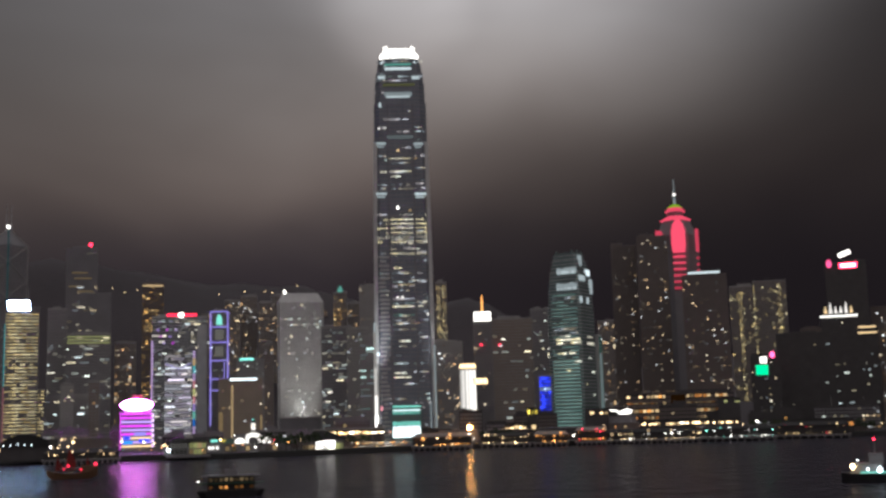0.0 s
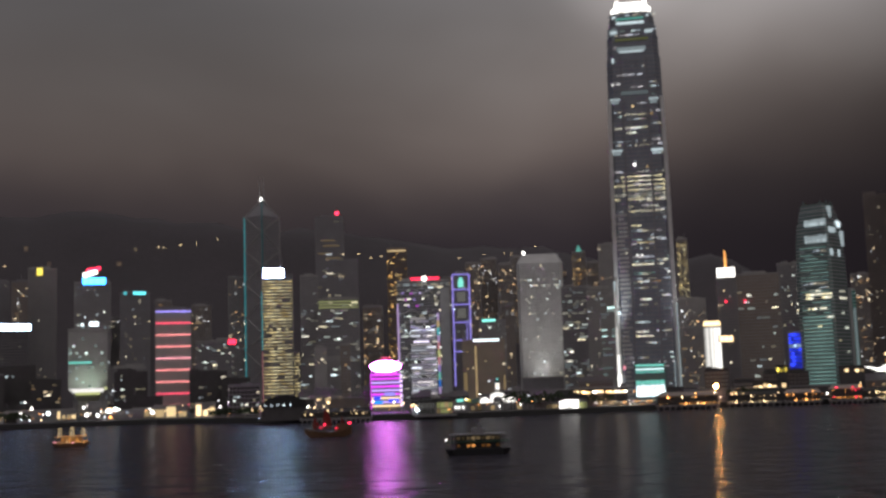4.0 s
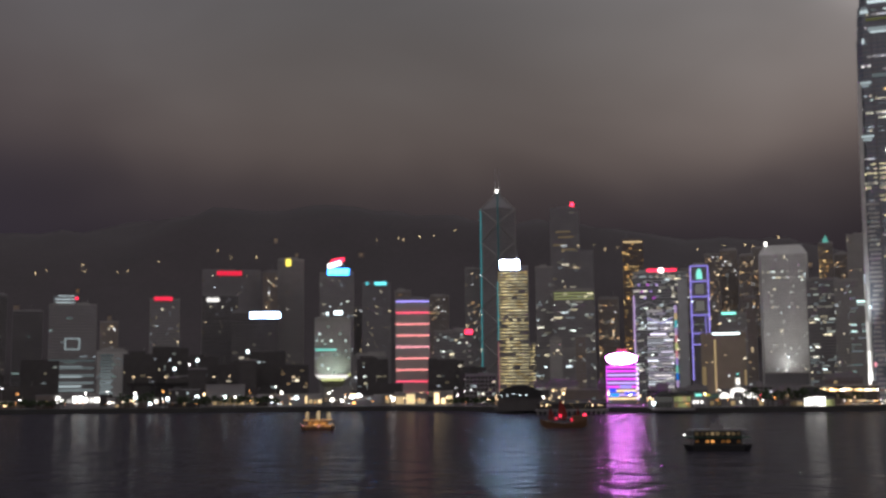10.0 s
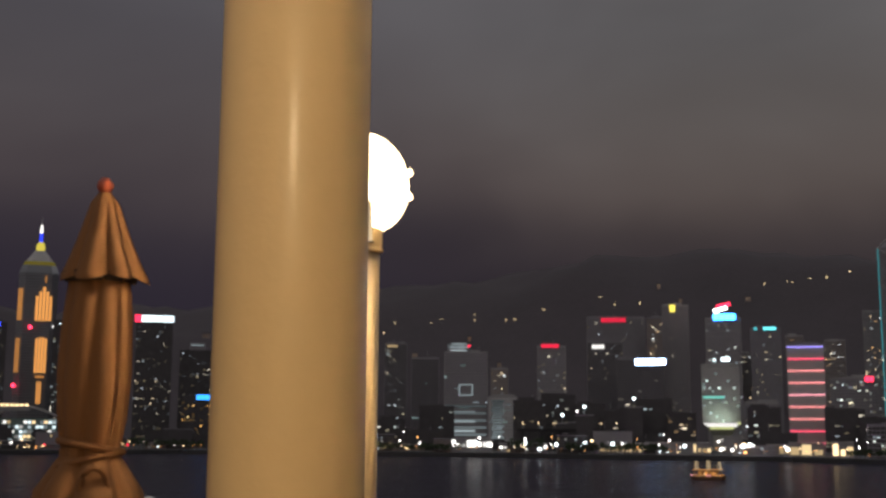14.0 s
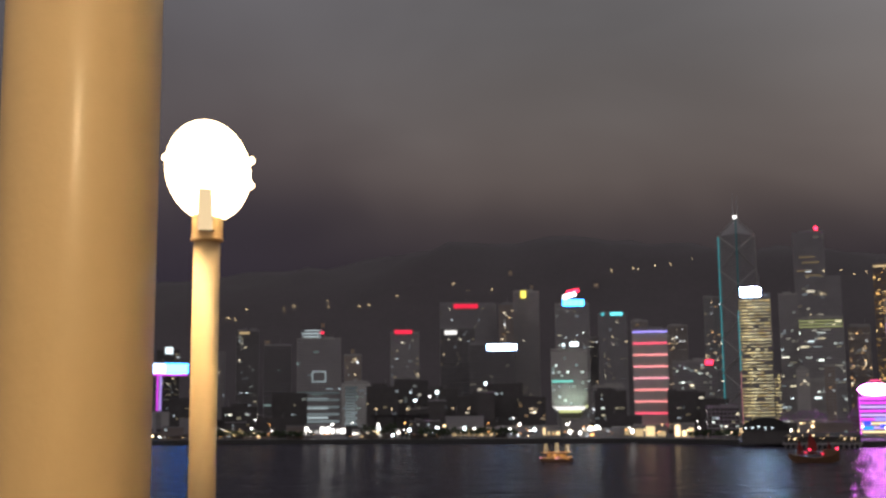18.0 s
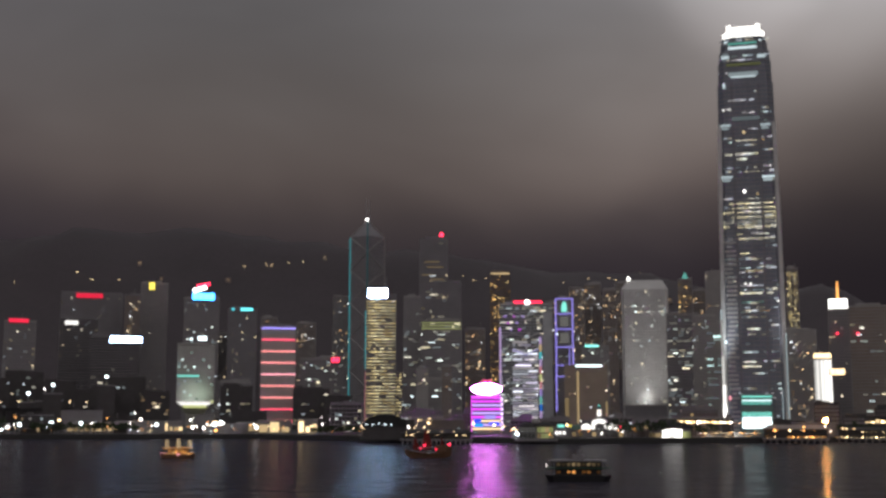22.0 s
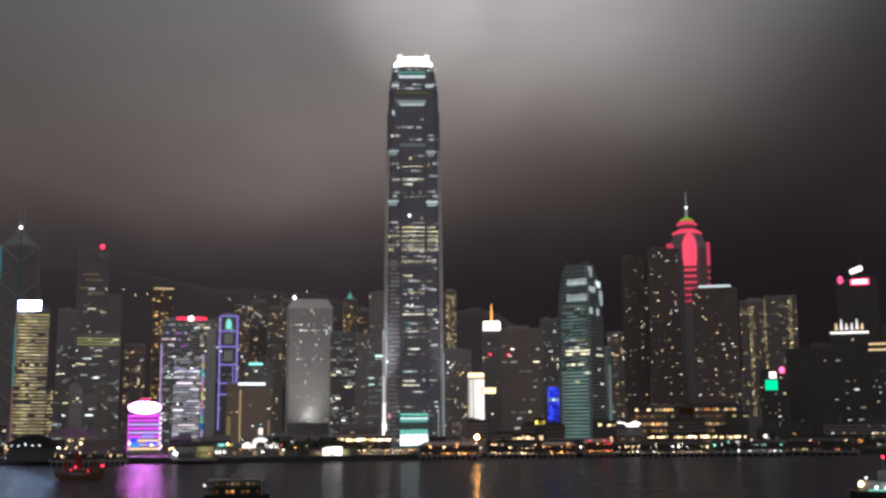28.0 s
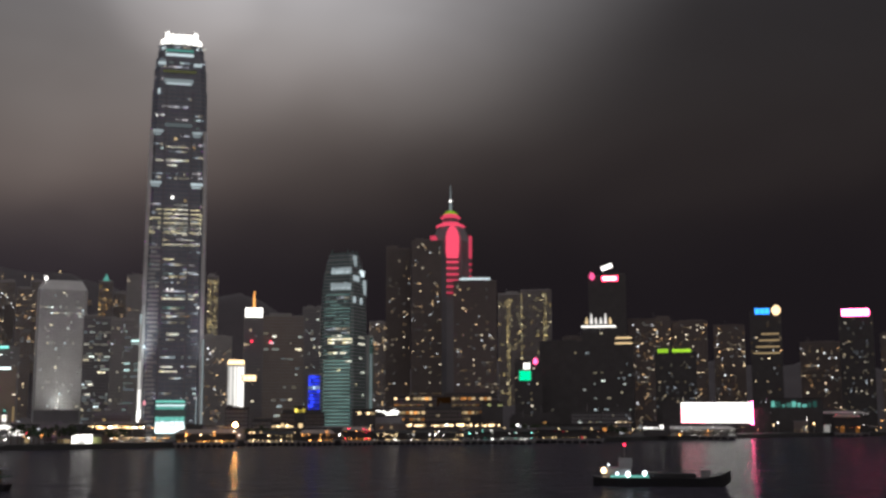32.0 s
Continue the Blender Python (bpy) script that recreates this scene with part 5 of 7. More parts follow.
t = T("dark tower with blue lit lower floors", -18.55, 1500, 27, 162, wall=DARK, share=0.08, rooms=OFFICE)
b = T("low block with blue light screen", -18.62, 1250, 13, 68, wall=DARK, share=0.0, plant=False)
rng = random.Random(31)
for k in range(12):
    for i in range(5):
        bright = rng.choice((0.3, 0.5, 0.9, 1.6))
        part("light_cell", Mesh().box(-6 + i * 2.4, -3.8 + i * 2.4, -b["front"] - 1.0, -b["front"] - 0.5, 18 + k * 3.8, 20.9 + k * 3.8), lit("ice" if k in (0, 8) else "blue", bright), b, "blue light cell")
T("apartment tower with warm windows", -21.9, 1900, 40, 176, wall=RUSSET, share=0.2, rooms=WARM, name="apartment_tower")
T("dark residential tower with few lit rooms", -22.7, 1450, 30, 232, 34, RUSSET, RUSSET, 3.2, 3.0, 0.06, HOMES, name="apartment_tower")
T("dark residential tower with warm windows", -24.1, 1420, 36, 238, 34, RUSSET, RUSSET, 3.2, 3.0, 0.11, HOMES, name="apartment_tower")
t = T("dark hotel tower with white lit rooftop sign", -26.5, 1370, 50, 182, 36, RUSSET, RUSSET, 3.2, 3.0, 0.10, HOMES, name="hotel")
sign(t, 0, 181, 36, 2.4, "cool", 0.9, "white lit rooftop sign")
t = T("wide waterfront podium with amber lit galleries", -25.0, 1250, 111, 44, 60, RUSSET, NEARBLACK, 5.0, 6.0, 0.0, AMBER, name="podium_building")
r3 = random.Random(8)
for k, (z, h, e) in enumerate(((38.4, 2.6, 1.1), (31.6, 1.6, 0.25), (23.6, 3.0, 0.8), (16.6, 2.4, 0.6))):
    for i in range(26):
        x = -54 + i * 4.15
        if 11 < i < 15 or r3.random() < 0.15:
            continue
        dim = 1.0 if i < 12 else 0.45
        part("lit_bay", Mesh().box(x, x + r3.choice((2.2, 3.0, 3.6)), -30.6, -30.4, z - h / 2, z + h / 2), lit("warm" if r3.random() < 0.6 else "orange", e * dim * r3.choice((0.4, 0.8, 1.4))), t, "amber lit gallery bay")
# warm floodlight on the plain wall painted as a faint glowing sheet
part("warm_wall_glow", Mesh().box(-8.5, 6.5, -30.7, -30.5, 14, 40), lit("orange", 0.011), t, "glowing sheet painting warm light on the stone wall")
for b, w, top in ((-28.2, 36, 222), (-29.5, 50, 228)):
    T("residential tower with columns of warm windows", b, 1900, w, top, wall=RUSSET, share=0.06, rooms=GOLDW, name="apartment_tower", base=40, columns=(0.45,) if w < 40 else (0.06, 0.80))
t = T("dark tower with green and red signs", -29.1, 1350, 31, 84, wall=NEARBLACK, trim=NEARBLACK, share=0.10, rooms=DIM)
sign(t, -4, 66, 14, 11, "green", 1.2, "green lit sign")
sign(t, -2, 77, 8, 7, "white", 2.0, "white lit sign")
part("sign_emblem", Mesh().lathe([(1.2, 79), (2.8, 81), (2.8, 83.5), (1.2, 86)], 10, 8, -t["front"] - 2), lit("pink", 3.0), t, "red lit emblem")
T("dark office block with almost no lights", -30.7, 1500, 54, 118, wall=NEARBLACK, trim=NEARBLACK, share=0.012, rooms=DIM)
t = T("dark tower with red and white rooftop signs", -33.0, 1750, 55, 232, wall=NEARBLACK, trim=NEARBLACK, share=0.004, rooms=DIM)
sign(t, 4, 224, 24, 7, "red", 12.0, "red rooftop sign")
part("sign_face", Mesh().box(-5, 13, -t["front"] - 2.2, -t["front"] - 1.8, 222, 226), lit("white", 3.5), t)
part("sign_emblem", Mesh().bar((-8, -t["front"] - 2, 238), (8, -t["front"] - 2, 244), 3.2, 8), lit("white", 2.2), t, "white rooftop emblem")
part("sign_emblem", Mesh().lathe([(1.5, 222), (4.5, 226), (2, 233)], 8, -22, -t["front"] - 2), lit("pink", 1.4), t, "pink rooftop emblem")
t = T("dark office tower with lit crown of points", -32.55, 1500, 42, 136, wall=NEARBLACK, trim=NEARBLACK, share=0.02, rooms=OFFICE, run=3)
part("crown_rim", Mesh().box(-22, 22, -t["front"] - 2, -t["front"] + 1, 132, 134.4), lit("white", 1.5), t, "warm lit cornice")
for k in range(6):
    x = -15 + k * 6
    part("crown_point", Mesh().box(x - 2, x + 2, -t["front"] - 1, -t["front"] + 3, 137, 150 if k in (1, 4) else 145, 0.3, 0.5), lit("warm" if k in (0, 5) else "white", 0.9), t, "warm lit crown point")
t = T("dark office tower with lit roof tiers", -33.75, 1500, 24, 120, wall=NEARBLACK, trim=NEARBLACK, share=0.04, rooms=OFFICE)
for k in range(2):
    part("roof_tier", Mesh().box(-11 + k, 11 - k, -t["front"] - 1, -t["front"] + 2, 110.5 + k * 7, 112.6 + k * 7), lit("warm", 0.9), t, "yellow lit roof tier")
for b, w, top, D in ((-35.0, 64, 170, 1800), (-36.9, 52, 167, 1820), (-38.75, 46, 162, 1850), (-31.4, 40, 150, 1900), (-42.9, 58, 130, 1800), (-46.5, 60, 140, 1800), (-48.5, 60, 150, 1850)):
    T("residential tower with scattered warm windows", b, D, w, top, wall=RUSSET, trim=RUSSET, share=0.13, rooms=WARM, name="apartment_tower")
t = T("dark block with yellow-green rooftop sign", -36.2, 1550, 52, 106, wall=NEARBLACK, trim=NEARBLACK, share=0.10, rooms=DIM)
sign(t, 8, 104, 24, 4, "lime", 0.8, "yellow-green rooftop sign")
sign(t, -16, 104, 14, 5, "lime", 0.6, "yellow-green rooftop sign")
t = T("dark tower with blue and yellow rooftop sign", -40.45, 1700, 42, 168, wall=NEARBLACK, trim=NEARBLACK, share=0.05, rooms=WARM)
sign(t, -4, 166, 20, 8, "azure", 2.4, "blue rooftop sign")
part("sign_emblem", Mesh().lathe([(2, 160), (6, 164), (6, 170), (2, 174)], 10, 15, -t["front"] - 2), lit("warm", 1.8), t, "yellow rooftop emblem")
for k in range(4):
    part("lit_floor", Mesh().box(-18 + k * 4, 18, -t["front"] - 0.7, -t["front"] - 0.4, 106 + k * 9, 108 + k * 9), lit("warm", 0.35), t, "warm lit floor")
t = T("dark tower with pink rooftop sign", -44.5, 1700, 44, 164, wall=NEARBLACK, trim=NEARBLACK, share=0.10, rooms=DIM)
sign(t, 0, 161, 36, 9, "pink", 18.0, "glaring pink rooftop sign")

# ---- waterfront ----


def oval_billboard():
    t = thing("light_pavilion", "waterfront pavilion wrapped in magenta light with a glaring oval sign", "building", 1.05, 1040, LAND)
    part("core", Mesh().box(-12, 12, -8, 8, 0, 34), DARK, t)
    for k in range(9):
        part("light_ring", Mesh().box(-12.6, 12.6, -9.0, -8.1, 4 + k * 3.4, 5.6 + k * 3.4), lit(("warm", "violet", "warm", "magenta", "violet", "magenta", "violet", "magenta", "magenta")[k], 1.2), t, "coloured light band")
    for x0, x1, z, c, q in ((-11, -3, 8, "azure", 1.2), (-11, -5, 12, "blue", 1.4), (2, 11, 9.5, "blue", 1.2), (-2, 8, 15, "indigo", 1.0)):
        part("screen", Mesh().box(x0, x1, -9.8, -9.05, z - 1.4, z + 1.4), lit(c, q), t, "blue light screen")
    for k in range(7):
        part("glowing_edge", Mesh().box(12.7, 14.2, -9.2, -8, 4 + k * 4.2, 6.4 + k * 4.2), lit("lilac", 2.0), t, "violet edge light")
    part("glowing_edge", Mesh().box(-13.4, -12.7, -9.2, -8, 2, 34), lit("magenta", 1.2), t, "magenta edge light")
    oval = [[(13.4 * c * math.cos(math.pi * i / 16), y, 39.5 + 4.9 * c * math.sin(math.pi * i / 16)) for i in range(32)] for c, y in ((0.9, -9.4), (1, -9), (1, -1.5), (0.9, -1.4))]
    part("sign_back", Mesh().loft([[(12.8 * math.cos(math.pi * i / 16), y, 39.5 + 4.6 * math.sin(math.pi * i / 16)) for i in range(32)] for y in (-1.38, 6)]), DARK, t, "dark back of the oval sign")
    s = part("sign", Mesh().loft(oval), lit("magenta", 46.0), t, "glaring magenta oval sign")
    face = [[(12.9 * math.cos(math.pi * i / 16), y, 39.5 + 4.3 * math.sin(math.pi * i / 16)) for i in range(32)] for y in (-9.45, -10.0)]
    part("sign_face", Mesh().loft(face), lit("orchid", 70.0), s)
    part("top_light", Mesh().box(-4, 5, -1, 1, 46.5, 47.6).box(-0.4, 0.4, -0.5, 0.5, 43, 46.5), lit("pink", 1.2), t, "pink light above the sign")


oval_billboard()


def bulbs(t, pts, color, strength, r=0.35, label="lit bulb"):
    """Round lamps, each a part of its own."""
    for x, y, z in pts:
        part("bulb", Mesh().lathe([(r * 0.4, z - r), (r, z - r * 0.4), (r, z + r * 0.4), (r * 0.4, z + r)], 8, x, y), lit(color, strength), t, label)


def hip_roof(w, d, z, h, over=1.5, flat=0.35):
    """A hipped roof over a w by d hall."""
    a, b = w / 2 + over, d / 2 + over
    return Mesh().loft([[(-a, -b, z), (a, -b, z), (a, b, z), (-a, b, z)], [(-a, -b, z + 0.5), (a, -b, z + 0.5), (a, b, z + 0.5), (-a, b, z + 0.5)],
                        [(-a * flat, -b * 0.12, z + h), (a * flat, -b * 0.12, z + h), (a * flat, b * 0.12, z + h), (-a * flat, b * 0.12, z + h)]])


def clock_pier():
    """A white arcade with a round middle gable over a dim lower storey."""
    t = thing("ferry_pier", "white floodlit ferry pier with curved gables and clock turret", "pier", -4.4, 925, 0)
    part("deck", Mesh().box(-30, 34, -6, 26, -1, 4), CONC, t)
    part("hall", Mesh().box(-27, 30, 0, 22, 4, 10), DARK, t)
    part("roof", Mesh().loft([[(-28, -1, 10), (31, -1, 10), (31, 23, 10), (-28, 23, 10)], [(-25, 8, 13.5), (28, 8, 13.5), (28, 14, 13.5), (-25, 14, 13.5)]]), GREENP, t)
    # floodlight on the white gables is painted as glowing sheets before them
    for x0, half_w, zs, s in ((-10.2, 4.0, 14.6, 1.7), (10.2, 4.0, 14.6, 1.9), (0, 6.4, 18.6, 1.3)):
        arch = [(x0 + half_w * math.cos(math.pi * i / 12), (zs - 3.2) + 3.2 * math.sin(math.pi * i / 12)) for i in range(13)]
        ring = [(x0 + half_w, 10.2)] + arch + [(x0 - half_w, 10.2)]
        part("gable", Mesh().loft([[(x, y, z) for x, z in ring] for y in (-1.2, 1.5)]), WHITEP, t, "white rendered curved gable")
        part("gable_glow", Mesh().loft([[(x0 + (x - x0) * 0.9, y, 10.4 + (z - 10.4) * 0.93) for x, z in ring] for y in (-1.5, -1.25)]), lit("white", s), t, "glowing sheet painting the floodlit gable")
    # shade of the arch put in as a solid dark panel
    inner = [(3.6 * math.cos(math.pi * i / 12), 12.4 + 2.6 * math.sin(math.pi * i / 12)) for i in range(13)]
    part("arch_shade", Mesh().loft([[(x, y, z) for x, z in [(3.6, 10.3)] + inner + [(-3.6, 10.3)]] for y in (-1.9, -1.52)]), DARK, t, "dark panel painting the shade in the arch")
    part("turret", Mesh().box(-1.7, 1.7, 0.2, 3.6, 18, 26), WHITEP, t)
    # likewise a glowing sheet for the light on the turret
    part("turret_glow", Mesh().box(-1.5, 1.5, -0.1, 0.18, 20.6, 25.2), lit("white", 1.3), t, "glowing sheet painting the floodlit turret")
    part("turret_roof", Mesh().lathe([(2.2, 26), (1.8, 27.4), (0.2, 30)], 8, 0, 1.9), GREENP, t)
    part("clock_face", Mesh().loft([[(1.0 * math.cos(a * math.pi / 8), y, 23.5 + 1.0 * math.sin(a * math.pi / 8)) for a in range(16)] for y in (-0.12, -0.3)]), lit("warm", 1.2), t)
    bulbs(t, [(0, 1, 28.2)], "teal", 1.2, 0.7)
    rng = random.Random(12)
    for k in range(11):
        x = -25 + k * 5.2
        if rng.random() < 0.6:
            part("lit_arch", Mesh().box(x - 1.6, x + 1.6, -0.5, -0.1, 4.8, 8.0), lit("warm", rng.choice((0.06, 0.15, 0.3))), t, "dimly lit arch")
    bulbs(t, [(1.5, -2, 7.2), (18, -1, 8.5)], "white", 5.0, 0.6)
    bulbs(t, [(-15.5, -1, 9.0), (14.6, -1, 9.4)], "orange", 3.0, 0.4)
    bulbs(t, [(16.5, -1, 12.0)], "red", 2.5, 0.6)


clock_pier()


def pier(label, bearing, D, w, d, h, color, strength, n, roof=GREENP, second=None):
    """A ferry pier: deck on piles, columns, dim glazed bays, small lamps and a low hipped roof."""
    t = thing("ferry_pier", label, "pier", bearing, D + d / 2, 0)
    part("deck", Mesh().box(-w / 2 - 2, w / 2 + 2, -d / 2 - 2, d / 2, 2.2, 3.6), DARK, t)
    piles, cols = Mesh(), Mesh()
    for i in range(n + 1):
        x = -w / 2 + i * w / n
        piles.lathe([(0.6, -2), (0.6, 2.2)], 8, x, -d / 2)
        cols.box(x - 0.35, x + 0.35, -d / 2, -d / 2 + 0.7, 3.6, h)
    part("pile_grid", piles, CONC, t, kind="stuff")
    part("colonnade", cols, NEARBLACK, t, kind="stuff")
    part("hall", Mesh().box(-w / 2, w / 2, -d / 2 + 2.5, d / 2, 3.6, h), NEARBLACK if roof is not WHITEP else PALE, t)
    part("upper_deck", Mesh().box(-w / 2 - 1, w / 2 + 1, -d / 2 - 1, d / 2, h * 0.55, h * 0.55 + 0.7), NEARBLACK, t)
    part("roof", hip_roof(w, d, h, 3.2, 1.6, 0.8), NIGHTROOF if roof is NEARBLACK else roof, t)
    rng = random.Random(int(bearing * 10))
    for i in range(n):
        x = -w / 2 + i * w / n
        if rng.random() < 0.4:
            part("lit_bay", Mesh().box(x + 0.6, x + w / n - 0.6, -d / 2 + 2.1, -d / 2 + 2.4, 4.2, h * 0.5), lit(color, strength * rng.choice((0.08, 0.2, 0.45))), t, "dimly lit bay")
    for i in range(n * 2):
        x = -w / 2 + (i + rng.uniform(0.1, 0.9)) * w / (2 * n)
        for z, p in ((h * 0.5 - 0.7, 0.8), (h - 0.9, 0.42), (h + 1.6, 0.16)):
            if rng.random() < p:
                c = second if second and rng.random() < 0.3 else color
                r = rng.choice((0.22, 0.3, 0.42, 0.6))
                bulbs(t, [(x, -d / 2 + (0.9 if z < h else -1.4), z)], c, strength * rng.choice((0.8, 2.2, 6.0)), r, "lit pier lamp")
    return t


def glazed_pier():
    """A dark pier with a small dome; one half of its hall is glazed and softly lit."""
    t = thing("ferry_pier", "dark domed ferry pier with softly lit glazed hall", "pier", -1.35, 893, 0)
    part("deck", Mesh().box(-16, 16, -15, 12, 2.0, 3.6), DARK, t)
    part("hall", Mesh().box(-13, 13, -10, 10, 3.6, 13), DARK, t)
    part("roof", hip_roof(26, 20, 13, 3.0, 1.8, 0.6), NIGHTROOF, t)
    part("dome", Mesh().lathe([(3.6, 15), (3.4, 16.4), (2.4, 17.8), (0.6, 18.6)], 16, 0, -4), CONC, t, "pale domed roof light", smooth=True)
    for i in range(4):
        for z0, z1 in ((4.2, 7.6), (8.4, 12.2)):
            part("glazed_bay", Mesh().box(0.8 + i * 3.05, 3.5 + i * 3.05, -10.5, -10.1, z0, z1), lit("straw" if (i + (z0 > 8)) % 3 else "warm", (0.16, 0.26, 0.3, 0.2)[i] * (1.0 if z0 > 8 else 0.7)), t, "softly lit glazed bay")
            part("glazed_bay", Mesh().box(-12.6 + i * 3.05, -9.9 + i * 3.05, -10.5, -10.1, z0, z1), lit("white", 0.05 if z0 > 8 else 0.02), t, "dim glazed bay")
    bulbs(t, [(-15, -8, 10), (-16.5, -8, 11.5), (-18, -8, 10.8)], "warm", 4.0, 0.6)
    bulbs(t, [(-14.2, -12, 7.4)], "cool", 9.0, 1.1, "glaring white floodlight")
    bulbs(t, [(10, -10.6, 7.0)], "orange", 2.5, 0.5)
    part("lamp_post", Mesh().box(-18, -14, -9, -8.6, 3.6, 9.6), METAL, t)
    s = thing("kiosk_sign", "small teal lit sign over white lit kiosks", "sign", -2.56, 905, 0)
    part("kiosk", Mesh().box(-6, 7, 0, 6, 2, 12), DARK, s)
    part("sign_face", Mesh().box(-2.6, 2.6, -0.7, -0.1, 12.0, 14.0), lit("teal", 1.0), s, "teal sign")
    for x in (-3.6, -1.0, 2.2):
        part("kiosk_light", Mesh().box(x - 0.9, x + 0.9, -0.6, -0.1, 6.6, 8.8), lit("white", 1.6), s, "lit kiosk window")
    part("kiosk_light", Mesh().box(5.0, 8.2, -0.6, -0.1, 12.2, 13.6), lit("yellow", 0.7), s, "yellow lit kiosk sign")


glazed_pier()


def bright_pier():
    """A dark hipped pier with one glaring white mouth."""
    t = thing("ferry_pier", "dark hipped ferry pier with glaring white lit mouth", "pier", -7.7, 938, 0)
    part("deck", Mesh().box(-18, 19, -14, 12, 1.6, 3.2), CONC, t)
    part("hall", Mesh().box(-16, 17, -10, 10, 3.2, 11.4), DARK, t)
    part("roof", hip_roof(34, 20, 11.4, 6.6, 2.0, 0.18), NIGHTROOF, t)
    rng = random.Random(6)
    for i in range(6):
        for z0, z1, s in ((4.0, 6.6, 2.0), (7.2, 10.2, 4.5)):
            part("lit_mouth", Mesh().box(-5.0 + i * 2.5, -2.8 + i * 2.5, -10.5, -10.1, z0, z1), lit("white", s * rng.choice((0.5, 1, 1.4))), t, "glaring lit opening")
    for i in range(4):
        part("side_bay", Mesh().box(-15 + i * 2.4, -13.2 + i * 2.4, -10.5, -10.1, 4.4, 7.2), lit("warm", (0.06, 0.15, 0.3, 0.5)[i]), t, "dim yellow bay")
        part("side_bay", Mesh().box(10.4 + i * 1.6, 11.6 + i * 1.6, -10.5, -10.1, 4.0, 8.6), lit("straw", (0.5, 0.35, 0.2, 0.1)[i]), t, "dim yellow bay")


bright_pier()


def arched_pier():
    """A dark barrel-roofed pier with five pale lamps."""
    t = thing("ferry_pier", "dark barrel-roofed pier with five blue-white lamps", "pier", 6.0, 918, 0)
    part("deck", Mesh().box(-20, 20, -12, 12, 2.0, 3.6), NEARBLACK, t)
    part("hall", Mesh().box(-17.5, 17.5, -9, 9, 3.6, 12), NEARBLACK, t)
    vault = [(17.8 * math.cos(math.pi * i / 14), 12 + 9.6 * math.sin(math.pi * i / 14)) for i in range(15)]
    part("roof", Mesh().loft([[(x, y, z) for x, z in vault] for y in (-10, 10)]), NIGHTROOF, t, "dark barrel roof")
    bulbs(t, [(-14.5 + i * 4.8, -10.6, 13.8 + (0.9 if i == 2 else 0)) for i in range(5)], "cool", 2.6, 0.5, "blue-white lamp")
    bulbs(t, [(-17, -9.6, 11), (-18.6, -9.6, 12.2)], "warm", 2.5, 0.5)


arched_pier()


def festoon(bearing0, bearing1, D, z, n, color, strength, r, sag=0.0):
    """A string of bulbs on posts along the esplanade."""
    mid = (bearing0 + bearing1) / 2
    t = thing("festoon_lights", "string of warm bulbs on thin posts along the esplanade", "string lights", mid, D, LAND, group="festoons along the esplanade")
    w = D * radians(bearing0 - bearing1)
    rng = random.Random(int(z * 10) + n)
    for k in range(5):
        part("post", Mesh().lathe([(0.14, 0), (0.09, z - LAND)], 6, -w / 2 + k * w / 4, 0.3), METAL, t)
    part("cable", Mesh().box(-w / 2, w / 2, 0.1, 0.2, z - LAND - 0.1, z - LAND), METAL, t)
    for i in range(n):
        x = -w / 2 + (i + rng.uniform(0.2, 0.8)) * w / n
        bulbs(t, [(x, 0, z - LAND - 0.3 - sag * rng.random())], rng.choice((color, color, "white", "orange")), strength * rng.choice((0.4, 1, 1, 2)), r * rng.uniform(0.7, 1.25))


festoon(-8.45, -10.65, 975, 16.0, 34, "warm", 4.0, 0.62, 0.8)
festoon(-9.1, -11.9, 952, 8.2, 30, "warm", 2.4, 0.36, 1.2)
festoon(-9.2, -11.6, 945, 5.6, 24, "warm", 1.6, 0.30, 0.5)
festoon(-10.6, -12.6, 990, 15.0, 14, "warm", 1.6, 0.4, 1.5)
pier("long dark pier with a row of warm lights", 3.5, 872, 50, 26, 7.4, "warm", 0.7, 14, NEARBLACK)
pier("ferry pier with orange lit hall", -13.5, 945, 46, 26, 10.5, "orange", 1.3, 10, BROWN, "warm")
pier("dark pier with a row of amber lights", -16.6, 985, 40, 26, 9, "warm", 1.5, 8, NEARBLACK)
pier("ferry pier with orange lit arches", -18.8, 985, 26, 26, 9.5, "orange", 1.2, 6, BROWN)
pier("ferry pier with orange lit openings", -20.75, 985, 24, 26, 12, "orange", 1.4, 6, BROWN, "red")
pier("long outlying island ferry pier with white lights", -23.6, 1010, 78, 28, 9, "warm", 1.5, 16, NEARBLACK, "white")
pier("dark ferry pier with white lights", -27.6, 1020, 60, 28, 10, "white", 0.8, 10, NEARBLACK, "teal")
pier("dark quay shed with few warm lamps", -31.0, 1060, 60, 28, 11, "warm", 0.4, 9, NEARBLACK, "red")
pier("white ferry terminal with amber lights", -37.2, 1240, 72, 40, 10, "white", 1.4, 10, WHITEP, "orange")
pier("long ferry terminal with green and white lights", -42.5, 1475, 120, 40, 26, "white", 0.5, 14, CONC, "red")
pier("orange lit wing of the terminal", -43.9, 1440, 28, 30, 22, "orange", 0.6, 5, BROWN, "red")


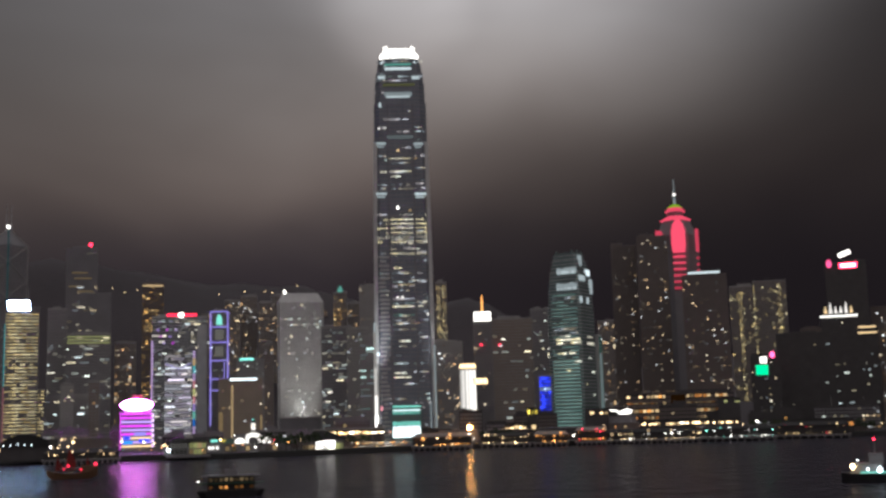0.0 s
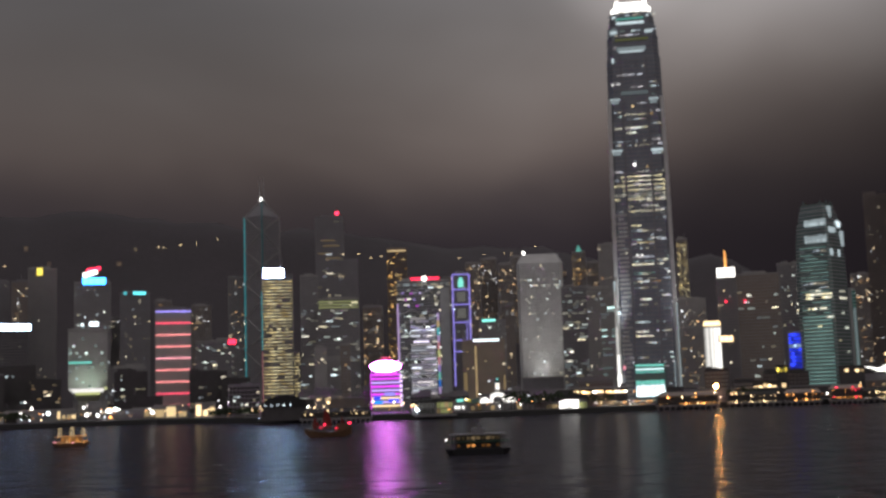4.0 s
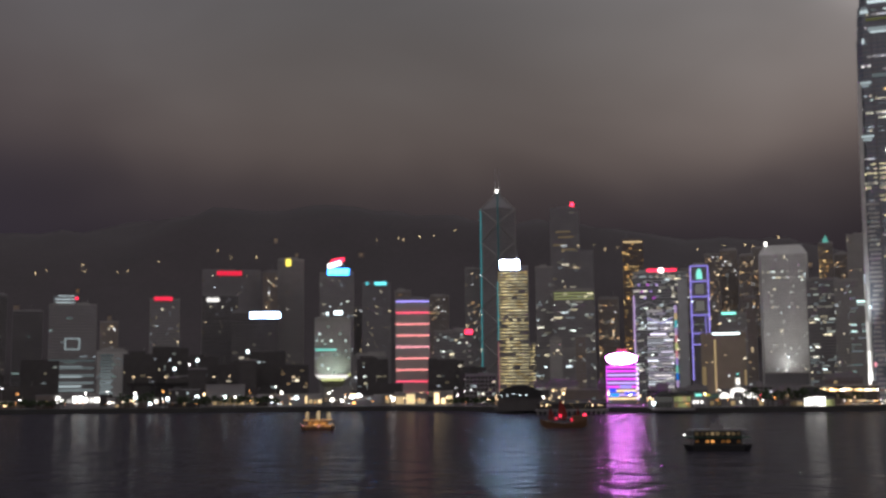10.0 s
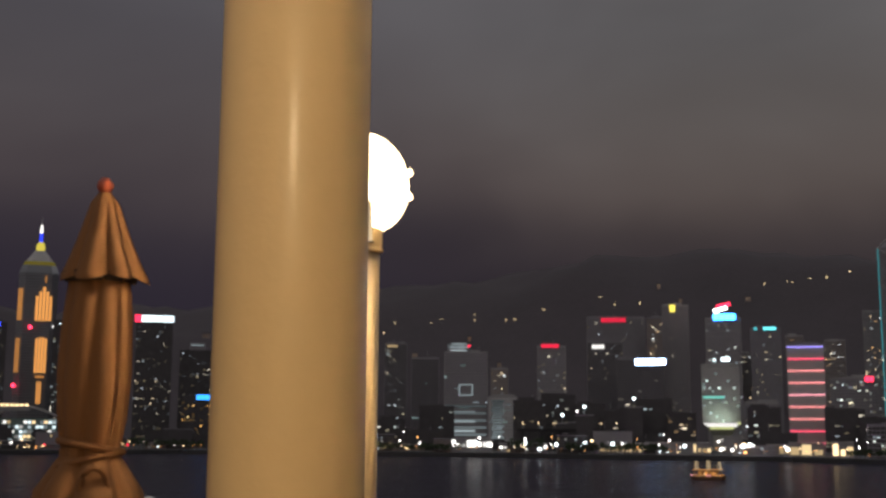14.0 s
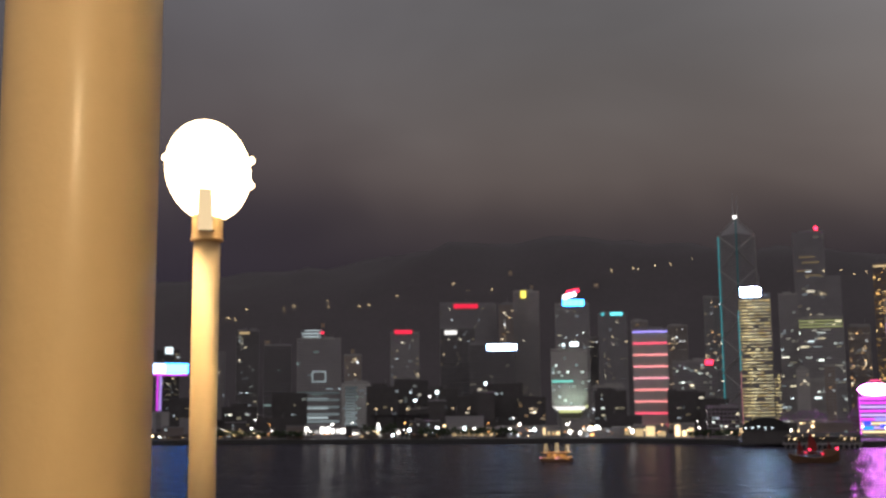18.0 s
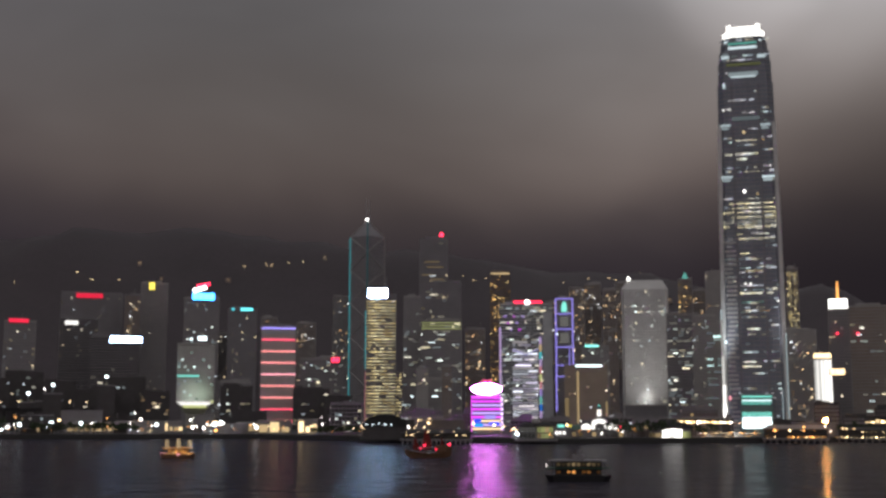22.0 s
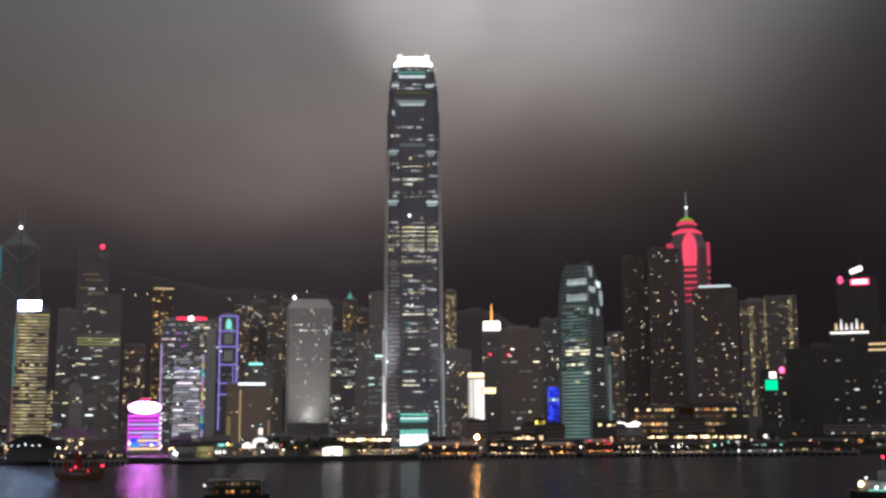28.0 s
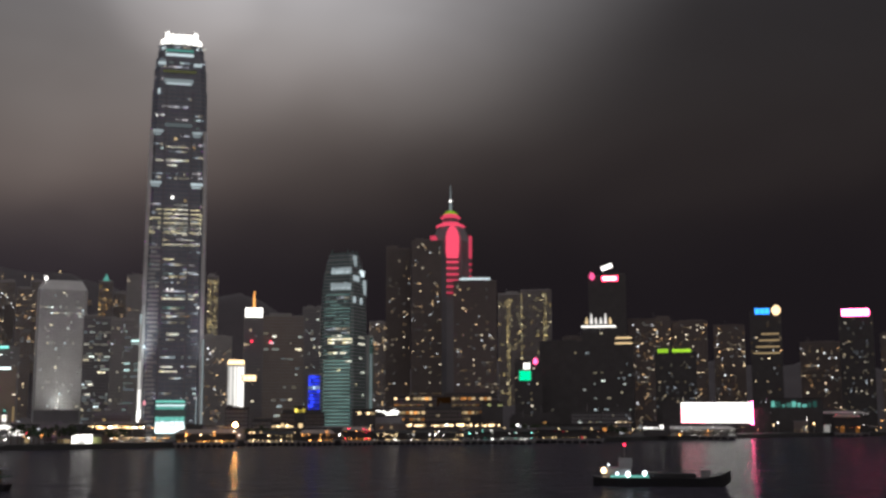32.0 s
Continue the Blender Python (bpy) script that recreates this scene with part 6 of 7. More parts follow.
def script_sign():
    """A white light sign of slanting strokes on a dark hall."""
    t = thing("script_sign", "white neon script sign on a dark quayside hall", "sign", -22.2, 1096, LAND)
    part("hall", Mesh().box(-14, 14, 0, 10, 0, 20), DARK, t)
    part("sign_board", Mesh().box(-11.5, 11.5, -0.6, 0, 19.4, 27.5), NEARBLACK, t)
    for x0, z0, x1, z1, w in ((-10.5, 25.5, -7.6, 24.2, 0.6), (-8.4, 25.2, -3.5, 23.6, 0.7), (-4.6, 24.8, 0.4, 22.0, 0.9), (-1.0, 21.4, 2.2, 24.6, 1.0), (2.0, 21.2, 4.4, 25.6, 1.1), (4.4, 21.4, 6.6, 26.4, 1.1), (6.8, 21.2, 8.8, 25.6, 1.0), (8.6, 22.0, 10.8, 24.6, 0.8), (-2.0, 21.4, 9.5, 21.4, 0.5)):
        part("sign_stroke", Mesh().bar((x0, -1.2, z0), (x1, -1.2, z1), w * 0.55, 6), lit("white", 3.0), t, "white neon stroke")


script_sign()


def screen_building():
    t = thing("light_screen", "long waterfront block carrying a glaring white and pink light screen", "building", -38.0, 1420, LAND)
    part("block", Mesh().box(-62, 62, 0, 30, 0, 30), NEARBLACK, t)
    part("screen_frame", Mesh().box(-41, 41, -2, 0, 10, 36), DARK, t)
    for k in range(6):
        x = -39.5 + k * 13.2
        part("screen_panel", Mesh().box(x, x + 13.0, -2.7, -2.05, 28 if k < 2 else 12, 35), lit("white", 3.0), t, "glaring white screen panel")
    for k in range(2):
        part("screen_panel", Mesh().box(-39.5 + k * 13.2, -26.5 + k * 13.2, -2.7, -2.05, 12, 27.8), lit("rose", 5.0), t, "pink screen panel")
    part("screen_edge", Mesh().box(40.2, 42.5, -2.6, -2.05, 10, 36), lit("pink", 24.0), t, "pink screen edge")


screen_building()


def convention_hall(bearing, D, w, h, color, s, rows):
    t = thing("convention_hall", "low glazed waterfront hall with sweeping wing roof and lit floors", "building", bearing, D, LAND)
    part("hall", Mesh().box(-w / 2, w / 2, 0, 50, 0, h * 0.7), GLASSG, t)
    prof = [(-w / 2 - 4 + (w + 8) * i / 16, h * 0.72 + h * 0.28 * math.sin(math.pi * (i / 16) ** 0.8)) for i in range(17)]
    roof = Mesh()
    for y in (-6, 54):
        roof.v += [(x, y, z) for x, z in prof] + [(x, y, z + 1.6) for x, z in prof]
    for i in range(16):
        roof.f += [(i, i + 1, 35 + i, 34 + i), (17 + i, 51 + i, 52 + i, 18 + i), (i, 17 + i, 18 + i, i + 1), (34 + i, 35 + i, 52 + i, 51 + i)]
    roof.f += [(0, 34, 51, 17), (16, 33, 67, 50)]
    part("roof", roof, ALU, t)
    rng = random.Random(int(w))
    for k in range(rows):
        for i in range(14):
            if rng.random() < 0.6:
                x = -w / 2 + i * w / 14
                part("lit_bay", Mesh().box(x + 0.5, x + w / 14 - 0.5, -0.6, -0.1, 3 + k * h * 0.62 / rows, 3 + (k + 0.6) * h * 0.62 / rows), lit(rng.choice((color, color, "white", "warm")), s * rng.choice((0.3, 0.8, 2.0))), t, "lit bay")


convention_hall(51.9, 1420, 112, 48, "teal", 0.9, 5)
convention_hall(48.0, 1500, 66, 46, "cool", 0.6, 5)
roof_lights = thing("roof_light_row", "row of yellow-white lamps along the hall roof", "lamp", 48.6, 1490, 50.5)
part("rail", Mesh().box(-18, 18, -0.3, 0.3, -6, 0), METAL, roof_lights)
for k in range(6):
    part("lamp", Mesh().box(-16 + k * 5.5, -12 + k * 5.5, -1, 0, 0, 2.4), lit("warm", 2.0), roof_lights)


def light_gantry():
    """A broad blue light board on two legs edged with coloured light."""
    t = thing("light_board", "broad blue and white light board on two colour-edged legs", "billboard", 35.3, 1450, LAND)
    part("board", Mesh().box(-42, 42, -4, 4, 72, 88), DARK, t)
    for x0, x1, c, s in ((-41, -15, "azure", 16.0), (-14.6, 14.6, "ice", 5.0), (15, 41, "azure", 16.0)):
        part("board_face", Mesh().box(x0, x1, -4.9, -4.05, 75, 86), lit(c, s), t, c + " light panel")
    part("board_edge", Mesh().box(-41, 41, -4.9, -4.05, 72.2, 74.2), lit("magenta", 0.9), t, "magenta light edge")
    for x, c in ((-41, "magenta"), (-38.5, "pink"), (5, "magenta"), (8.5, "violet")):
        part("leg_light", Mesh().box(x, x + 2.2, -4.6, -3.9, 30, 72), lit(c, 0.7), t, c + " light strip on a leg")
    for x in (-41, 5):
        part("leg", Mesh().box(x, x + 6, -3.8, 3.8, 0, 72), DARK, t)
    part("base", Mesh().box(-60, 45, -3.8, 8, 0, 29), CONC, t)
    part("base_light", Mesh().box(-60, -36, -4.6, -3.9, 28, 30), lit("azure", 1.0), t, "blue light edge")
    part("base_light", Mesh().box(-46, -30, -4.6, -3.9, 26, 27.6), lit("magenta", 0.8), t)


light_gantry()


# -- street lamps along the quay and up the hill --
def street_lamp(color, strength, r, h, label, name="street_lamp"):
    t = tagged(new(name), label, "street lamp", "lamps along the waterfront")
    part("pole", Mesh().lathe([(0.22, 0), (0.12, h)], 6), METAL, t)
    part("arm", Mesh().bar((0, 0, h - 0.2), (0, -1.6, h + 0.2), 0.08, 5), METAL, t)
    part("lantern", Mesh().lathe([(r * 0.4, h - r), (r, h - r * 0.5), (r, h + r * 0.4), (r * 0.5, h + r)], 10, 0, -1.6), lit(color, strength), t, "lit lantern")
    return t


KINDS = [street_lamp("warm", 5.0, 0.6, 9, "street lamp with warm glowing lantern"), street_lamp("white", 6.0, 0.7, 10, "street lamp with white glowing lantern"),
         street_lamp("orange", 4.0, 0.55, 8, "street lamp with orange sodium lantern"), street_lamp("cool", 5.0, 1.2, 7, "floodlight mast with glaring cool white head"),
         street_lamp("white", 6.0, 1.6, 7, "floodlight mast with glaring white head"), street_lamp("orange", 2.5, 0.4, 5, "low path lamp with dim orange lantern"),
         street_lamp("teal", 2.0, 0.4, 6, "low path lamp with pale green lantern"), street_lamp("warm", 4.0, 0.95, 11, "tall street lamp with bright warm lantern"),
         street_lamp("orange", 110.0, 1.7, 13, "tall quay floodlight with glaring orange head"),
         street_lamp("red", 3.0, 0.7, 5, "low red signal lamp on the quay"), street_lamp("warm", 6.0, 0.5, 17, "slim tall lamp mast with small warm head"),
         street_lamp("orange", 5.0, 0.5, 15, "slim tall lamp mast with small orange head"), street_lamp("white", 8.0, 0.55, 21, "slim tall lamp mast with small white head")]
rng = random.Random(21)
first = set()


def put_lamp(k, b, D, z=LAND, size=1.0):
    m = Matrix.Translation(at(b, D, z)) @ Matrix.Rotation(radians(b), 4, "Z") @ Matrix.Scale(size, 4)
    if k not in first:
        first.add(k)
        KINDS[k].matrix_world = m
        return KINDS[k]
    return copy_thing(KINDS[k], m)


b = 53.0
while b > -46:
    k = rng.choices((0, 1, 2, 3, 4, 5, 6, 7), (6, 3, 5, 0.3, 0.4, 4, 0.8, 2.6) if b < 6 else (5, 2, 6, 0.1, 0.1, 8, 0.8, 1.2))[0]
    put_lamp(k, b, shore(b) + rng.choice((5, 9, 14, 30, 60, 100, 150)) * rng.uniform(0.8, 1.2), size=rng.uniform(0.65, 1.15))
    if rng.random() < (0.55 if 8 < b < 22 else 0.22):
        put_lamp(rng.choice((10, 10, 11, 11, 12, 5)), b + rng.uniform(-0.1, 0.1), shore(b) + rng.uniform(20, 75), size=rng.uniform(0.6, 1.1))
    b -= rng.choice((0.08, 0.15, 0.25, 0.5, 0.9)) * (1.1 if 8 < b < 30 else 1.4)
for b, k in ((23.0, 3), (21.63, 3), (20.3, 3), (17.9, 4), (16.9, 3), (15.2, 4), (14.7, 4), (14.2, 3), (13.9, 3), (12.2, 4), (-14.87, 8), (24.5, 3), (26.9, 3), (-20.9, 1), (-27.9, 7)):
    put_lamp(k, b, shore(b) + 20, size=1.0 if k == 8 else rng.uniform(0.8, 1.2))
    if k in (3, 4):
        put_lamp(1, b + rng.choice((-0.16, 0.13, 0.2)), shore(b) + 26, size=rng.uniform(0.45, 0.9))
        put_lamp(rng.choice((1, 7, 2)), b + rng.uniform(-0.35, 0.35), shore(b) + 40, size=rng.uniform(0.6, 1.3))
for b, e, k in ((21.63, 1.15, 3), (19.25, 1.55, 3), (22.7, 0.75, 3), (22.0, 0.95, 1), (22.3, 0.4, 1), (-20.6, -0.1, 7)):
    D = shore(b) + 170
    z = EYE + D * math.tan(radians(e)) - {3: 7, 1: 10, 7: 11}[k]
    p = thing("roof_block", "dark low quayside block carrying a floodlight", "building", b, D + 6, LAND)
    part("wall", Mesh().box(-9, 9, -6, 6, 0, z - LAND), NEARBLACK, p)
    part("parapet", Mesh().box(-9.4, 9.4, -6.4, 6.4, z - LAND - 1.2, z - LAND), DARK, p)
    put_lamp(k, b, D + 4, z)


def hill_height(b, d):
    u = (d - 1960) / 1500
    h = ridge(b) * 1.25 * math.sin(u * 1.4 * math.pi / 2) ** 1.4
    n = noise.noise(Vector((b * 0.22, u * 5, 0))) * 46 * min(1, u * 2) + noise.noise(Vector((b * 0.8, u * 17, 3))) * 16 * min(1, u * 2)
    return LAND - 1 + max(0, h + n)


def villa(b, d, w, n, color, s):
    t = thing("hillside_house", "small hillside house with a few lit windows", "house", b, d, hill_height(b, d) - 3, group="houses on the hillside")
    part("wall", Mesh().box(-w / 2, w / 2, -5, 5, 0, 12), BROWN, t)
    part("roof", Mesh().box(-w / 2 - 0.6, w / 2 + 0.6, -5.6, 5.6, 12, 14.5, 0.7, 0.4), HILLM, t)
    for i in range(n):
        x = -w / 2 + (i + 0.5) * w / n
        part("lit_window", Mesh().box(x - 0.7, x + 0.7, -5.5, -5.05, 7.4, 9.0), lit(color, s), t)


def on_hill(b, e):
    """The distance at which the line of sight along a bearing and an elevation meets the slope."""
    d = 2000
    while d < 3300 and hill_height(b, d) < EYE + d * math.tan(radians(e)):
        d += 12
    return d


ROAD = street_lamp("warm", 3.0, 0.9, 8, "hillside road lamp with warm lantern", "road_lamp")
ROAD["group"] = "lamps on the hillside road"
made = 0
for b0, b1, e0, e1, n in ((30.5, 22.5, 5.2, 5.5, 8), (33, 30, 4.6, 4.8, 3), (12.6, 8.6, 6.7, 7.1, 6), (2.4, -0.4, 6.3, 6.4, 4), (21, 18, 6.0, 6.2, 3), (-2, -10, 6.2, 6.6, 6), (-18, -21.8, 6.7, 6.9, 4)):
    for i in range(n):
        u = (i + rng.uniform(-0.6, 0.6)) / n
        bb = b0 + (b1 - b0) * u
        dd = on_hill(bb, e0 + (e1 - e0) * u + rng.uniform(-0.25, 0.2))
        m = Matrix.Translation(at(bb, dd, hill_height(bb, dd) - 1)) @ Matrix.Rotation(radians(bb), 4, "Z")
        if made == 0:
            ROAD.matrix_world = m
        else:
            copy_thing(ROAD, m)
        made += 1


for i in range(34):
    b = rng.uniform(-45, 46)
    d = rng.uniform(2200, 2620)
    villa(b, d, rng.choice((8, 12, 18)), rng.choice((1, 1, 2)), rng.choice(("warm", "warm", "white", "orange")), rng.choice((0.3, 0.6, 1.2)))


def tree_clump(b, D, w, h):
    t = thing("tree_clump", "dark clump of quayside trees", "tree", b, D, LAND, group="trees along the quay")
    r = random.Random(int(b * 50))
    crown = Mesh()
    for i in range(int(w / 4)):
        x = -w / 2 + 4 * i + r.uniform(-1, 1)
        hh = h * r.uniform(0.7, 1.1)
        part("trunk", Mesh().lathe([(0.35, 0), (0.2, hh * 0.6)], 6, x, 0), BARK, t)
        for k in range(60):
            a, e, q = r.uniform(0, 6.28), r.uniform(-0.6, 1.4), r.uniform(0.5, 1.0)
            c = Vector((x + math.cos(a) * math.cos(e) * 3.2 * q, math.sin(a) * math.cos(e) * 3.2 * q, hh * 0.62 + math.sin(e) * hh * 0.4 * q))
            u, v = Vector((r.uniform(-1, 1), r.uniform(-1, 1), r.uniform(-1, 1))).normalized(), Vector((r.uniform(-1, 1), r.uniform(-1, 1), r.uniform(-1, 1))).normalized()
            n = len(crown.v)
            crown.v += [tuple(c + u * 0.9), tuple(c + v * 0.9), tuple(c - u * 0.9), tuple(c - v * 0.9)]
            crown.f.append((n, n + 1, n + 2, n + 3))
    part("crown", crown, LEAF, t, kind="stuff")


for b, w, h in ((31, 50, 10), (28.6, 40, 9), (24.3, 34, 14), (20.9, 60, 11), (18.7, 40, 10), (8.3, 40, 8), (44, 70, 11), (41, 50, 10), (38.5, 40, 9), (-8.9, 40, 12), (-6.3, 50, 14), (-16.3, 30, 12), (-29.6, 50, 12), (-32.4, 60, 11)):
    tree_clump(b, shore(b) + 14, w, h)

# -- lower blocks that fill the shore between the towers --
for i in range(60):
    b = 52 - i * 1.64 + rng.uniform(-0.5, 0.5)
    if -13.2 < b < -10.4 or 10 < b < 12.4 or 5 < b < 7 or -21.3 < b < -19 or -41 < b < -34.5 or 14.2 < b < 16.2:
        continue
    D = shore(b) + rng.uniform(90, 220)
    tower("low quayside block with a few lit rooms", b, D, rng.uniform(20, 42), rng.uniform(12, 32) if b < 8 else rng.uniform(10, 24), rng.uniform(12, 24), rng.choice((NEARBLACK, DARK, RUSSET, NEARBLACK)) if b < 8 else NEARBLACK, NEARBLACK if b > 8 or b < -12 else DARK, 3.6, 3.4,
          rng.choice((0.02, 0.08, 0.16, 0.25)), rng.choice((WARM, OFFICE, AMBER, DIM)), rng.choice((1, 1, 3)), name="low_block", seed=i)


def frontage(label, bearing, D, w, h, color, strength, n, z0=2.0, z1=None):
    """A low building with a lit row of openings along the water."""
    t = thing("lit_frontage", label, "building", bearing, D + 6, LAND)
    # walls and parapets take darker materials further west
    part("wall", Mesh().box(-w / 2, w / 2, -6, 6, 0, h), DARK if bearing > -9 else NEARBLACK, t)
    part("parapet", Mesh().box(-w / 2 - 0.4, w / 2 + 0.4, -6.4, 6.4, h, h + 0.9), NIGHTROOF if bearing < -9 else CONC, t)
    r = random.Random(int(bearing * 31))
    z1 = z1 or h - 1
    for i in range(n):
        if r.random() < 0.18:
            continue
        x, g = -w / 2 + i * w / n, r.uniform(0.55, 0.92)
        top = z0 + (z1 - z0) * r.choice((0.5, 0.75, 1.0))
        part("lit_opening", Mesh().box(x + w / n * (1 - g) / 2, x + w / n * (1 + g) / 2, -6.5, -6.05, z0, top), lit(color, strength * r.choice((0.3, 0.7, 1.2, 2.2))), t, "lit opening")
    return t


# on these three halls the glowing panels paint floodlight on the wall
frontage("low hall, its amber floodlight painted as glowing panels", 11.35, 1085, 30, 11, "warm", 0.4, 3, 1)
frontage("low hall, its amber floodlight painted as glowing panels", 9.75, 1075, 18, 12, "warm", 0.8, 3, 1)
frontage("low hall, its amber floodlight painted as glowing panels", 12.6, 1090, 20, 9, "warm", 0.5, 4)
frontage("white lit ground floor hall", 27.1, 1150, 40, 12, "white", 1.3, 8, 5)
frontage("white lit ground floor hall", 24.6, 1130, 46, 8, "white", 1.6, 12, 4)
frontage("lit sports pavilion by the quay", 17.2, 1120, 60, 10, "warm", 0.45, 14)
frontage("lit terminal hall by the quay", 19.9, 1120, 50, 9, "warm", 0.35, 10)
frontage("low hall with warm lit eave", 3.97, 994, 27, 14.5, "warm", 1.4, 11, 12, 14)
frontage("warm lit esplanade hall along the quay", -9.0, 1010, 60, 14, "warm", 1.2, 22, 10.5, 12.5)
frontage("white lit pier shop front", -17.35, 1030, 27, 14.6, "warm", 3.0, 7, 10, 13.8)
frontage("small yellow lit sign front", -17.95, 1080, 10, 28.5, "yellow", 0.9, 3, 23.5, 27)
frontage("yellow lit pier shop front", -21.05, 1075, 21, 26, "warm", 1.2, 5, 21.5, 24)
frontage("long canopy with a row of white lamps", -25.4, 1075, 86, 14, "warm", 2.2, 34, 10.8, 12.8)
frontage("yellow lit sign front", -27.3, 1200, 22, 34, "straw", 0.5, 4, 30, 33)
frontage("orange lit quay shed", -31.3, 1100, 60, 12, "orange", 0.5, 12, 6, 9)
frontage("white lit quay shed", -35.2, 1180, 26, 14, "white", 1.2, 5, 7, 11)
frontage("terminal block with pale green windows", -41.7, 1470, 60, 40, "teal", 0.22, 10, 30, 37)


def shop_row(b, D, w, h):
    """A low quayside building with uneven lit shopfronts, canopy lamps and a few lit rooms above."""
    r = random.Random(int(b * 97) + int(D))
    t = thing("shop_row", "low quayside shop row with uneven lit fronts", "building", b, D + 6, LAND, group="shop rows along the quay")
    part("wall", Mesh().box(-w / 2, w / 2, -6, 6, 0, h), r.choice((NEARBLACK, DARK, RUSSET)), t)
    part("parapet", Mesh().box(-w / 2 - 0.3, w / 2 + 0.3, -6.3, 6.3, h, h + 0.8), DARK, t)
    part("canopy", Mesh().box(-w / 2, w / 2, -8.6, -6.0, 4.4, 4.8), DARK, t)
    x = -w / 2 + 0.5
    while x < w / 2 - 1.5:
        e = min(w / 2 - 0.5, x + r.choice((0.6, 0.9, 1.4, 2.6)))
        if r.random() < 0.62:
            c = r.choice(("warm", "warm", "white", "orange", "warm", "cool" if b > 6 else "white"))
            z = r.choice((2.0, 2.0, 3.0, 6.2))
            if z + 1.2 < h:
                part("lit_front", Mesh().box(x, e, -6.5, -6.05, z, z + r.choice((0.6, 0.9, 1.5))), lit(c, r.choice((0.3, 1.2, 4.0, 9.0))), t, "lit shopfront")
        x = e + r.choice((0.5, 1.6, 3.0, 6.0))
    for k in range(int(h / 3.4) - 1):
        for i in range(int(w / 3.2)):
            if r.random() < 0.12:
                part("lit_window", Mesh().box(-w / 2 + i * 3.2 + 0.6, -w / 2 + i * 3.2 + 2.4, -6.4, -6.05, 5.6 + k * 3.4, 7.0 + k * 3.4), lit(r.choice(("warm", "white", "cool")), r.choice((0.2, 0.5))), t)


r2 = random.Random(77)
b = 52.5
while b > -45:
    w = r2.uniform(16, 38)
    D = shore(b) + r2.choice((22, 34, 48, 66))
    if not (-13.4 < b < -9.5 or -41.5 < b < -34 or -6.5 < b < -2.0 or -0.2 < b < 2.2 or 8.8 < b < 12.6):
        shop_row(b, D, w, r2.choice((6, 8, 10, 13) if b < 8 else (6, 8, 12, 16, 20)))
    b -= math.degrees(w / D) + r2.choice((0.05, 0.2, 0.5, 1.1))

# -- dim mid-height blocks behind the eastern quay --
for b, D, w, top, wall, share, rooms in ((33.5, 1300, 44, 44, CONC, 0.10, COOL), (31.2, 1320, 38, 36, DARK, 0.12, OFFICE), (28.8, 1380, 40, 52, CONC, 0.08, OFFICE),
                                         (24.3, 1330, 36, 58, CONC, 0.06, COOL), (22.9, 1380, 40, 66, CONC, 0.10, OFFICE), (21.4, 1330, 34, 54, DARK, 0.14, COOL), (19.8, 1300, 40, 46, BROWN, 0.12, WARM),
                                         (18.4, 1340, 44, 60, CONC, 0.14, OFFICE), (17.0, 1300, 30, 44, DARK, 0.10, WARM), (13.2, 1300, 34, 50, CONC, 0.10, OFFICE), (9.6, 1320, 40, 48, CONC, 0.14, COOL), (8.3, 1300, 30, 40, DARK, 0.12, OFFICE)):
    tower("dim mid-height quayside office block", b, D, w, top, w * 0.5, NEARBLACK, NEARBLACK, 3.6, 3.0, share * 0.7, DIM if rooms is COOL else rooms, 2, name="low_block", seed=5)


def flyover():
    t = thing("elevated_road", "elevated concrete road on piers with a row of lamps", "bridge", 22.3, 1240, LAND)
    part("deck", Mesh().box(-56, 56, -5, 5, 20, 21.6), NIGHTROOF, t)
    for y in (-5.2, 5.0):
        part("parapet", Mesh().box(-56, 56, y, y + 0.25, 21.6, 22.7), NIGHTROOF, t)
    for k in range(6):
        part("pier", Mesh().box(-51 + k * 20, -49 + k * 20, -2, 2, 0, 20), NIGHTROOF, t)


flyover()
for k in range(7):
    put_lamp(0, 24.6 - k * 0.75, 1240, LAND + 21.6)
for b in (47.2, 46.4, 45.9, 44.8, 44.2, 43.5):
    put_lamp(9, b, shore(b) + 12)

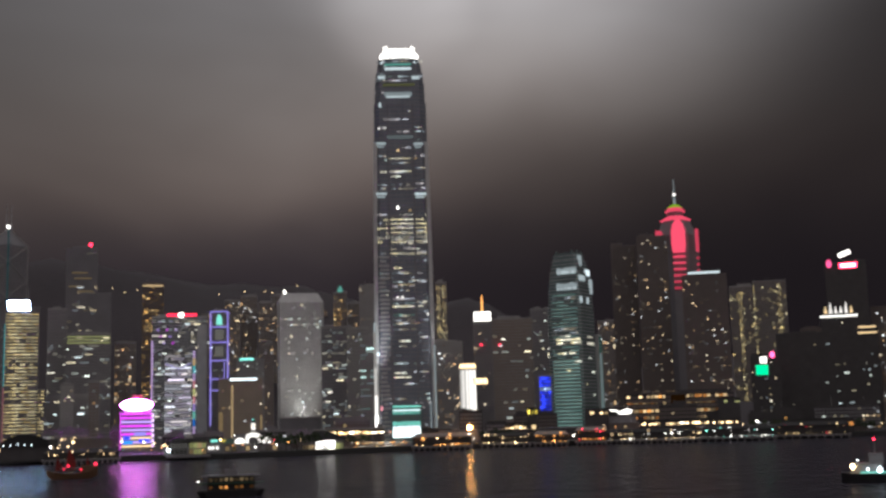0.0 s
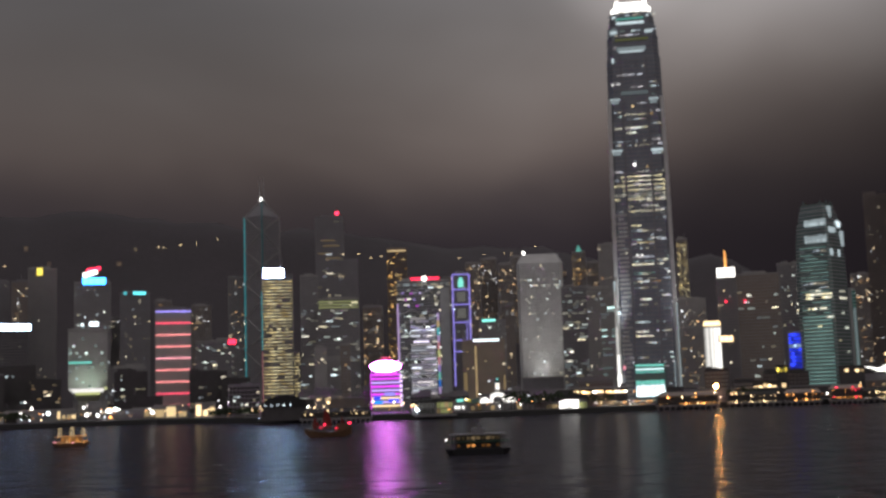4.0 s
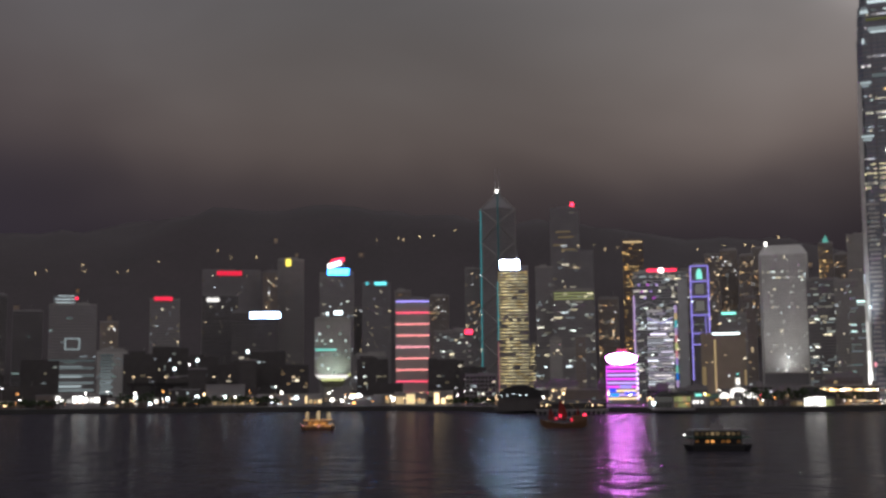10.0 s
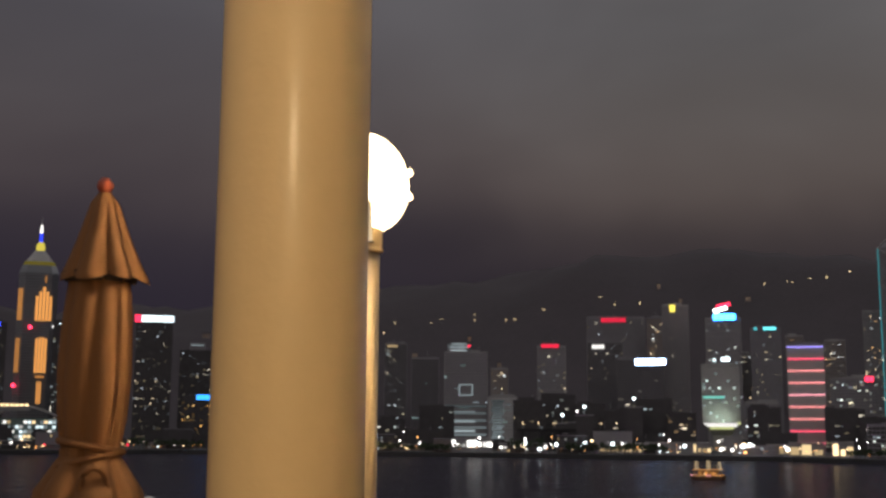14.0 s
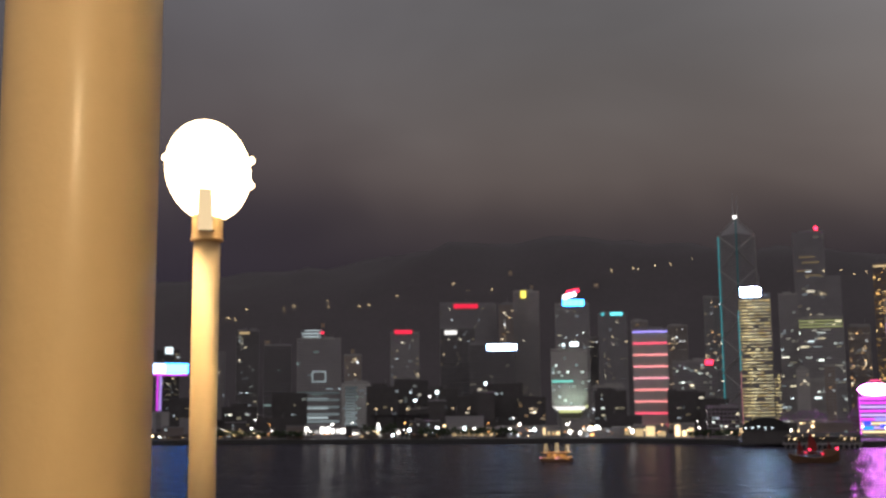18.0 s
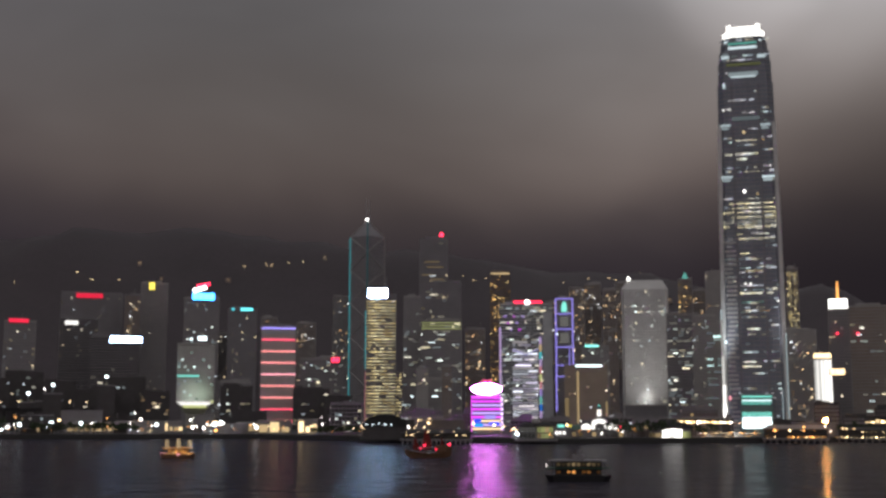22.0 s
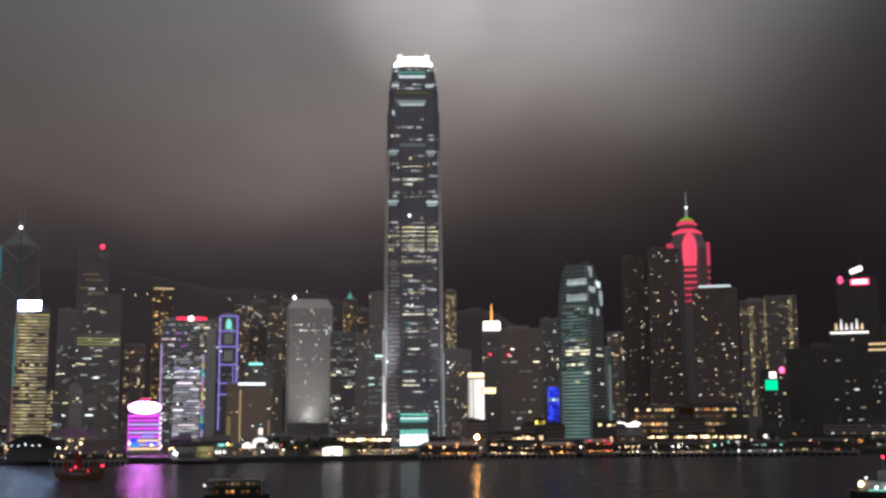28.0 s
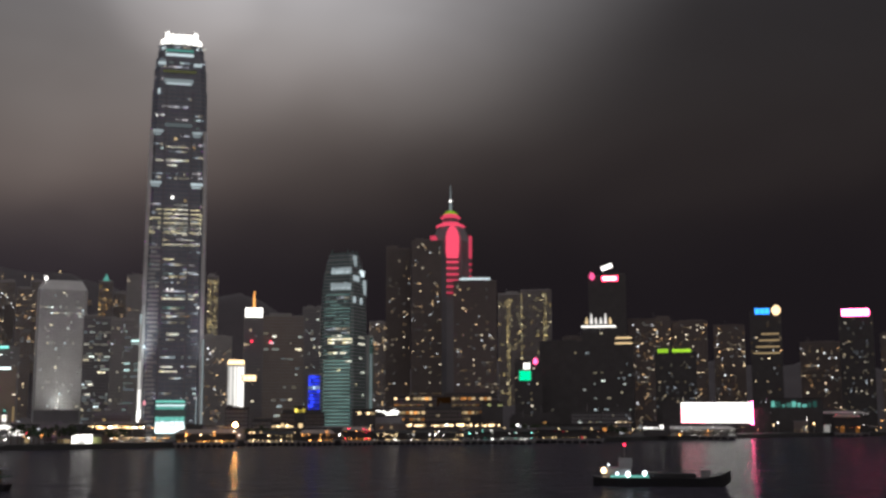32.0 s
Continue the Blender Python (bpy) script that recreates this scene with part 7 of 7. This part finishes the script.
# ---- boats ----


def ferry():
    t = thing("ferry_boat", "small double-decked harbour ferry with warm lit cabins", "boat", -3.35, 412, 0, 4)
    outline = lambda s, z: [(-11.5 * s, 0, z), (-9 * s, -3.2 * s, z), (9 * s, -3.2 * s, z), (11.5 * s, 0, z), (9 * s, 3.2 * s, z), (-9 * s, 3.2 * s, z)]
    part("hull", Mesh().loft([outline(0.86, -1), outline(1, 1.8), outline(1.02, 2.0)]), HULL, t)
    part("main_deck", Mesh().loft([outline(0.97, 2.0), outline(0.97, 2.25)]), HULL, t)
    part("upper_deck", Mesh().loft([outline(0.97, 4.5), outline(0.97, 4.8)]), GREENP, t)
    part("roof", Mesh().loft([outline(0.9, 7.0), outline(0.86, 7.4)]), DARK, t)
    posts = Mesh()
    for i in range(12):
        for y in (-2.9, 2.9):
            x = -9 + i * 1.64
            posts.box(x - 0.1, x + 0.1, y - 0.1, y + 0.1, 2.2, 7.0)
    part("post_grid", posts, HULL, t, kind="stuff")
    part("cabin", Mesh().box(-8, 8, -1.6, 1.6, 2.2, 7.0), HULL, t)
    for i in range(9):
        part("cabin_light", Mesh().box(-7.6 + i * 1.75, -6.4 + i * 1.75, -1.95, -1.65, 5.4, 6.4), lit("warm", (0.06, 0.03, 0.08, 0.2, 0.12, 0.03, 0.14, 0.08, 0.04)[i]), t, "warm cabin light")
        if i % 3 != 1:
            part("cabin_light", Mesh().box(-7.6 + i * 1.75, -6.4 + i * 1.75, -1.95, -1.65, 2.9, 3.7), lit("orange", (0.08, 0.1, 0.5, 0.9, 0.3, 0.1, 0.16, 0.1, 0.05)[i]), t, "warm cabin light")
    part("wheelhouse", Mesh().box(-2, 2, -1.4, 1.4, 7.4, 9.2), DARK, t)
    part("funnel", Mesh().lathe([(0.7, 9.2), (0.6, 11)], 10, 0.4, 0), DARK, t)
    part("bow_lamp", Mesh().lathe([(0.08, 5.1), (0.26, 5.4), (0.08, 5.7)], 8, -11, 0), lit("white", 4), t)


ferry()


def junk():
    t = thing("junk_boat", "dark timber junk with furled red-lit sails", "boat", 3.9, 612, 0, 3)
    sec = lambda x, w, z0, z1: [(x, -w, z1), (x, -w * 0.6, z0), (x, w * 0.6, z0), (x, w, z1)]
    part("hull", Mesh().loft([sec(-12, 1.2, 2.4, 4.6), sec(-9, 2.6, -0.5, 3.6), sec(0, 3.2, -1, 2.4), sec(8, 3.0, -0.5, 3.4), sec(12, 2.4, 1.4, 5.8)]), TIMBER, t)
    part("stern_house", Mesh().box(4, 11.5, -2.2, 2.2, 3, 6.5), TIMBER, t)
    part("awning", Mesh().box(-6, 4, -2.4, 2.4, 5.2, 5.5), DARK, t)
    for x, h, w in ((-7, 10, 2.2), (-1.5, 14, 3.2), (7, 10, 1.6)):
        part("mast", Mesh().lathe([(0.2, 1), (0.1, h + 1)], 6, x, 0), TIMBER, t)
        part("sail", Mesh().loft([[(x - w * 0.4 * s, -0.12, z), (x + w * s, -0.12, z), (x + w * s, 0.12, z), (x - w * 0.4 * s, 0.12, z)] for s, z in ((1, 4.2), (1, h * 0.6), (0.25, h))]), SAILRED, t)
    for x, z, c, s in ((-2, 6.5, "red", 3), (11, 6.8, "red", 6), (4, 4.5, "red", 1.2), (-4, 5.0, "red", 1.0)):
        part("lamp", Mesh().lathe([(0.2, z - 0.6), (0.7, z), (0.2, z + 0.6)], 8, x, -2.6 if x < 10 else 0), lit(c, s), t, "red lamp")


junk()


def party_boat():
    """A small pleasure boat: hull garland, lit rails round the upper deck and three light-hung masts."""
    t = thing("pleasure_boat", "small two-decked boat hung with amber light strings", "boat", 15.85, 622, 0, -6)
    o = lambda s, z: [(-9.2 * s, 0, z), (-7 * s, -2.5 * s, z), (7.4 * s, -2.5 * s, z), (9 * s, 0, z), (7.4 * s, 2.5 * s, z), (-7 * s, 2.5 * s, z)]
    part("hull", Mesh().loft([o(0.82, -0.8), o(0.97, 1.2), o(1, 2.2)]), TIMBER, t)
    for z in (2.2, 4.8):
        part("deck", Mesh().loft([o(0.93, z), o(0.93, z + 0.2)]), TIMBER, t)
    part("cabin", Mesh().box(-5, 5.5, -1.6, 1.6, 2.4, 4.8), TIMBER, t)
    for i in range(6):
        part("cabin_window", Mesh().box(-4.7 + i * 1.7, -3.6 + i * 1.7, -1.9, -1.65, 3.0, 4.3), lit("orange", (0.5, 0.2, 0.8, 0.3, 0.6, 0.25)[i]), t, "amber lit cabin window")
    rng = random.Random(44)
    for i in range(17):       # garland along the gunwale
        z = 2.5 + 0.5 * math.sin(i * 1.3)
        part("lamp", Mesh().lathe([(0.08, z - 0.26), (0.26, z), (0.08, z + 0.26)], 6, -8 + i, -2.7), lit(rng.choice(("orange", "warm", "orange", "rose")), rng.choice((0.7, 1.6, 3.0))), t, "amber lamp")
    for z, e in ((5.2, 0.9), (2.1, 0.35)):
        part("light_string", Mesh().bar((-7.4, -2.5, z), (7.6, -2.5, z + 0.3), 0.11, 5), lit("orange", e), t, "amber light string")
    for x, h in ((-5.6, 9.2), (0.2, 9.6), (5.6, 8.8)):
        part("mast", Mesh().lathe([(0.12, 5), (0.06, h + 0.8)], 6, x, 0), METAL, t)
        for dx in (-0.7, 0.7):
            part("light_string", Mesh().bar((x + dx, -0.4, 5.0), (x + dx * 0.7, -0.4, h), 0.16, 5), lit("warm", rng.choice((0.5, 0.9))), t, "pale light string hung from a mast")
        part("light_string", Mesh().bar((x - 0.7, -0.4, h), (x + 0.7, -0.4, h), 0.14, 5), lit("warm", 0.6), t, "pale light string hung from a mast")


party_boat()


def working_ship():
    t = thing("cargo_barge", "dark low barge with bright white deck lights at its stern", "boat", -35.3, 416, 0, 3)
    sec = lambda x, w, z0, z1: [(x, -w, z1), (x, -w * 0.8, z0), (x, w * 0.8, z0), (x, w, z1)]
    part("hull", Mesh().loft([sec(-23, 4, 0, 3.4), sec(-20, 5, -1.5, 3), sec(14, 5, -1.5, 2.8), sec(20, 3.8, -1, 3.8), sec(24, 0.8, 1.5, 5.4)]), HULL, t)
    part("deckhouse", Mesh().box(-20, -10, -3.6, 3.6, 3, 6.2), DARK, t)
    part("wheelhouse", Mesh().box(-14, -9.5, -2.6, 2.6, 6.2, 9.4), DARK, t)
    part("mast", Mesh().lathe([(0.2, 9), (0.1, 14.5)], 6, -12, 0), METAL, t)
    part("mast_lamp", Mesh().lathe([(0.15, 13.6), (0.45, 14), (0.15, 14.5)], 8, -12, -0.2), lit("red", 5), t, "red masthead lamp")
    part("hatch", Mesh().box(-6, 12, -3.4, 3.4, 2.9, 4.4), HULL, t)
    part("winch", Mesh().box(14, 17, -1.5, 1.5, 3, 5.4), DARK, t)
    for x, z, r, s in ((-19.3, 5.4, 0.9, 9), (-17.6, 7.4, 0.35, 4), (-14.6, 4.4, 0.45, 5), (-11.0, 4.2, 0.8, 9), (-5.4, 4.4, 0.7, 8)):
        part("deck_lamp", Mesh().lathe([(r * 0.3, z - r), (r, z), (r * 0.3, z + r)], 10, x, -5.2), lit("cool" if x > -18 else "warm", s), t, "glaring deck lamp")
        part("lamp_post", Mesh().box(x - 0.1, x + 0.1, -4.6, -4.4, 2.8, z + 0.2), METAL, t)
    part("deck_light", Mesh().box(-17, -4, -5.3, -5.1, 3.2, 3.7), lit("teal", 0.8), t)


working_ship()

# ---- the ship's deck where the camera stands ----
DECK = EYE - 1.62
deck = Mesh().box(-9, 9, -7, 8.2, DECK - 3, DECK)
structure("floor", deck, TEAK, "plain teak ship deck under the camera")
hull = Mesh().box(-8.8, 8.8, -6.8, 8.0, -2, DECK - 3.004)
structure("wall_hull", hull, WHITEP, "white painted ship side below the deck")


def deck_thing(name, label, category, x, y, group=""):
    ob = new(name)
    ob.location = (x, y, DECK)
    return tagged(ob, label, category, group)


# the painted steel post beside the camera
post = deck_thing("steel_post", "glossy cream painted round steel post on the deck", "post", -0.751, 1.161)
part("shaft", Mesh().lathe([(0.0611, 0.02), (0.0611, 3.6)], 64), CREAM, post, smooth=True)
part("base_plate", Mesh().lathe([(0.13, 0), (0.13, 0.018), (0.07, 0.03)], 32), CREAM, post)
part("cap", Mesh().lathe([(0.085, 3.6), (0.085, 3.68), (0.03, 3.72)], 32), CREAM, post)


def deck_lamp(x, y, strength):
    t = deck_thing("deck_lamp", "cream deck lamp post with glowing white globe", "lamp", x, y, "deck lamps")
    k = 2.412     # height of the collar's lower edge
    part("shaft", Mesh().lathe([(0.058, 0.01), (0.058, k)], 40), CREAM, t, smooth=True)
    part("base_plate", Mesh().lathe([(0.14, 0), (0.14, 0.02), (0.07, 0.04)], 32), CREAM, t)
    c = part("collar", Mesh().lathe([(0.058, k), (0.072, k + 0.003), (0.072, k + 0.012), (0.068, k + 0.016), (0.068, k + 0.115), (0.06, k + 0.12)], 40), CREAM, t)
    part("collar_slot", Mesh().box(-0.034, 0.03, -0.0735, -0.06, k + 0.035, k + 0.042), SHADE_FITTINGS, c, "dark lower edge of the slot")
    R, cz = 0.188, k + 0.32
    # the arm emits faintly to paint the globe's light on it
    part("lampholder", Mesh().loft([[(-0.008 + sx * w, -d, z), (-0.008 - sx * w, -d, z), (-0.008 - sx * w, -d + 0.02, z), (-0.008 + sx * w, -d + 0.02, z)] for sx, w, d, z in ((-1, 0.033, 0.076, k + 0.04), (-1, 0.031, 0.14, k + 0.12), (-1, 0.028, 0.196, k + 0.20))]),
         lit("globe", strength * 0.09), t, "lampholder arm before the glass, its brightness painted as glow")
    # glass ball skewed to take the outline of the bloom round the lamp
    globe_rings = []
    for i in range(1, 21):
        a = math.pi * i / 20
        r, z, ox = max(0.001, R * math.sin(a)), cz - R * 1.21 * math.cos(a), 0.010 + 0.018 * math.cos(a) - 0.012
        globe_rings.append([(ox + r * math.cos(2 * math.pi * j / 36), r * math.sin(2 * math.pi * j / 36), z) for j in range(36)])
    globe = part("globe", Mesh().loft(globe_rings), lit("globe", strength), t, "glowing white glass globe", smooth=True)
    globe.visible_shadow = False
    # screws emit so that their glint is painted on
    for a, z in ((-0.2, 0.042), (-0.2, -0.069), (math.pi + 0.2, 0.045)):
        part("globe_screw", Mesh().lathe([(0.002, -0.02), (0.013, -0.009), (0.015, 0.0), (0.013, 0.009), (0.002, 0.02)], 10, math.cos(a) * R * 1.02, math.sin(a) * R * 1.02), lit("globe", strength * 0.8), t, "globe screw, its glint painted as glow").location = (0, 0, cz + z)
    t.rotation_euler[2] = math.atan2(-x, y)
    return t


COLORS["globe"] = (1.0, 0.74, 0.43)
deck_lamp(-2.967, 4.771, 7.0)
bulb = bpy.data.lights.new("globe_bulb", "POINT")
bulb.energy, bulb.color, bulb.shadow_soft_size = 140.0, COLORS["globe"], 0.17
bulb_ob = new("globe_bulb", bulb)
bulb_ob.location = (-2.967, 4.771, DECK + 2.732)
deck_lamp(1.02, -1.46, 58.0)


def parasol(x, y, top, s=1.0, turn=0.0, cap_s=1.0, skirt=1.0):
    """A closed, tied canvas parasol with a flared vent cap."""
    t = deck_thing("parasol", "closed tan canvas parasol tied at its waist", "parasol", x, y, "parasols on the deck")
    N = 96
    def fold(i, k, amp):
        """Cloth hanging in sharp-edged folds of uneven width."""
        a = 2 * math.pi * i / N
        a += 0.28 * math.sin(a * 2 + 1.3) + 0.15 * math.sin(3 * a + 0.4)
        crease = 1 - 2 * abs(math.sin(4 * a + k)) ** 0.7
        return 1 - amp * crease + amp * 0.45 * math.cos(3 * a + 2 * k)
    def ring(r, z, k, amp, ox=0.0, hem=0.0):
        pts = []
        for i in range(N):
            a, f = 2 * math.pi * i / N + turn, fold(i, k, amp)
            pts.append((ox + r * f * math.cos(a), r * f * math.sin(a), z - hem * (f - 1)))
        return pts
    H = top
    part("pole", Mesh().lathe([(0.024, 0.05), (0.024, H - 0.05)], 16), TIMBER, t)
    part("foot", Mesh().lathe([(0.24, 0), (0.24, 0.05), (0.04, 0.08)], 24), METAL, t)
    body = [(0.095, H - 0.30, 0.08), (0.122, H - 0.42, 0.08), (0.142, H - 0.62, 0.07), (0.148, H - 0.82, 0.07), (0.138, H - 1.00, 0.08), (0.120, H - 1.12, 0.10), (0.108, H - 1.17, 0.12),
            (0.140, H - 1.22, 0.12), (0.200, H - 1.33, 0.14), (0.228, H - 1.50, 0.16), (0.230, H - 1.66, 0.16), (0.22, H - 1.72, 0.16)]
    part("canopy", Mesh().loft([ring(r * s * (skirt if j > 7 else 1), z, 0.4 + 0.15 * j, a) for j, (r, z, a) in enumerate(body)]), CANVAS, t, smooth=True)
    cap = [(0.024, H - 0.02, 0.0), (0.060, H - 0.07, 0.05), (0.096, H - 0.20, 0.11), (0.130, H - 0.31, 0.15), (0.160, H - 0.39, 0.17), (0.165, H - 0.415, 0.17)]
    part("vent_cap", Mesh().loft([ring(r * cap_s, z, 0.2, a, 0.004 * j, 0.018 * j) for j, (r, z, a) in enumerate(cap)], False), CANVAS, t, smooth=True)
    # shade under the cap put in as a near-black ring
    part("cap_shade", Mesh().loft([ring(0.132 * cap_s, H - 0.43, 0.2, 0.14), ring(0.150 * cap_s, H - 0.39, 0.2, 0.14)]), SHADE_FITTINGS, t, "dark ring painting the shade under the vent cap")
    part("finial", Mesh().lathe([(0.022, H - 0.03), (0.036, H), (0.036, H + 0.02), (0.02, H + 0.045)], 20), REDKNOB, t, "red-brown wooden finial", smooth=True)
    ring2 = [Vector((0.02 + 0.055 * math.cos(a), -0.185 * s - 0.05 * math.sin(a) * 0.3, H - 1.30 + 0.075 * math.sin(a))) for a in [2 * math.pi * i / 16 for i in range(16)]]
    part("tie_loop", Mesh().tube(ring2, 0.014, 8, True), CANVAS, t, "hanging loop of the tie")
    t.rotation_euler[2] = math.atan2(-x, y)
    for dz, tilt in ((0.0, 0.03), (0.05, -0.025)):
        band = [Vector(p) + Vector((0, 0, tilt * math.cos(2 * math.pi * i / N))) for i, p in enumerate(ring(0.128 * s, H - 1.19 + dz, 1.3, 0.06))]
        part("tie", Mesh().tube(band[::3], 0.015, 8, True), CANVAS, t, "rolled canvas tie")
    part("tie_strap", Mesh().loft([ring(0.116 * s, H - 1.185, 0.4 + 0.9, 0.10), ring(0.118 * s, H - 1.15, 0.4 + 0.9, 0.10)]), CANVAS, t, "canvas tie strap")
    return t


parasol(-3.963, 4.152, 2.687)
parasol(-2.482, 1.888, 2.775, 1.22, 0.5, 0.90, 1.25)


def stanchion(x, y, h):
    """A narrow hooped steel stanchion of the ship's rail."""
    t = deck_thing("rail_stanchion", "narrow hooped stanchion of polished steel tube", "railing", x, y, "rail stanchions")
    bend = [Vector((0.045 * math.cos(a), 0, h - 0.05 + 0.05 * math.sin(a))) for a in [math.pi * i / 10 for i in range(11)]]
    pts = [Vector((0.045, 0, 0.02))] + bend + [Vector((-0.045, 0, 0.02))]
    part("hoop", Mesh().tube(pts, 0.013, 10), CHROME, t, smooth=True)
    part("foot_plate", Mesh().box(-0.09, 0.09, -0.05, 0.05, 0, 0.02), CHROME, t)
    t.rotation_euler[2] = radians(40)
    return t


stanchion(-4.556, 5.890, 1.23)
stanchion(-4.930, 5.576, 1.23)
cap_post = deck_thing("rail_post", "grey rail post with dark round cap", "railing", -4.268, 6.077)
part("shaft", Mesh().lathe([(0.05, 0.01), (0.05, 1.12)], 24), METAL, cap_post, smooth=True)
part("cap", Mesh().lathe([(0.055, 1.12), (0.075, 1.15), (0.07, 1.21), (0.03, 1.25)], 24), SHADE_FITTINGS, cap_post, "dark round cap", smooth=True)
